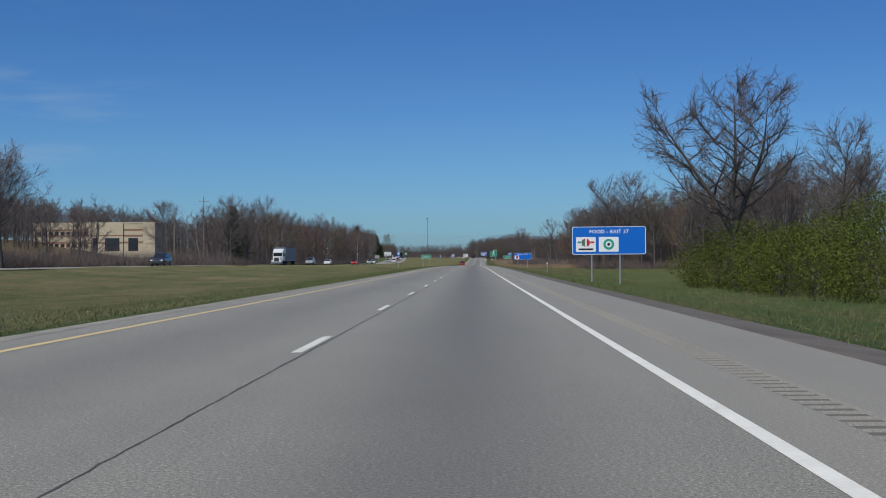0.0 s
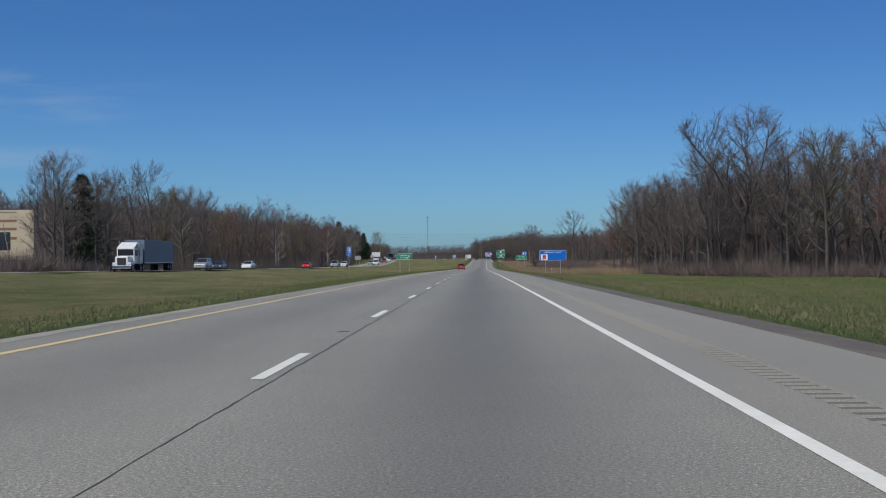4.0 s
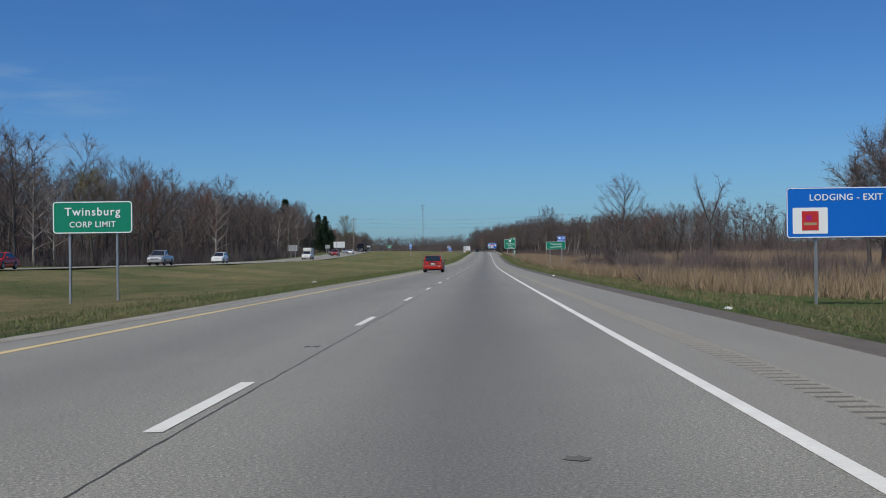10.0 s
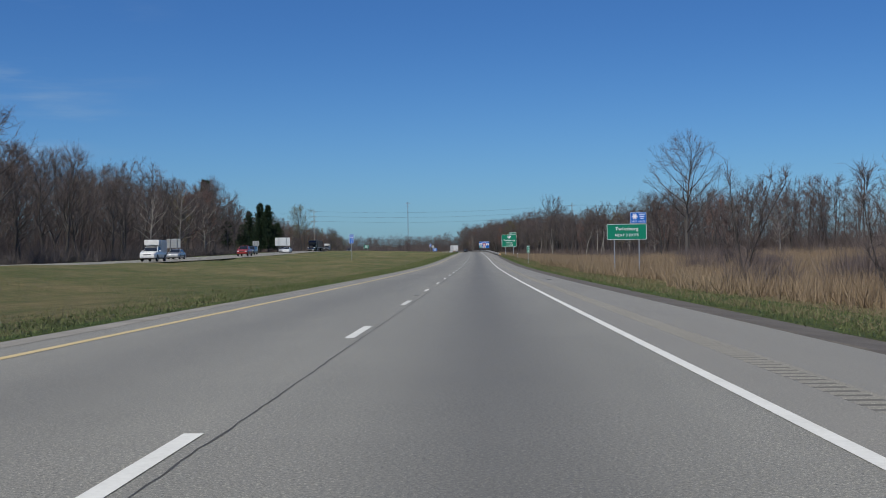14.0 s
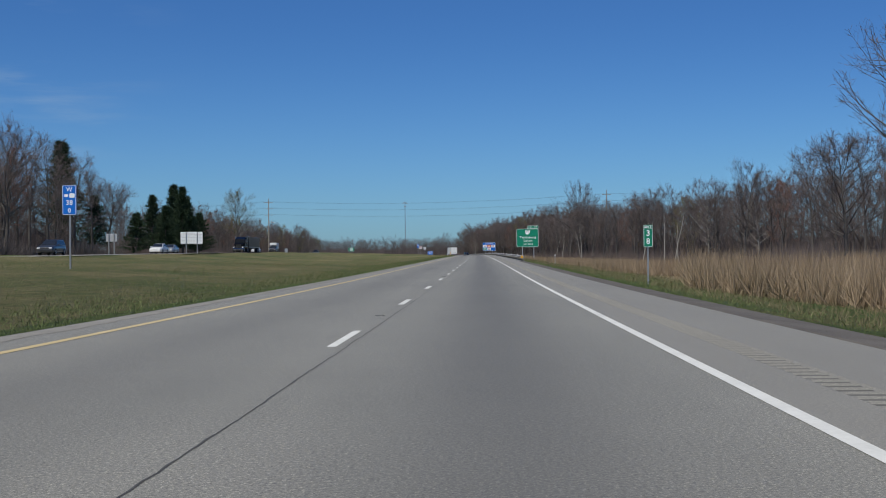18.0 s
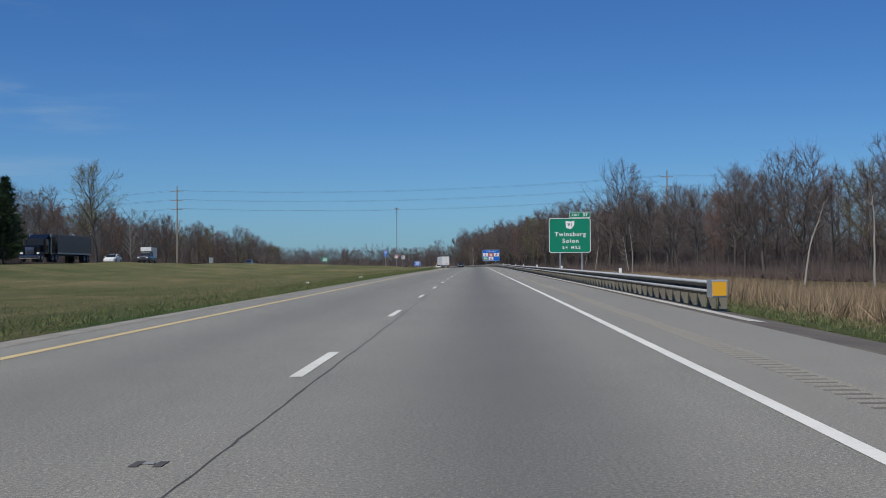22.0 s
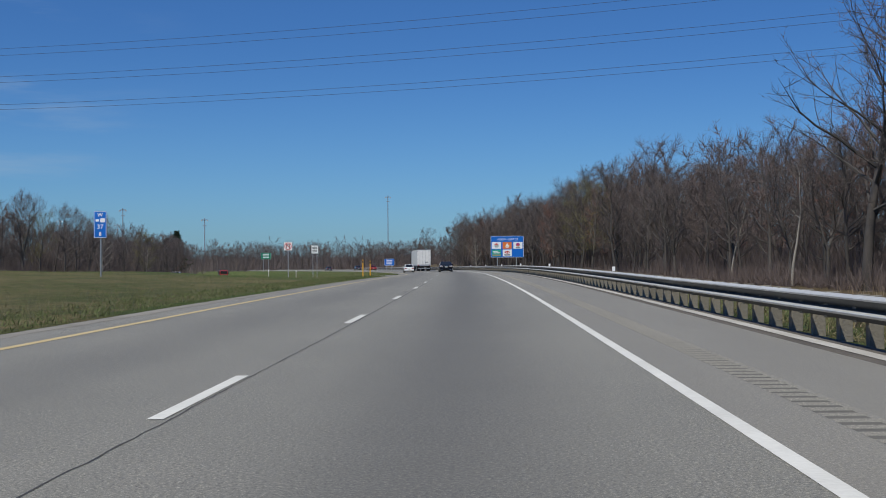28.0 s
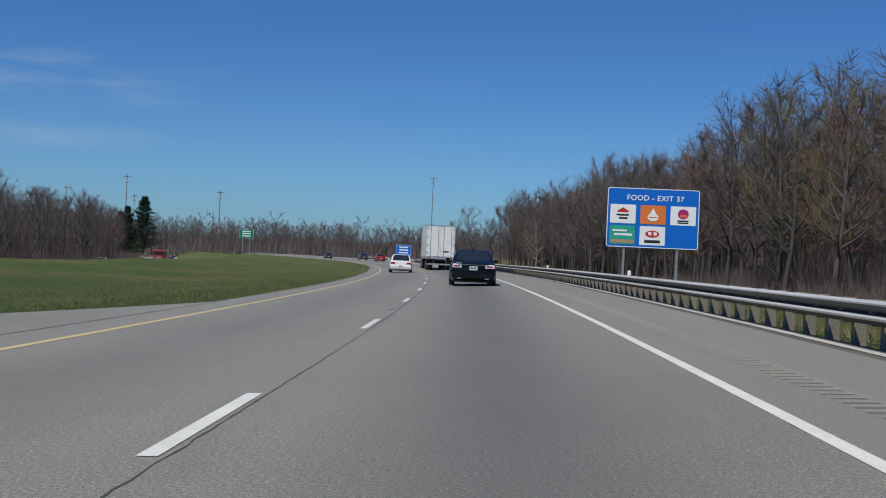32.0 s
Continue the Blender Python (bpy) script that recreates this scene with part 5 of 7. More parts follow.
# backs of boards for the other direction
for s, dl, w, h, zb, lab in ((816, -6.8, 4.6, 2.5, 1.9, "pale ribbed back of a large sign facing away"), (746, -6.8, 1.6, 1.2, 1.9, "grey back of a small sign facing away"), (1015, -11.0, 1.1, 1.5, 1.6, "grey back of a small sign facing away"), (650, -9, 2.4, 1.6, 1.8, "grey back of a sign facing away")):
    ob = thing("sign_back", lab, "sign", at=standing(s, float(opposite(s)) + dl, 0))
    part("back_plate", plate(round_rect(w, h, 0.08), 0, 0.04), M_WHITE if w > 4 else M_ALU, ob, "", pose(0, 0, zb + h / 2))
    for k in range(int(h / 0.3)):
        part("rib", boxes((-w / 2 + 0.05, w / 2 - 0.05, -0.035, 0.0, zb + 0.12 + k * 0.3, zb + 0.17 + k * 0.3)), M_ALU, ob)
    for x in (-w * 0.24, w * 0.26):
        part("post", boxes((x - 0.07, x + 0.07, -0.17, -0.04, -0.4, zb + h)), M_STEEL, ob)
# no-turn sign and the notice at the crossover
ob, b = board("no_u_turn_sign", "white square no-U-turn sign with a red ring on a post", at_world(-18.0, 1007.0, 0.0, heading(1000)), 0.95, 0.95, 2.55, -0.9, M_WHITE, M_BLACK, post_at=(0.0,), post_w=0.07, r=0.06, t=0.02)
ring = frame_ring(0.8, 0.8, 0.4, 0.08, -0.014, -0.008)
part("ring", ring, M_RED, b, "red prohibition ring")
part("slash", boxes((-0.36, 0.36, -0.018, -0.012, -0.035, 0.035)), M_RED, b, "", pose(0, 0, 0, 0, 45, 0))
part("arrow", boxes((-0.2, -0.12, -0.012, -0.008, -0.18, 0.12), (0.12, 0.2, -0.012, -0.008, -0.25, 0.12), (-0.2, 0.2, -0.012, -0.008, 0.12, 0.2)), M_BLACK, b, "black hooked arrow")
ob, b = board("notice_sign", "white notice sign with unreadable black text lines", at_world(-17.2, 1023.3, 0.0, heading(1015)), 0.85, 1.0, 2.4, -0.9, M_WHITE, M_BLACK, post_at=(-0.25, 0.25), post_w=0.06, r=0.05, t=0.018)
for k in range(4):
    part("text_bar", boxes((-0.3, 0.3, -0.012, -0.006, 0.24 - k * 0.19, 0.32 - k * 0.19)), M_BLACK, b)
# far signs round the bend
for x, y, z, w, h, m, lab in ((-73.5, 1317, 5.2, 3.6, 2.3, M_GREEN, "far green exit sign round the bend"), (-21.8, 1217.5, 2.2, 2.75, 1.9, M_BLUE, "far blue services sign round the bend")):
    ob, b = board("far_sign", lab, at_world(x, y, z - h / 2, 12), w, h, 0, -6, m, post_at=(-w / 4, w / 4), post_w=0.14)
    for k in range(3):
        part("text_bar", boxes((-w * 0.3, w * 0.3, -0.012, -0.006, h * (0.22 - k * 0.26), h * (0.34 - k * 0.26))), M_WHITE, b)
# posts at the crossover
for n, (x, y, high, m, lab) in enumerate(((-6.65, 973.1, 1.45, M_AMBER, "yellow painted marker post at the median crossover"), (-6.9, 982.9, 1.45, M_AMBER, "yellow painted marker post at the median crossover"),
                                          (-22.0, 1018.0, 1.2, M_GRAVEL_PALE, "pale weathered stub post by the crossover"), (-20.5, 1030.0, 1.2, M_GRAVEL_PALE, "pale weathered stub post by the crossover"))):
    z = float(ground_z(y, x - np.interp(y, _S, _X)))
    ob = thing("marker_post", lab, "post", "crossover posts", at=at_world(x, y, z, 0))
    part("stake", boxes((-0.045, 0.045, -0.04, 0.04, -0.3, high), bevel=0.008), m, ob)
    part("reflector", boxes((-0.04, 0.04, -0.048, -0.04, high - 0.25, high - 0.08)), M_WHITE if n > 1 else M_BLACK, ob)
# slim delineators
for s, l in ((137.5, 8.3), (347, 13.2), (706, 8.6)):
    ob = thing("delineator", "slim pale delineator post with a reflector on the verge", "delineator", "delineators", at=standing(s, l))
    part("stake", boxes((-0.03, 0.03, -0.015, 0.015, -0.3, 1.15), (-0.03, -0.022, -0.035, 0.015, -0.3, 1.15)), M_STEEL, ob)
    part("reflector", boxes((-0.05, 0.05, -0.03, -0.016, 1.02, 1.2)), M_WHITE, ob, "small pale reflector")

# ---- guardrail ----
RAIL0, RAIL1, RAIL_L = 713.0, 1290.0, 4.95
guard = thing("guardrail", "weathered steel W-beam guardrail on closely set wooden posts", "guardrail")
prof = [(0.03, 0.385), (-0.07, 0.452), (-0.094, 0.472), (-0.098, 0.486), (-0.09, 0.498), (-0.03, 0.516), (0.03, 0.545), (-0.02, 0.585), (-0.085, 0.652), (-0.098, 0.674), (-0.088, 0.688), (-0.045, 0.702), (0.03, 0.71)]


def rail_z(s, l):
    return np.interp(s, _S, _Z) + np.tan(bank(s)) * 4.5 - 0.15


k = 0
s0 = RAIL0
while s0 < RAIL1:
    s1 = s0 + 3.81 + 0.12
    ss = np.linspace(s0, s1, 3)
    hs = np.interp(ss, _S, _H)
    V, F = [], []
    for depth in (0.0, 0.006):
        for i, s in enumerate(ss):
            c = spot(s, RAIL_L)
            c[2] = rail_z(s, RAIL_L)
            for dl, z in prof:
                q = dl + depth + (0.004 if i == 2 else 0)
                V.append(c + np.array([q * math.cos(hs[i]), q * math.sin(hs[i]), z]))
    m, n = len(prof), 3 * len(prof)
    for d in (0, n):
        for i in range(2):
            for j in range(m - 1):
                f = (d + i * m + j, d + (i + 1) * m + j, d + (i + 1) * m + j + 1, d + i * m + j + 1)
                F.append(f if d else f[::-1])
    for i in range(2):
        for j in (0, m - 1):
            F.append((i * m + j, (i + 1) * m + j, n + (i + 1) * m + j, n + i * m + j))
    me = mesh_of("rail_panel", V, F, [M_RAIL, M_RAIL_SHADE])
    # valley and underside faces of the beam get the painted shade
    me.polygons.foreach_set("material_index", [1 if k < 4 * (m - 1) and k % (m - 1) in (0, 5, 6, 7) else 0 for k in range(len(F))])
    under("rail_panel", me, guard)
    s0 += 3.81
bm = boxes((-0.09, 0.09, -0.075, 0.075, -0.8, 0.69), bevel=0.012)
bm_me = bpy.data.meshes.new("post")
bm.to_mesh(bm_me)
bm.free()
bm_me.materials.append(M_POSTWOOD)
blk = boxes((-0.09, 0.09, -0.075, 0.075, 0.38, 0.73), bevel=0.01)
blk_me = bpy.data.meshes.new("blockout")
blk.to_mesh(blk_me)
blk.free()
blk_me.materials.append(M_POSTWOOD)
far_posts = Heap()
post_box = np.array([(x, y, z) for z in (-0.8, 0.69) for x, y in ((-0.17, -0.075), (0.09, -0.075), (0.09, 0.075), (-0.17, 0.075))])
for n, s in enumerate(np.arange(RAIL0 + 0.4, 1285, 1.27)):
    at = standing(s, RAIL_L + 0.27)
    at.translation.z = float(rail_z(s, 0)) + random.uniform(-0.02, 0.02)
    if s > 1090:
        far_posts.put(np.array([at @ Vector(v) for v in post_box]), np.array([(0, 1, 5, 4), (1, 2, 6, 5), (2, 3, 7, 6), (3, 0, 4, 7), (4, 5, 6, 7)]))
        continue
    under("post", bm_me, guard, "", at @ pose(0, 0, 0, 0, random.uniform(-1.5, 1.5), random.uniform(-6, 6)))
    at2 = standing(s, RAIL_L + 0.1)
    at2.translation.z = float(rail_z(s, 0)) - 0.01
    under("blockout", blk_me, guard, "", at2)
    if n % 24 == 14:
        at3 = at2.copy()
        at3.translation.z += 0.73
        part("reflector", boxes((-0.05, 0.05, -0.02, 0.02, 0, 0.16), bevel=0.006), M_WHITE, guard, "small white reflector on top", at3)
tagged(under("far_posts", far_posts.mesh("far_posts", M_POSTWOOD), guard), kind="stuff")
# end terminal with its amber plate
at = standing(RAIL0 - 0.25, RAIL_L - 0.02)
at.translation.z = float(rail_z(RAIL0, 0))
end = part("end_terminal", boxes((-0.14, 0.22, -0.35, 0.2, 0.36, 0.74), bevel=0.02), M_STEEL, guard, "boxy steel end terminal", at)
part("object_marker", boxes((-0.12, 0.18, -0.362, -0.352, 0.4, 0.7)), M_AMBER, end, "amber reflective plate")
# pale gravel under the rail
gs = np.arange(RAIL0 - 6, 1300, 2.0)
thing("gravel_strip", "pale gravel strip along the shoulder's edge under the guardrail", "gravel", kind="structure", data=strip("gravel_strip", gs, [4.38, 4.55, 4.72], M_GRAVEL_PALE, up=0.012))

# ---- crossover in the median ----
cl = np.linspace(-6.46, float(opposite(1006)) + 5.4, 40)
V = []
for l in cl:
    d1, d2 = -6.46 - l, l - (float(opposite(1006)) + 5.4)
    w = 4.2 + 17 * math.exp(-d1 / 2.6) + 17 * math.exp(-d2 / 2.6)
    V += [spot(1005 + w * u, l, 0.05 * min(1, d1 + 0.1)) for u in np.linspace(-0.8, 1, 25)]
F = [(25 * i + j, 25 * i + j + 1, 25 * i + j + 26, 25 * i + j + 25) for i in range(len(cl) - 1) for j in range(24)]
me = mesh_of("crossover", V, F, M_ROAD2)
layer = me.uv_layers.new(name="UVMap")
for lp in me.loops:
    co = me.vertices[lp.vertex_index].co
    layer.data[lp.index].uv = (co.x + 40, co.y)
thing("crossover", "paved emergency crossover through the grass median", "road", kind="structure", data=me)

# ---- poles, masts and wires ----
def wire(parent, a, b, sag, r=0.011, n=14):
    t = np.linspace(0, 1, n)[:, None]
    p = np.array(a) * (1 - t) + np.array(b) * t
    p[:, 2] -= sag * 4 * (t * (1 - t))[:, 0]
    v, f = tube(p, np.full(n, r), 4)
    return under("wire", mesh_of("wire", v, f, M_WIRE), parent)


def utility_pole(x, y, top, base, arms, label):
    ob = thing("utility_pole", label, "utility pole", at=at_world(x, y, base, 12))
    v, f = tube([(0, 0, -0.5), (0, 0, (top - base) * 0.5), (0, 0, top - base)], [0.2, 0.17, 0.12], 10)
    under("pole", mesh_of("pole", v, f, M_POLEWOOD, True), ob)
    for k in range(arms):
        z = top - base - 1.3 - k * 2.1
        arm = part("crossarm", boxes((-1.35, 1.35, -0.06, 0.06, z - 0.07, z + 0.07)), M_POLEWOOD, ob)
        for x1 in (-1.25, 1.25):
            v, f = tube([(x1, 0, z + 0.07), (x1, 0, z + 0.3)], [0.06, 0.04], 8)
            under("insulator", mesh_of("insulator", v, f, M_ALU, True), arm)
    return ob


P1, P2 = (-67.7, 975.3, 19.6, 1.0), (42.0, 942.5, 19.6, 0.2)
pole_a = utility_pole(*P1, 3, "tall wooden utility pole with three crossarms beside low woods")
pole_b = utility_pole(*P2, 3, "tall wooden utility pole rising from the roadside woods")
utility_pole(-160, 1003, 20, 1.5, 3, "distant wooden utility pole")
utility_pole(-72.7, 331, 17.8, 0.0, 1, "tall wooden utility pole in front of woods")
utility_pole(-78.5, 322, 14.5, 0.0, 0, "weathered bare pole in front of woods")
lines = thing("power_lines", "six sagging power lines crossing the road between poles", "power line")
for k in range(3):
    for dx in (-1.25, 1.25):
        z = 19.6 - 1.0 - k * 2.1
        a, b = (P1[0] + dx * 0.3, P1[1] + dx, z), (P2[0] + dx * 0.3, P2[1] + dx, z)
        wire(lines, a, b, 1.6)
        wire(lines, b, (150, 912 + dx, z + 2), 1.6)
        wire(lines, a, (-160, 1003 + dx, z + 0.5), 1.6)
for x, y, top in ((-74.9, 1952, 64), (-251.7, 1754.7, 45), (-357, 1929, 44.5), (-196.2, 1771, 38), (-339.7, 2041.5, 44.6)):
    ob = thing("light_mast", "slender high light mast with a crown of floodlights", "light mast", "light masts", at=at_world(x, y, -4))
    v, f = tube([(0, 0, -2), (0, 0, top + 4)], [0.5, 0.28], 8)
    under("mast", mesh_of("mast", v, f, M_STEEL, True), ob)
    part("light_bar", boxes((-2.2, 2.2, -0.25, 0.25, top + 2.4, top + 3.0)), M_STEEL, ob)
    part("light_bar", boxes((-0.25, 0.25, -2.2, 2.2, top + 2.42, top + 2.98)), M_STEEL, ob)
    part("lower_bar", boxes((-1.4, 1.4, -0.2, 0.2, top - 1.6, top - 1.1)), M_STEEL, ob)
    for dx in (-2.2, 2.2):
        part("floodlight", boxes((dx - 0.5, dx + 0.5, -0.5, 0.5, top + 1.7, top + 2.4)), M_ALU, ob)

# ---- pavement markers and litter ----
M_GREYLENS = plain("marker_lens", (0.3, 0.3, 0.29), 0.3)
for k in range(0, 29):
    s = 70.45 + 36.576 * k
    ob = thing("pavement_marker", "dark cast-iron snowploughable marker set in the lane joint", "pavement marker", "pavement markers", at=standing(s, -1.9) @ Matrix.Scale(0.66, 4))
    part("casting", boxes((-0.13, -0.06, -0.13, 0.13, -0.01, 0.008), (0.06, 0.13, -0.13, 0.13, -0.01, 0.008), (-0.06, 0.06, -0.02, 0.02, -0.01, 0.007)), M_TAR, ob)
    part("lens", boxes((-0.045, 0.045, -0.02, 0.03, -0.01, 0.014)), M_GREYLENS, ob, "small dull reflector lens")
r = np.random.default_rng(40)
for s, l, size, m, lab in ((424, 4.0, 0.16, M_BLACK, "black scrap of tyre rubber on the shoulder"), (497, 3.4, 0.3, M_BLACK, "black strip of tyre rubber on the shoulder"), (610, 3.4, 0.12, M_TAR, "dark scrap of debris on the shoulder"),
                           (340, 5.7, 0.16, M_WHITE, "pale scrap of litter on the verge"), (395, 4.9, 0.14, M_WHITE, "pale scrap of litter on the verge"), (754, -9.5, 0.2, M_WHITE, "pale scrap of litter on the median"), (775, -8.5, 0.2, M_WHITE, "pale scrap of litter on the median"),
                           (700, 6.2, 0.12, M_WHITE, "pale scrap of litter on the verge"), (380, -9.2, 0.25, M_WHITE, "pale scrap of litter on the median"), (225, 3.9, 0.13, M_TAR, "dark scrap of debris on the shoulder"), (60, 2.3, 0.12, M_TAR, "dark scrap of debris on the shoulder")):
    ob = thing("litter", lab, "litter", "litter", at=standing(s, l, r.uniform(0, 180)))
    n = 9
    pts = [(size * r.uniform(0.5, 1.1) * math.cos(2 * math.pi * i / n), size * 0.6 * r.uniform(0.5, 1.1) * math.sin(2 * math.pi * i / n)) for i in range(n)]
    V = [(x, y, 0) for x, y in pts] + [(x * 0.8, y * 0.8, size * (r.uniform(0.15, 0.4) if m is M_WHITE else r.uniform(0.03, 0.08))) for x, y in pts]
    under("scrap", mesh_of("scrap", V, [tuple(range(n, 2 * n))] + [(i, (i + 1) % n, n + (i + 1) % n, n + i) for i in range(n)], m), ob)

# worn patches and tyre marks on the carriageway
M_MARK = two_scale("tyre_mark", (0.08, 0.077, 0.069), (0.15, 0.144, 0.128), 3, 30, 0.85, 0.8)
r = np.random.default_rng(41)
for s, l, w, length in ((120, -3.0, 0.06, 0.3), (196, -2.0, 0.07, 0.2), (197.5, -2.25, 0.05, 0.15), (318, 0.6, 0.08, 0.12), (599, 0.57, 0.07, 0.15), (603, 0.9, 0.12, 0.5), (630, -0.37, 0.05, 0.15), (664, 1.5, 0.1, 0.16), (755, 0.66, 0.09, 0.12), (908.5, 0.82, 0.1, 0.16), (925, 0.9, 0.06, 0.5)):
    k = 19
    a = np.linspace(0, 2 * math.pi, k, endpoint=False)
    ss, ll = s + length * np.sin(a) * r.uniform(0.35, 1.1, k), l + w * np.cos(a) * r.uniform(0.35, 1.1, k)
    under("tyre_mark", mesh_of("tyre_mark", spot(ss, ll, 0.004), [tuple(range(k))], M_MARK), road, "dark rubbed mark on the asphalt")

# ---- the office building ----
M_TANWALL = two_scale("tan_masonry", (0.47, 0.4, 0.28), (0.58, 0.5, 0.37), 0.15, 3, 0.85, 0.6)
M_BROWNBAND = two_scale("brown_masonry_band", (0.2, 0.11, 0.075), (0.29, 0.16, 0.11), 0.3, 4, 0.85)
M_GLASS_DARK = plain("dark_window_glass", (0.03, 0.035, 0.045), 0.08)
bz = 4.6
off = thing("office_building", "long tan flat-roofed office block with brown bands behind bare trees", "building", at=at_world(-136.5, 441, bz, 0) @ Matrix.Diagonal((0.88, 0.35, 1, 1)))
part("wall", boxes((-25, 25, 0, 30, -3, 9.4)), M_TANWALL, off)
part("wall", boxes((-2, 12, -1.2, 0, -3, 9.7)), M_TANWALL, off)
part("wall", boxes((20, 25, -0.8, 0, -3, 9.4)), M_TANWALL, off)
part("parapet", boxes((-25.3, 25.3, -0.3, 30.3, 9.4, 9.9)), M_TANWALL, off)
for z in (7.1, 5.0, 2.6):
    part("band", boxes((-25.06, -2, -0.06, 0.1, z - 0.35, z + 0.35)), M_BROWNBAND, off)
    part("band", boxes((12, 20, -0.06, 0.1, z - 0.35, z + 0.35)), M_BROWNBAND, off)
part("band", boxes((-2, 12, -1.26, -1.2, 2.2, 2.8)), M_BROWNBAND, off)
part("band", boxes((-2, 12, -1.26, -1.2, 4.9, 5.3)), M_BROWNBAND, off)
for row, z in enumerate((1.6, 5.9)):
    for k in range(9):
        x = -23.5 + k * 2.4
        w = part("window", boxes((x, x + 1.7, -0.12, 0.05, z - 0.7, z + 0.7)), M_BROWNBAND, off)
        part("pane", boxes((x + 0.1, x + 1.6, -0.16, -0.12, z - 0.6, z + 0.6)), M_GLASS_DARK, w)
for x, wd in ((-0.6, 2.2), (4.5, 6.0), (14, 4)):
    part("dock_door", boxes((x, x + wd, -1.3 if x < 12 else -0.1, -1.2 if x < 12 else 0.05, -0.5, 4.2)), M_GLASS_DARK, off)



# ---- vehicles ----
M_GLASS = Nodes("tinted_car_glass").finish((0.02, 0.024, 0.03), 0.04, 0.0, 0.7)
M_TYRE = two_scale("tyre_rubber", (0.012, 0.012, 0.012), (0.03, 0.03, 0.03), 2, 20, 0.85)
M_RIM = two_scale("alloy_rim", (0.3, 0.3, 0.31), (0.5, 0.5, 0.51), 2, 14, 0.35, metal=0.8)
M_TRIM = two_scale("black_plastic_trim", (0.018, 0.018, 0.02), (0.035, 0.035, 0.037), 2, 16, 0.6)
M_CHROME = plain("chrome", (0.7, 0.7, 0.72), 0.12, 1.0)
M_GREYTRIM = two_scale("grey_bumper_strip", (0.16, 0.16, 0.165), (0.26, 0.26, 0.27), 2, 12, 0.5)
M_TAIL = plain("tail_lamp_red", (0.3, 0.012, 0.01), 0.15)
M_AMBERLAMP = plain("tail_lamp_amber", (0.4, 0.05, 0.018), 0.15)
M_LENS = plain("lamp_smoked", (0.3, 0.16, 0.14), 0.2)
M_CLEAR = plain("lamp_clear", (0.75, 0.75, 0.76), 0.1)
M_PLATE = plain("number_plate", (0.72, 0.72, 0.62), 0.4)
M_PLATEINK = plain("number_plate_ink", (0.08, 0.1, 0.2), 0.5)
P_RED = paint("paint_red", (0.46, 0.02, 0.013), 0.3, 0.12, amount=0.1, spec=0.22)
P_BLACK = paint("paint_blue_black", (0.004, 0.0045, 0.007), 0.14, 0.15, amount=0.03, spec=0.3)
P_WHITE = paint("paint_white", (0.75, 0.75, 0.74), 0.35, 0.6)
P_SILVER = paint("paint_silver", (0.4, 0.41, 0.42), 0.35, 0.6, 0.4)
P_DARK = paint("paint_dark_grey", (0.03, 0.032, 0.036), 0.3, 0.7)
P_DARKRED = paint("paint_dark_red", (0.3, 0.02, 0.018), 0.35, 0.6)
P_BLUEGREY = paint("trailer_blue_grey", (0.12, 0.16, 0.22), 0.5, 0.2)
P_TRAILER = paint("trailer_white", (0.78, 0.78, 0.77), 0.45, 0.2, dirt=(0.45, 0.42, 0.38), amount=0.35)


def loft(sections, cap=True):
    """Skin over rings of equal count."""
    bm = bmesh.new()
    rows = [[bm.verts.new(p) for p in ring] for ring in sections]
    n = len(rows[0])
    for a, b in zip(rows, rows[1:]):
        for i in range(n):
            bm.faces.new((a[i - 1], a[i], b[i], b[i - 1]))
    if cap:
        bm.faces.new(rows[0])
        bm.faces.new(rows[-1][::-1])
    bmesh.ops.recalc_face_normals(bm, faces=bm.faces)
    return bm


def shell_ring(y, w, z0, z1, tuck=0.9, belt=0.94, crown=0.03):
    """A car's lower body in section: flat bottom, bulging sides, rolled top."""
    half = [(w * tuck, z0), (w * 0.975, z0 + (z1 - z0) * 0.14), (w, z0 + (z1 - z0) * 0.42), (w * 0.995, z0 + (z1 - z0) * 0.66), (w * belt, z1 - 0.05), (w * belt - 0.07, z1), (w * 0.45, z1 + crown)]
    return [(x, y, z) for x, z in half] + [(-x, y, z) for x, z in half[::-1]]


def quad_panel(p, inset, out, thick=0.012):
    """A slab on the quad p (four corners, anticlockwise seen from outside), inset by shares (u0, u1, v0, v1)."""
    p = [Vector(q) for q in p]
    u0, u1, v0, v1 = inset
    at = lambda u, v: (p[0] * (1 - u) + p[1] * u) * (1 - v) + (p[3] * (1 - u) + p[2] * u) * v  # noqa: E731
    n = (p[1] - p[0]).cross(p[3] - p[0]).normalized()
    c = [at(u0, v0), at(u1, v0), at(u1, v1), at(u0, v1)]
    bm = bmesh.new()
    a = [bm.verts.new(q + n * out) for q in c]
    b = [bm.verts.new(q + n * (out - thick)) for q in c]
    bm.faces.new(a)
    bm.faces.new(b[::-1])
    for i in range(4):
        bm.faces.new((a[i], a[i - 1], b[i - 1], b[i]))
    return bm


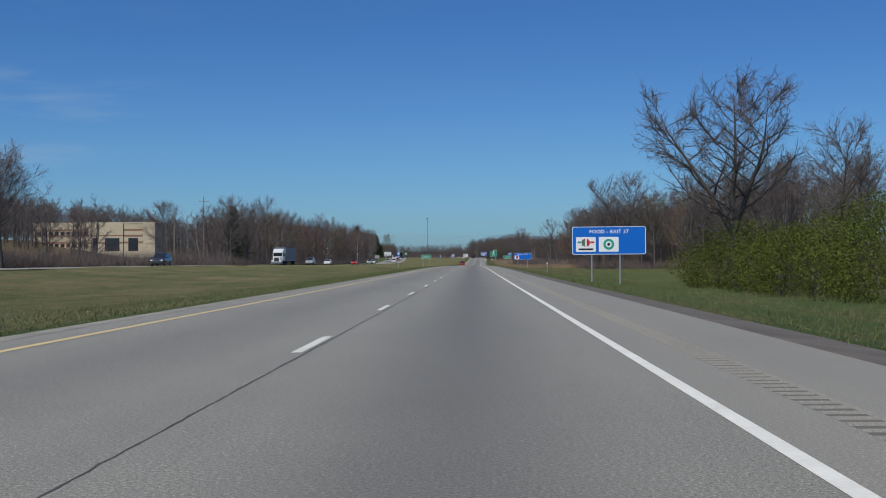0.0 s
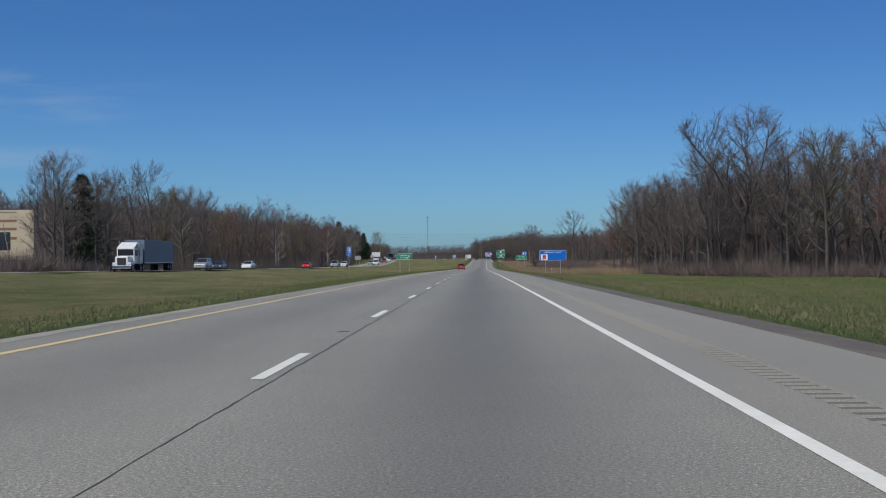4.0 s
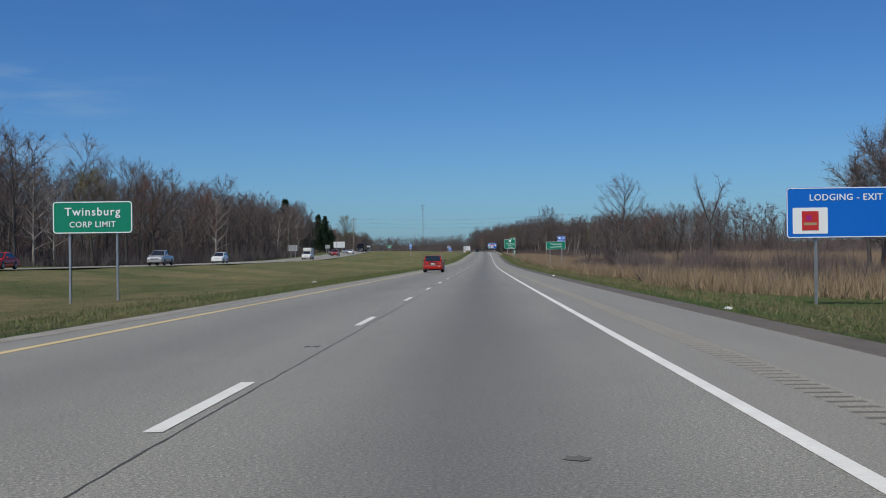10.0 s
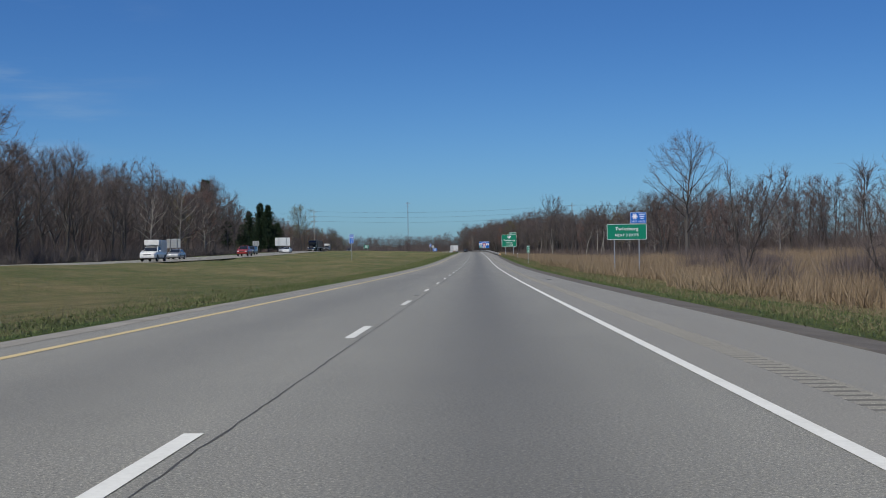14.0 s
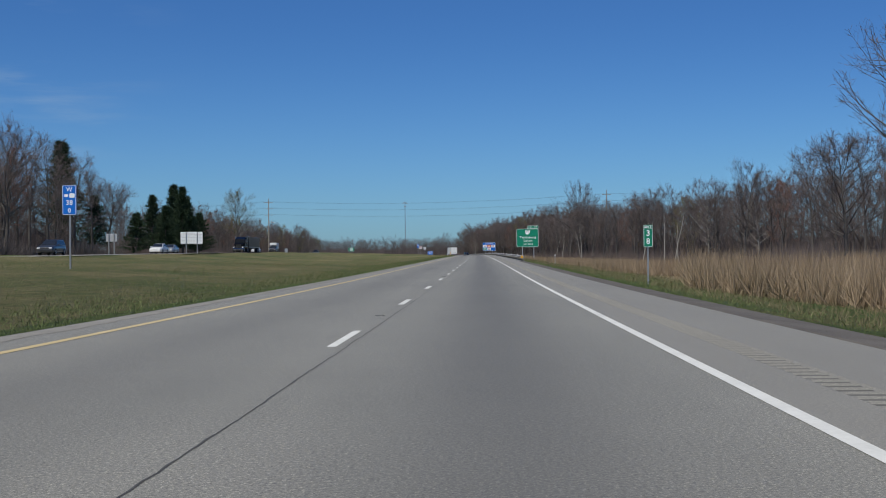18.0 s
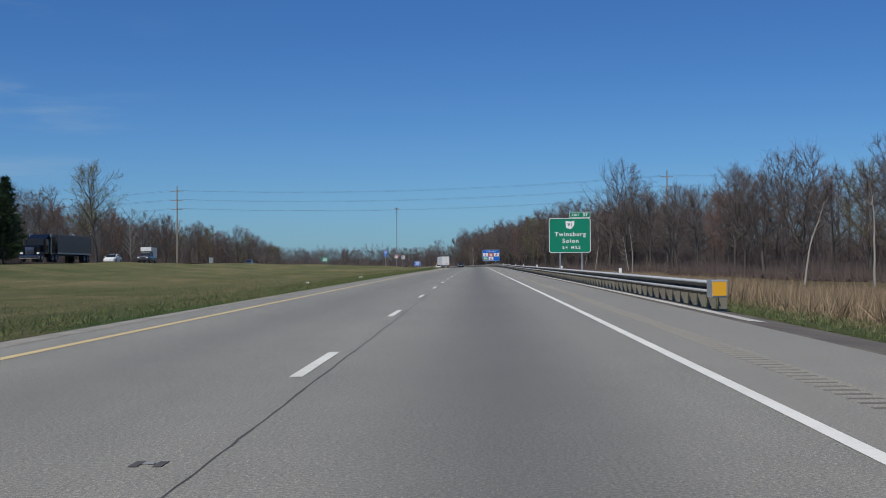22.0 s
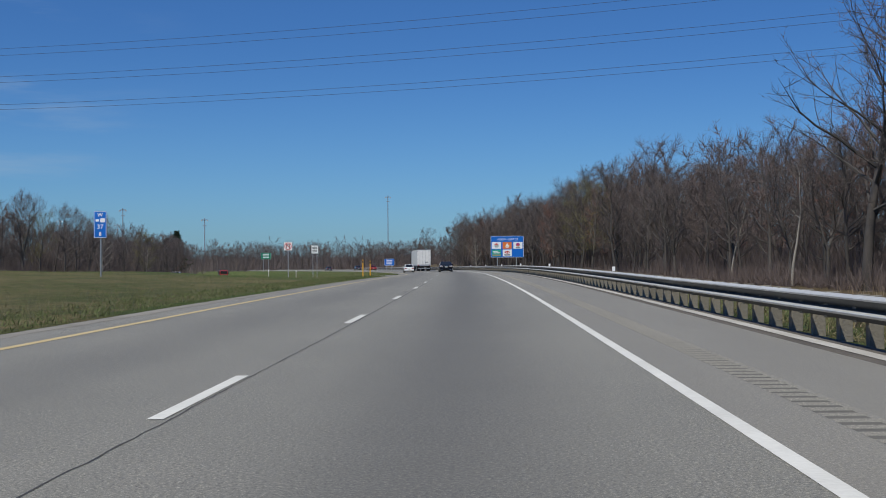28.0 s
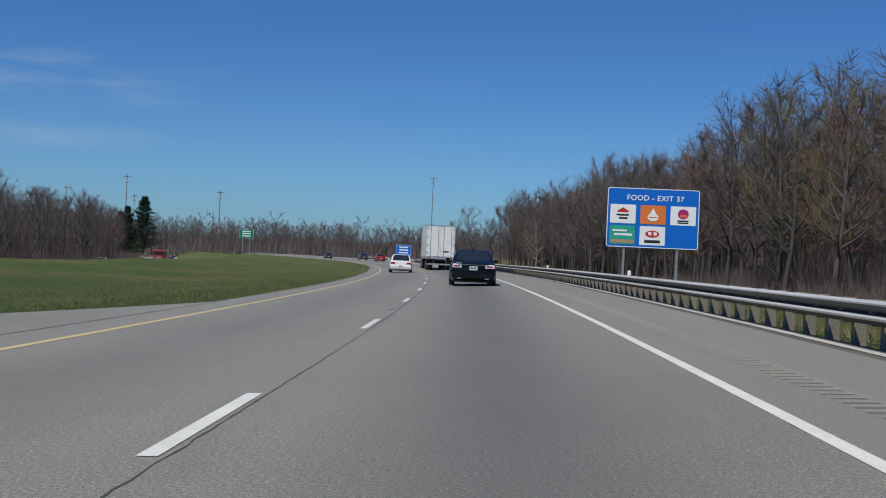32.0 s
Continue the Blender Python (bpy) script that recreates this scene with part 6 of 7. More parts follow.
def wheel(parent, x, y, r, width, side, rim=M_RIM, name="wheel"):
    """Tyre and rim, standing on z = 0."""
    ax = [0.0, 0.12, 0.5, 0.88, 1.0]
    ro = [r * 0.93, r * 0.995, r, r * 0.995, r * 0.93]
    n = 24
    rings = []
    for u, q in [(0.0, r * 0.62)] + list(zip(ax, ro)) + [(1.0, r * 0.62)]:
        rings.append([(side * (u - 1) * width, q * math.cos(2 * math.pi * k / n), q * math.sin(2 * math.pi * k / n)) for k in range(n)])
    tyre = part("tyre", loft(rings, True), M_TYRE, parent, "", pose(x, y, r), True)
    bm = bmesh.new()
    ring = [[bm.verts.new((side * d, q * math.cos(2 * math.pi * k / n), q * math.sin(2 * math.pi * k / n))) for k in range(n)] for d, q in ((0.004, r * 0.64), (0.012, r * 0.6), (-0.025, r * 0.55))]
    for a, b in zip(ring, ring[1:]):
        for i in range(n):
            bm.faces.new((a[i - 1], a[i], b[i], b[i - 1]))
    part("rim", bm, rim, tyre)
    bm = bmesh.new()
    for k in range(5):
        a = 2 * math.pi * k / 5
        v = []
        for rad, hw in ((0.05, 0.05), (r * 0.58, 0.035)):
            for sgn in (-1, 1):
                v.append((rad * math.cos(a) - sgn * hw * math.sin(a), rad * math.sin(a) + sgn * hw * math.cos(a)))
        q = [bm.verts.new((side * 0.003, *v[i])) for i in (0, 1, 3, 2)]
        p = [bm.verts.new((side * -0.02, *v[i])) for i in (0, 1, 3, 2)]
        bm.faces.new(q)
        for i in range(4):
            bm.faces.new((q[i - 1], q[i], p[i], p[i - 1]))
    part("spokes", bm, rim, tyre)
    part("hub", disc_x(r * 0.56, side * -0.03, side * -0.02), M_TYRE, tyre)
    return tyre


def disc_x(r, x0, x1, n=20):
    bm = bmesh.new()
    a = [bm.verts.new((x0, r * math.cos(2 * math.pi * k / n), r * math.sin(2 * math.pi * k / n))) for k in range(n)]
    b = [bm.verts.new((x1, r * math.cos(2 * math.pi * k / n), r * math.sin(2 * math.pi * k / n))) for k in range(n)]
    bm.faces.new(a)
    bm.faces.new(b[::-1])
    for i in range(n):
        bm.faces.new((a[i - 1], a[i], b[i], b[i - 1]))
    bmesh.ops.recalc_face_normals(bm, faces=bm.faces)
    return bm


def car(name, label, at, body, L=4.8, W=1.78, H=1.43, belt=0.9, hood=0.86, deck=0.9, clear=0.22, cabin=(0.1, 0.75), roof=(0.3, 0.56), wheels=(0.95, 3.62), r=0.32, kind="sedan", group="", category="car", pillars=3, tall_lamps=False, bed=False, top_w=0.735):
    """A passenger car with its tail at y = 0 and its nose at y = L; shares of L for the cabin's foot and the roof."""
    ob = thing(name, label, category, group, at=at)
    w = W / 2
    st = []
    for u in np.linspace(0, 1, 15):
        y = u * L
        end = min(u, 1 - u)
        wy = w * (1 - (0.05 if tall_lamps and u < 0.5 else 0.12) * max(0, 1 - end / 0.09) ** 2.2)
        top = np.interp(u, [0, 0.02, cabin[0], cabin[1], 0.96, 1.0], [deck - 0.14, deck - 0.015, belt, belt, hood - 0.13, hood - 0.26]) if not bed else np.interp(u, [0, 0.01, cabin[0], cabin[1], 0.97, 1.0], [deck - 0.02, deck, deck, belt, hood - 0.06, hood - 0.2])
        if tall_lamps and u < 0.1:
            top = belt - 0.01
        bot = clear + 0.12 * max(0, 1 - end / 0.07)
        st.append(shell_ring(y, wy, bot, float(top)))
    b = part("body", loft(st), body, ob, "", None, True)
    mod = b.modifiers.new("bevel", "BEVEL")
    mod.width, mod.segments, mod.limit_method, mod.angle_limit = 0.035, 2, "ANGLE", radians(38)
    # cabin
    wb, wt = w * 0.915, w * top_w
    y0, y1, t0, t1 = cabin[0] * L, cabin[1] * L, roof[0] * L, roof[1] * L
    lo, hi = belt - 0.015, H - 0.05
    ring = lambda yy0, yy1, ww, z: [(-ww, yy0 + 0.12, z), (-ww * 0.8, yy0 + 0.03, z), (0, yy0, z), (ww * 0.8, yy0 + 0.03, z), (ww, yy0 + 0.12, z), (ww, yy1 - 0.12, z), (ww * 0.8, yy1 - 0.03, z), (0, yy1, z), (-ww * 0.8, yy1 - 0.03, z), (-ww, yy1 - 0.12, z)]  # noqa: E731
    rings = [ring(y0, y1, wb, lo), ring(t0, t1, wt, hi), ring(t0 + 0.16, t1 - 0.2, wt * 0.86, H - 0.01)]
    c = part("cabin", loft(rings), body, ob, "", None, True)
    mod = c.modifiers.new("bevel", "BEVEL")
    mod.width, mod.segments, mod.limit_method, mod.angle_limit = 0.03, 2, "ANGLE", radians(30)
    # glass
    A = lambda s_: ((s_ * wb, y0 + 0.12, lo), (s_ * wb, y1 - 0.12, lo), (s_ * wt, t1 - 0.12, hi), (s_ * wt, t0 + 0.12, hi))  # noqa: E731
    right = A(1)
    lft = A(-1)
    n = pillars
    edges = np.linspace(0.035, 0.965, n + 1)
    for k in range(n):
        part("side_window", quad_panel(right, (edges[k] + 0.012, edges[k + 1] - 0.012, 0.1, 0.9), 0.012), M_GLASS, ob)
        part("side_window", quad_panel((lft[1], lft[0], lft[3], lft[2]), (1 - edges[k + 1] + 0.012, 1 - edges[k] - 0.012, 0.1, 0.9), 0.012), M_GLASS, ob)
    rear = ((-wb * 0.8, y0 + 0.03, lo), (wb * 0.8, y0 + 0.03, lo), (wt * 0.8, t0 + 0.03, hi), (-wt * 0.8, t0 + 0.03, hi))
    rw = part("rear_window", quad_panel(rear, (-0.03, 1.03, 0.05, 0.95) if tall_lamps else (-0.02, 1.02, 0.1, 0.93), 0.035), M_GLASS, ob)
    fr = ((wb * 0.8, y1 - 0.03, lo), (-wb * 0.8, y1 - 0.03, lo), (-wt * 0.8, t1 - 0.03, hi), (wt * 0.8, t1 - 0.03, hi))
    part("windscreen", quad_panel(fr, (-0.06, 1.06, 0.08, 0.95), 0.035), M_GLASS, ob)
    # wheels; a flat black disc stands in for each wheel well's shaded hollow
    for y in wheels:
        for s_ in (-1, 1):
            wy = w * 0.995
            arch = disc_x(r * 1.14, 0, s_ * 0.012, 24)
            bmesh.ops.bisect_plane(arch, geom=arch.verts[:] + arch.edges[:] + arch.faces[:], plane_co=(0, 0, -0.1), plane_no=(0, 0, -1), clear_outer=True)
            part("wheel_arch", arch, M_TRIM, ob, "", pose(s_ * (wy - 0.003), y, r))
            wheel(ob, s_ * (wy + 0.014), y, r, 0.22, s_)
    # bumpers, lamps, plate, mirrors
    part("rear_bumper", boxes((-w * 0.93, w * 0.93, -0.1, 0.22, clear + 0.1, clear + 0.4), bevel=0.1), body, ob)
    part("front_bumper", boxes((-w * 0.88, w * 0.88, L - 0.14, L + 0.06, clear + 0.08, clear + 0.36), bevel=0.05), body, ob)
    part("grille", boxes((-w * 0.45, w * 0.45, L - 0.02, L + 0.012, clear + 0.4, hood - 0.28)), M_TRIM if body is not P_BLACK else M_CHROME, ob)
    for s_ in (-1, 1):
        if tall_lamps:
            q = (s_ * w * 0.82, s_ * w * 0.9)
            lamp = part("tail_lamp", boxes((min(q), max(q), -0.035, 0.12, 0.55, belt - 0.02), bevel=0.012), M_TAIL, ob)
            part("lens", boxes((min(q) + 0.004, max(q) - 0.004, -0.042, 0.0, 0.7, 0.78)), M_LENS, lamp)
            up = ((-wb * 1.0 if s_ < 0 else wb * 0.85, y0 + 0.06, belt - 0.04), (-wb * 0.85 if s_ < 0 else wb * 1.0, y0 + 0.06, belt - 0.04), (-wt * 0.87 if s_ < 0 else wt * 1.0, t0 + 0.06, hi), (-wt * 1.0 if s_ < 0 else wt * 0.87, t0 + 0.06, hi))
            part("upper_lamp", quad_panel(up, (0.05, 0.95, 0.0, 0.3), 0.05, 0.04), M_TAIL, lamp)
            part("amber_lamp", quad_panel(up, (0.05, 0.95, 0.31, 0.62), 0.05, 0.04), M_AMBERLAMP, lamp)
            part("top_lamp", quad_panel(up, (0.05, 0.95, 0.63, 0.97), 0.05, 0.04), M_TAIL, lamp)
        else:
            q = (s_ * w * 0.5, s_ * w * 0.9)
            lamp = part("tail_lamp", boxes((min(q), max(q), -0.012, 0.1, deck - 0.3, deck - 0.14), bevel=0.025), M_TAIL if kind != "limousine" else M_CLEAR, ob)
            part("lens", boxes((min(q) + 0.06, max(q) - 0.08, -0.02, 0.0, deck - 0.25, deck - 0.2)), M_TAIL, lamp)
        q = (s_ * w * 0.52, s_ * w * 0.88)
        part("headlamp", boxes((min(q), max(q), L - 0.14, L + 0.005, hood - 0.34, hood - 0.2), bevel=0.03), M_CLEAR, ob)
        m = part("mirror", boxes((s_ * (w + 0.1) - 0.09, s_ * (w + 0.1) + 0.09, y1 - 0.52, y1 - 0.42, belt + 0.0, belt + 0.14), bevel=0.03), M_TRIM if kind == "wagon" else body, ob)
        part("mirror_arm", boxes((s_ * w * 0.97 - 0.06, s_ * w * 0.97 + 0.06, y1 - 0.49, y1 - 0.44, belt - 0.0, belt + 0.05)), M_TRIM, m)
        for k in range(2):
            yy = y0 + 0.9 + k * 1.0
            part("door_handle", boxes((s_ * (w * 0.985) - 0.02, s_ * (w * 0.985) + 0.02, yy, yy + 0.16, belt - 0.17, belt - 0.13)), body, ob)
        part("side_moulding", boxes((s_ * w - 0.014, s_ * w + 0.014, wheels[0] + 0.42, wheels[1] - 0.42, 0.47, 0.53)), M_TRIM, ob)
    pz = 0.72 if kind in ("wagon", "limousine") else clear + 0.32
    pl = part("number_plate", boxes((-0.16, 0.16, -0.06 if kind in ("wagon", "limousine") else -0.115, -0.03, pz - 0.075, pz + 0.075)), M_PLATE, ob)
    part("plate_bar", boxes((-0.12, -0.02, -0.064 if kind in ("wagon", "limousine") else -0.12, -0.05, pz - 0.035, pz + 0.04), (0.01, 0.12, -0.064 if kind in ("wagon", "limousine") else -0.12, -0.05, pz - 0.035, pz + 0.04)), M_PLATEINK, pl)
    part("underbody", boxes((-w * 0.82, w * 0.82, 0.25, L - 0.3, clear - 0.03, clear + 0.12)), M_TRIM, ob)
    return ob


# the red estate car in the left lane
wag = car("station_wagon", "boxy red station wagon driving in the passing lane", standing(418.2, -4.18), P_RED, 4.82, 1.72, 1.47, 0.94, 0.88, 0.95, 0.2, (0.008, 0.77), (0.052, 0.56), (1.0, 3.66), 0.315, "wagon", pillars=3, tall_lamps=True, top_w=0.79)
part("bumper_strip", boxes((-0.79, 0.79, -0.1, -0.02, 0.545, 0.595), (-0.845, -0.785, -0.05, 0.5, 0.545, 0.595), (0.785, 0.845, -0.05, 0.5, 0.545, 0.595), bevel=0.022), M_GREYTRIM, wag, "grey rubbing strip")
part("lower_bumper", boxes((-0.83, 0.83, -0.085, 0.3, 0.32, 0.548), bevel=0.09), P_RED, wag)
part("valance", boxes((-0.74, 0.74, -0.03, 0.2, 0.25, 0.37), bevel=0.02), M_TRIM, wag)
# darker red slab paints the shade of a recess; nothing is sunk
part("tailgate_recess", boxes((-0.42, 0.42, -0.028, 0.0, 0.62, 0.83)), P_DARKRED, wag)
part("tailgate_handle", boxes((-0.4, 0.4, -0.045, -0.01, 0.83, 0.875), bevel=0.01), M_TRIM, wag, "black tailgate handle strip")
part("roof_spoiler", boxes((-0.6, 0.6, 0.24, 0.42, 1.405, 1.45), bevel=0.015), M_TRIM, wag, "dark trim along the roof's rear edge")
part("wiper", boxes((-0.42, 0.1, -0.02, 0.01, 0.965, 0.985), (0.08, 0.16, -0.03, 0.02, 0.95, 1.01)), M_TRIM, wag)
part("badge", boxes((-0.7, -0.55, -0.03, 0.0, 0.74, 0.78)), M_TRIM, wag)
part("badge", boxes((0.54, 0.7, -0.03, 0.0, 0.74, 0.79)), M_CHROME, wag)
part("sticker", boxes((0.49, 0.59, -0.106, -0.09, 0.46, 0.51)), M_WHITE, wag, "small white sticker")
for s_ in (-1, 1):
    part("roof_rail", boxes((s_ * 0.6 - 0.02, s_ * 0.6 + 0.02, 0.6, 2.5, 1.42, 1.47), bevel=0.01), M_TRIM, wag)
part("exhaust", boxes((-0.5, -0.42, -0.05, 0.3, 0.24, 0.3), bevel=0.01), M_RIM, wag)

# the black limousine ahead
lim = car("sedan", "glossy black luxury sedan in the driving lane", standing(1045.0, 0.15), P_BLACK, 5.2, 1.87, 1.47, 0.95, 0.92, 1.02, 0.18, (0.1, 0.76), (0.3, 0.58), (1.05, 4.18), 0.345, "limousine", pillars=3)
part("boot_trim", boxes((-0.62, 0.62, -0.03, 0.0, 0.845, 0.865)), M_CHROME, lim, "bright chrome strip")
for s_ in (-1, 1):
    part("exhaust", boxes((s_ * 0.55 - 0.09, s_ * 0.55 + 0.09, -0.12, 0.05, 0.28, 0.34), bevel=0.02), M_CHROME, lim, "oval chrome exhaust")
part("antenna", boxes((-0.03, 0.03, 1.7, 1.85, 1.46, 1.54), bevel=0.01), P_BLACK, lim)
part("badge", boxes((-0.7, -0.46, -0.02, 0.0, 0.92, 0.95)), M_CHROME, lim)

car("sedan", "white compact sedan with dark windows in the passing lane", standing(1093, -3.66), P_WHITE, 4.6, 1.8, 1.46, 0.93, 0.9, 0.98, 0.2, (0.1, 0.76), (0.28, 0.56), (0.95, 3.6), 0.33, "sedan")


def box_truck_wheels(ob, ys, w, r=0.5, double=True):
    for y in ys:
        for s_ in (-1, 1):
            wheel(ob, s_ * w, y, r, 0.3, s_)
            if double:
                wheel(ob, s_ * (w - 0.34), y, r, 0.28, s_)


def tractor(ob, y0, color, grille, high=3.6, sleeper=2.2):
    """A conventional tractor whose back is at y0; it faces +y."""
    part("cab", boxes((-1.15, 1.15, y0 + sleeper, y0 + sleeper + 1.7, 1.0, high - 0.5), bevel=0.12), color, ob)
    part("sleeper", boxes((-1.2, 1.2, y0 + 0.2, y0 + sleeper, 1.0, high), bevel=0.12), color, ob)
    part("bonnet", boxes((-0.85, 0.85, y0 + sleeper + 1.6, y0 + sleeper + 3.5, 0.7, 1.95), bevel=0.14), color, ob)
    part("roof_fairing", quad_panel(((1.1, y0 + sleeper + 1.5, high - 0.55), (-1.1, y0 + sleeper + 1.5, high - 0.55), (-1.05, y0 + sleeper - 0.1, high + 0.1), (1.05, y0 + sleeper - 0.1, high + 0.1)), (0, 1, 0, 1), 0.05, 0.1), color, ob)
    part("windscreen", boxes((-1.0, 1.0, y0 + sleeper + 1.66, y0 + sleeper + 1.72, 2.05, 2.85)), M_GLASS, ob)
    for s_ in (-1, 1):
        part("side_window", boxes((s_ * 1.15 - 0.012, s_ * 1.15 + 0.012, y0 + sleeper + 0.5, y0 + sleeper + 1.4, 2.0, 2.75)), M_GLASS, ob)
        part("fender", boxes((s_ * 1.0 - 0.2, s_ * 1.0 + 0.2, y0 + sleeper + 2.0, y0 + sleeper + 3.45, 0.75, 1.2), bevel=0.1), color, ob)
        part("headlamp", boxes((s_ * 0.98 - 0.16, s_ * 0.98 + 0.16, y0 + sleeper + 3.4, y0 + sleeper + 3.5, 0.95, 1.15)), M_CLEAR, ob)
        part("mirror", boxes((s_ * 1.42 - 0.1, s_ * 1.42 + 0.1, y0 + sleeper + 1.5, y0 + sleeper + 1.62, 2.0, 2.7), bevel=0.02), M_TRIM, ob)
        part("stack_pipe", boxes((s_ * 1.28 - 0.07, s_ * 1.28 + 0.07, y0 + sleeper - 0.1, y0 + sleeper + 0.05, 0.9, high + 0.3), bevel=0.02), M_CHROME, ob)
    part("grille", boxes((-0.55, 0.55, y0 + sleeper + 3.48, y0 + sleeper + 3.53, 0.85, 1.75)), grille, ob)
    part("bumper", boxes((-1.2, 1.2, y0 + sleeper + 3.4, y0 + sleeper + 3.65, 0.4, 0.75), bevel=0.06), M_CHROME, ob)
    part("chassis", boxes((-0.45, 0.45, y0 - 1.5, y0 + sleeper + 3.0, 0.6, 0.95)), M_TRIM, ob)
    box_truck_wheels(ob, (y0 + 0.1, y0 + 1.4), 1.24)
    box_truck_wheels(ob, (y0 + sleeper + 2.7,), 1.2, 0.5, False)


def trailer(ob, y0, L, color, high=4.1, floor=1.15):
    part("trailer_box", boxes((-1.3, 1.3, y0, y0 + L, floor, high), bevel=0.02), color, ob)
    for s_ in (-1, 1):
        d = part("rear_door", boxes((min(s_ * 0.02, s_ * 1.24), max(s_ * 0.02, s_ * 1.24), y0 - 0.03, y0 - 0.004, floor + 0.12, high - 0.1)), color, ob)
        for x in (0.25, 0.95):
            part("lock_rod", boxes((s_ * x - 0.02, s_ * x + 0.02, y0 - 0.07, y0 - 0.03, floor + 0.05, high - 0.1)), M_STEEL, d)
        for k in range(4):
            part("hinge", boxes((s_ * 1.22 - 0.07, s_ * 1.22 + 0.07, y0 - 0.06, y0 - 0.028, floor + 0.35 + k * 0.75, floor + 0.47 + k * 0.75)), M_STEEL, d)
        part("side_rail", boxes((s_ * 1.3 - 0.03, s_ * 1.3 + 0.03, y0, y0 + L, floor - 0.12, floor + 0.06)), M_STEEL, ob)
        part("mudflap", boxes((s_ * 1.0 - 0.28, s_ * 1.0 + 0.28, y0 + 0.6, y0 + 0.62, 0.2, 0.95)), M_TYRE, ob)
        part("tail_lamp", boxes((s_ * 1.05 - 0.14, s_ * 1.05 + 0.14, y0 - 0.02, y0 + 0.02, floor - 0.12, floor - 0.02)), M_TAIL, ob)
        part("bumper_leg", boxes((s_ * 0.6 - 0.05, s_ * 0.6 + 0.05, y0 + 0.02, y0 + 0.12, 0.5, floor)), M_TRIM, ob)
    part("underride_bar", boxes((-1.15, 1.15, y0, y0 + 0.1, 0.48, 0.6)), M_STEEL, ob)
    part("rear_sill", boxes((-1.3, 1.3, y0 - 0.02, y0 + 0.05, floor - 0.15, floor + 0.1)), M_STEEL, ob)
    part("top_frame", boxes((-1.3, 1.3, y0 - 0.02, y0 + 0.04, high - 0.1, high + 0.01)), M_STEEL, ob)
    part("label_plate", boxes((0.2, 0.75, y0 - 0.045, y0 - 0.03, floor + 0.5, floor + 0.62)), M_TRIM, ob, "small dark label")
    part("trailer_frame", boxes((-0.5, 0.5, y0 + 0.3, y0 + L - 0.5, 0.85, floor)), M_TRIM, ob)
    box_truck_wheels(ob, (y0 + 1.3, y0 + 2.6), 1.27)


semi = thing("semi_truck", "white box-trailer semi truck in the driving lane", "truck", at=standing(1109, 0.0))
trailer(semi, 0.0, 16.1, P_TRAILER)
tractor(semi, 16.4, P_WHITE, M_CHROME)


# traffic on the other carriageway, facing the camera
def oncoming(s, lane):
    return standing(s, float(opposite(s)) + lane, 180)


t = thing("semi_truck", "oncoming white-cab semi with a blue-grey trailer", "truck", at=oncoming(300, -1.9))
trailer(t, 0.0, 15.0, P_BLUEGREY)
tractor(t, 15.2, P_WHITE, M_TRIM)
t = thing("semi_truck", "oncoming black semi with a bright grille and dark tanker body", "truck", at=oncoming(849, 1.9))
trailer(t, 0.0, 13.0, P_DARK, 3.4)
tractor(t, 13.2, P_BLACK, M_CHROME, 3.2)
t = thing("semi_truck", "oncoming red truck with a chrome grille", "truck", at=oncoming(1262, 1.9))
trailer(t, 0.0, 9.0, P_DARK, 3.0)
tractor(t, 9.2, P_DARKRED, M_CHROME, 3.0)
SUV = dict(L=4.75, W=1.9, H=1.75, belt=1.1, hood=1.05, deck=1.1, clear=0.28, cabin=(0.02, 0.74), roof=(0.06, 0.55), wheels=(0.95, 3.75), r=0.37, kind="suv")
SEDAN = dict(L=4.7, W=1.82, H=1.46, belt=0.93, hood=0.9, deck=0.98, clear=0.2, cabin=(0.1, 0.76), roof=(0.28, 0.56), wheels=(0.95, 3.7), r=0.33)
PICK = dict(L=5.7, W=1.98, H=1.88, belt=1.18, hood=1.14, deck=1.18, clear=0.36, cabin=(0.4, 0.76), roof=(0.43, 0.62), wheels=(1.1, 4.6), r=0.4, kind="pickup", pillars=2)
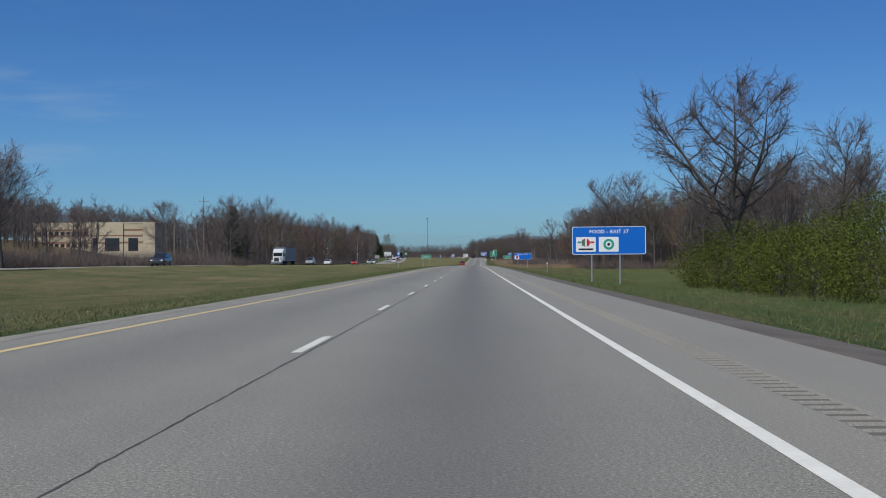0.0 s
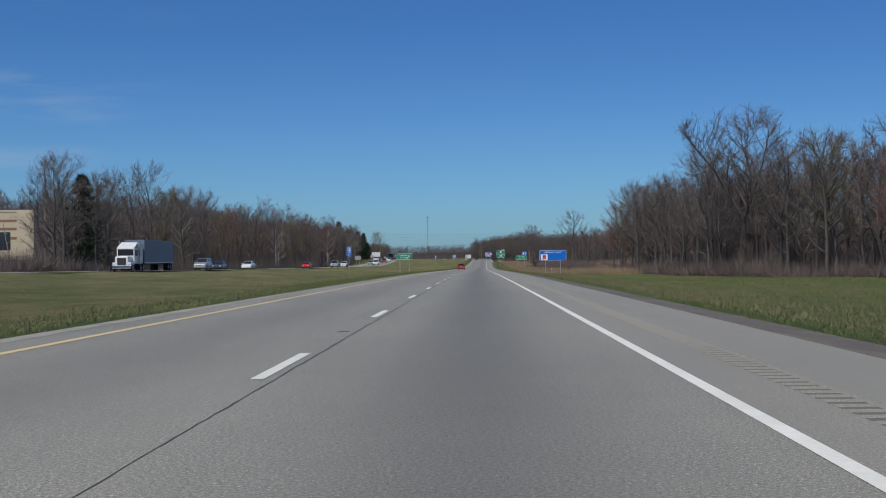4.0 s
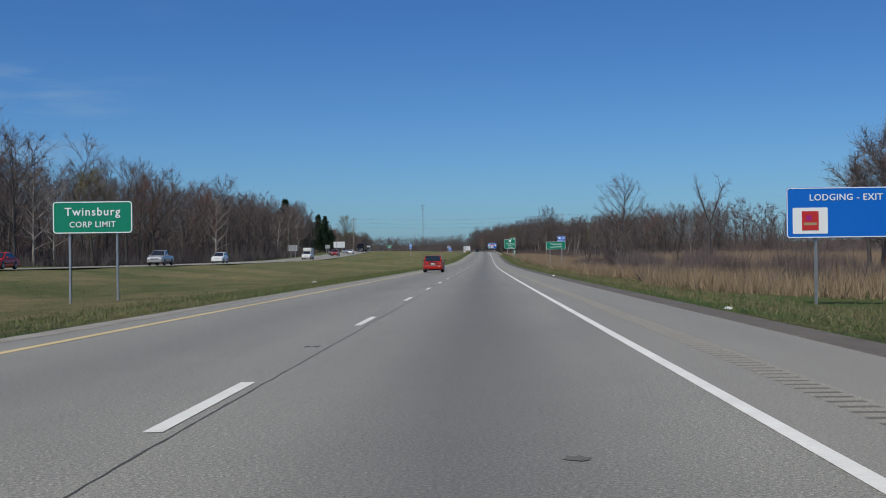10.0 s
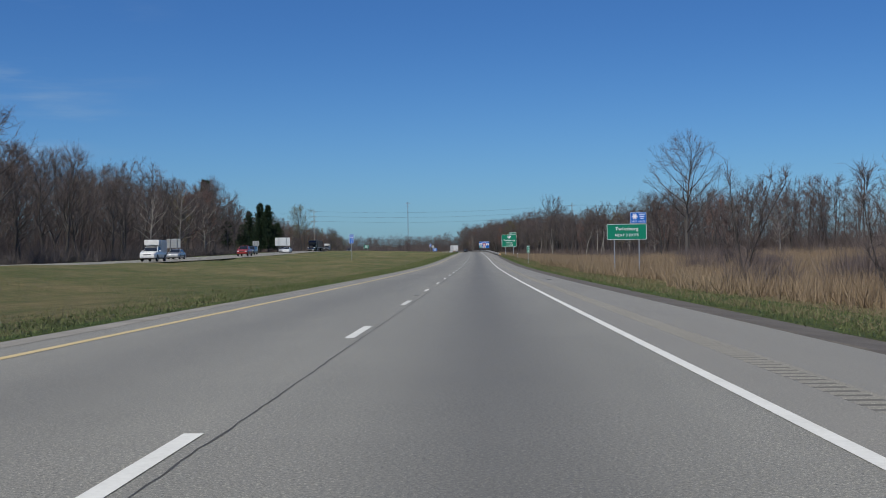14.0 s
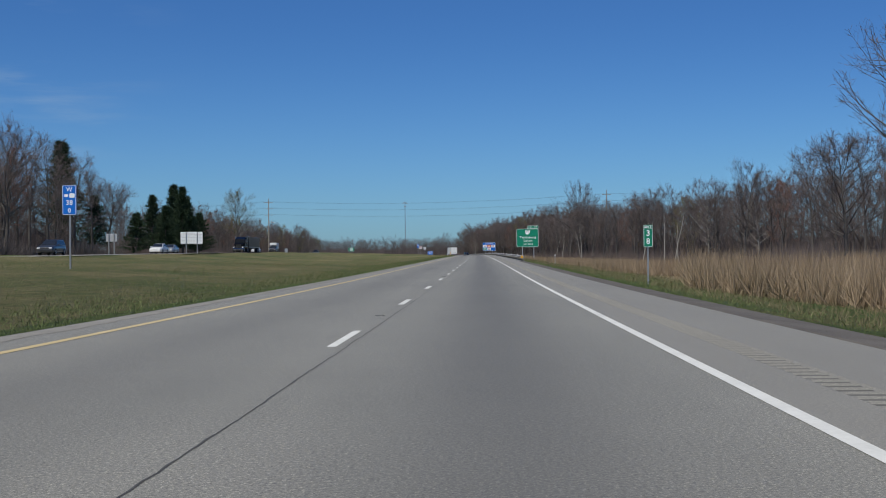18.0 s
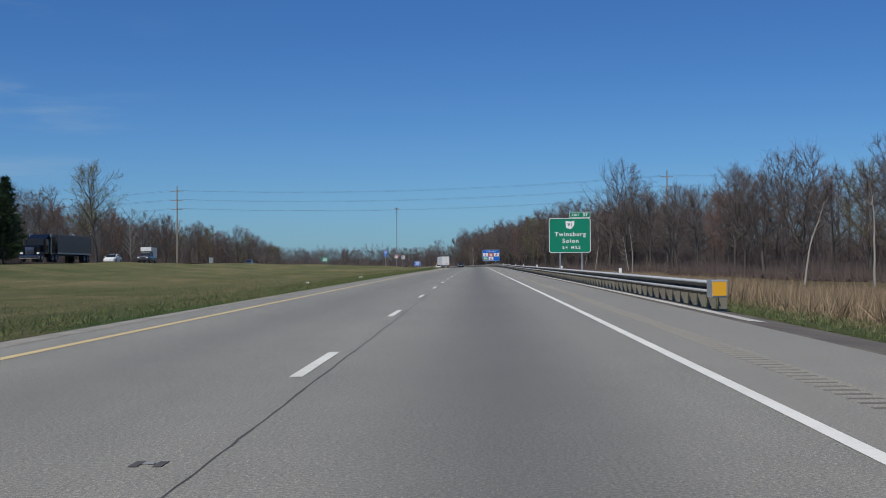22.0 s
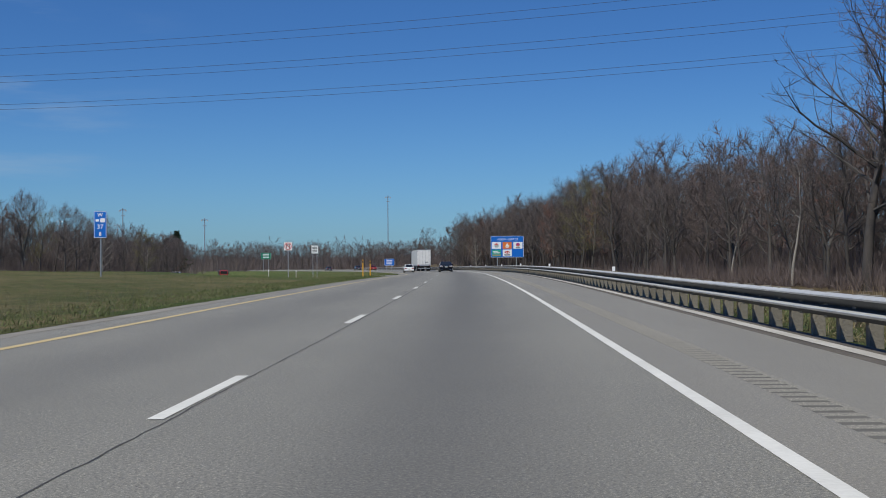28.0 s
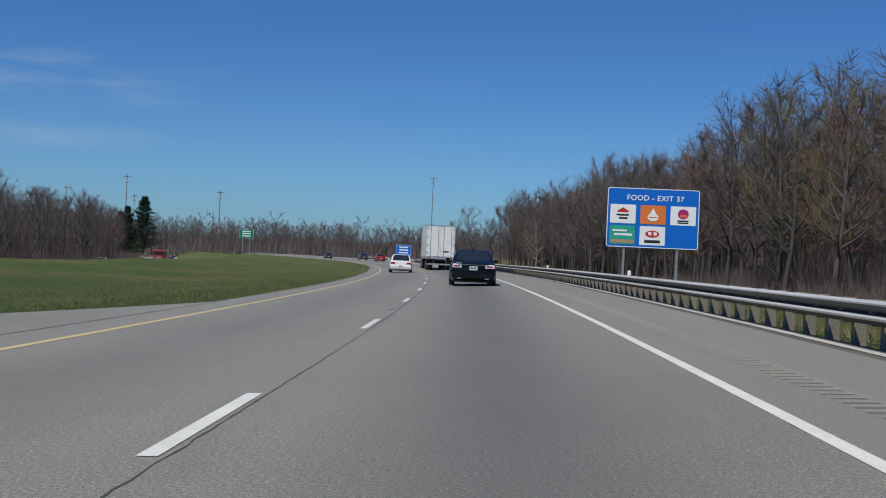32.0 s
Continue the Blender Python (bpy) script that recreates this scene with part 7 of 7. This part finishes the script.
for n, (s, lane, kind, col, lab, cat) in enumerate((
        (165, 1.9, SUV, P_DARK, "oncoming dark SUV", "car"), (310, 1.9, SUV, P_SILVER, "oncoming silver SUV", "car"), (338, -1.8, SEDAN, P_DARK, "oncoming dark sedan", "car"),
        (345, 1.9, SEDAN, P_WHITE, "oncoming white sedan", "car"), (416, 1.8, SEDAN, P_RED, "oncoming bright red sedan", "car"), (465, 1.9, PICK, P_SILVER, "oncoming silver pickup truck", "pickup truck"),
        (512, -1.8, SUV, P_WHITE, "oncoming white SUV", "car"), (588, 1.9, PICK, P_WHITE, "oncoming white pickup with a camper", "pickup truck"), (620, -1.9, SEDAN, P_SILVER, "oncoming silver sedan", "car"),
        (664, 1.9, PICK, P_DARKRED, "oncoming dark red pickup truck", "pickup truck"), (700, -1.9, SUV, P_DARK, "oncoming dark SUV", "car"), (742, 1.8, SEDAN, P_WHITE, "oncoming white sedan", "car"),
        (770, -1.8, SEDAN, P_SILVER, "oncoming silver sedan", "car"), (884, -1.8, SEDAN, P_WHITE, "oncoming white sedan", "car"), (893, 1.9, PICK, P_DARK, "oncoming dark pickup with a white box", "pickup truck"),
        (1000, 1.8, SUV, P_DARK, "oncoming dark SUV", "car"), (1130, 1.9, SUV, P_WHITE, "oncoming white SUV", "car"), (1205, -1.8, SEDAN, P_WHITE, "oncoming white sedan", "car"), (1300, 1.8, SEDAN, P_DARK, "oncoming dark sedan", "car"),
        (1306, -1.8, SUV, P_WHITE, "oncoming white SUV", "car"), (1360, 1.8, SEDAN, P_WHITE, "oncoming white sedan", "car"))):
    ob = car("pickup_truck" if kind is PICK else ("suv" if kind is SUV else "sedan"), lab + " beyond the grass median", oncoming(s, lane), col, group="oncoming traffic", category=cat, bed=kind is PICK, **kind)
    if kind is PICK and col in (P_WHITE, P_DARK):
        part("camper_box", boxes((-0.95, 0.95, 0.05, 2.5, 1.0, 2.55), (-0.9, 0.9, 2.4, 3.6, 1.95, 2.6), bevel=0.05), P_WHITE, ob, "white camper box")
for s, lane, col, lab in ((1230, 0, P_DARKRED, "far red sedan round the bend"), (1262, 0, P_DARK, "far dark sedan round the bend"), (1300, -3.66, P_DARK, "far dark sedan round the bend")):
    car("sedan", lab, standing(s, lane), col, **SEDAN)
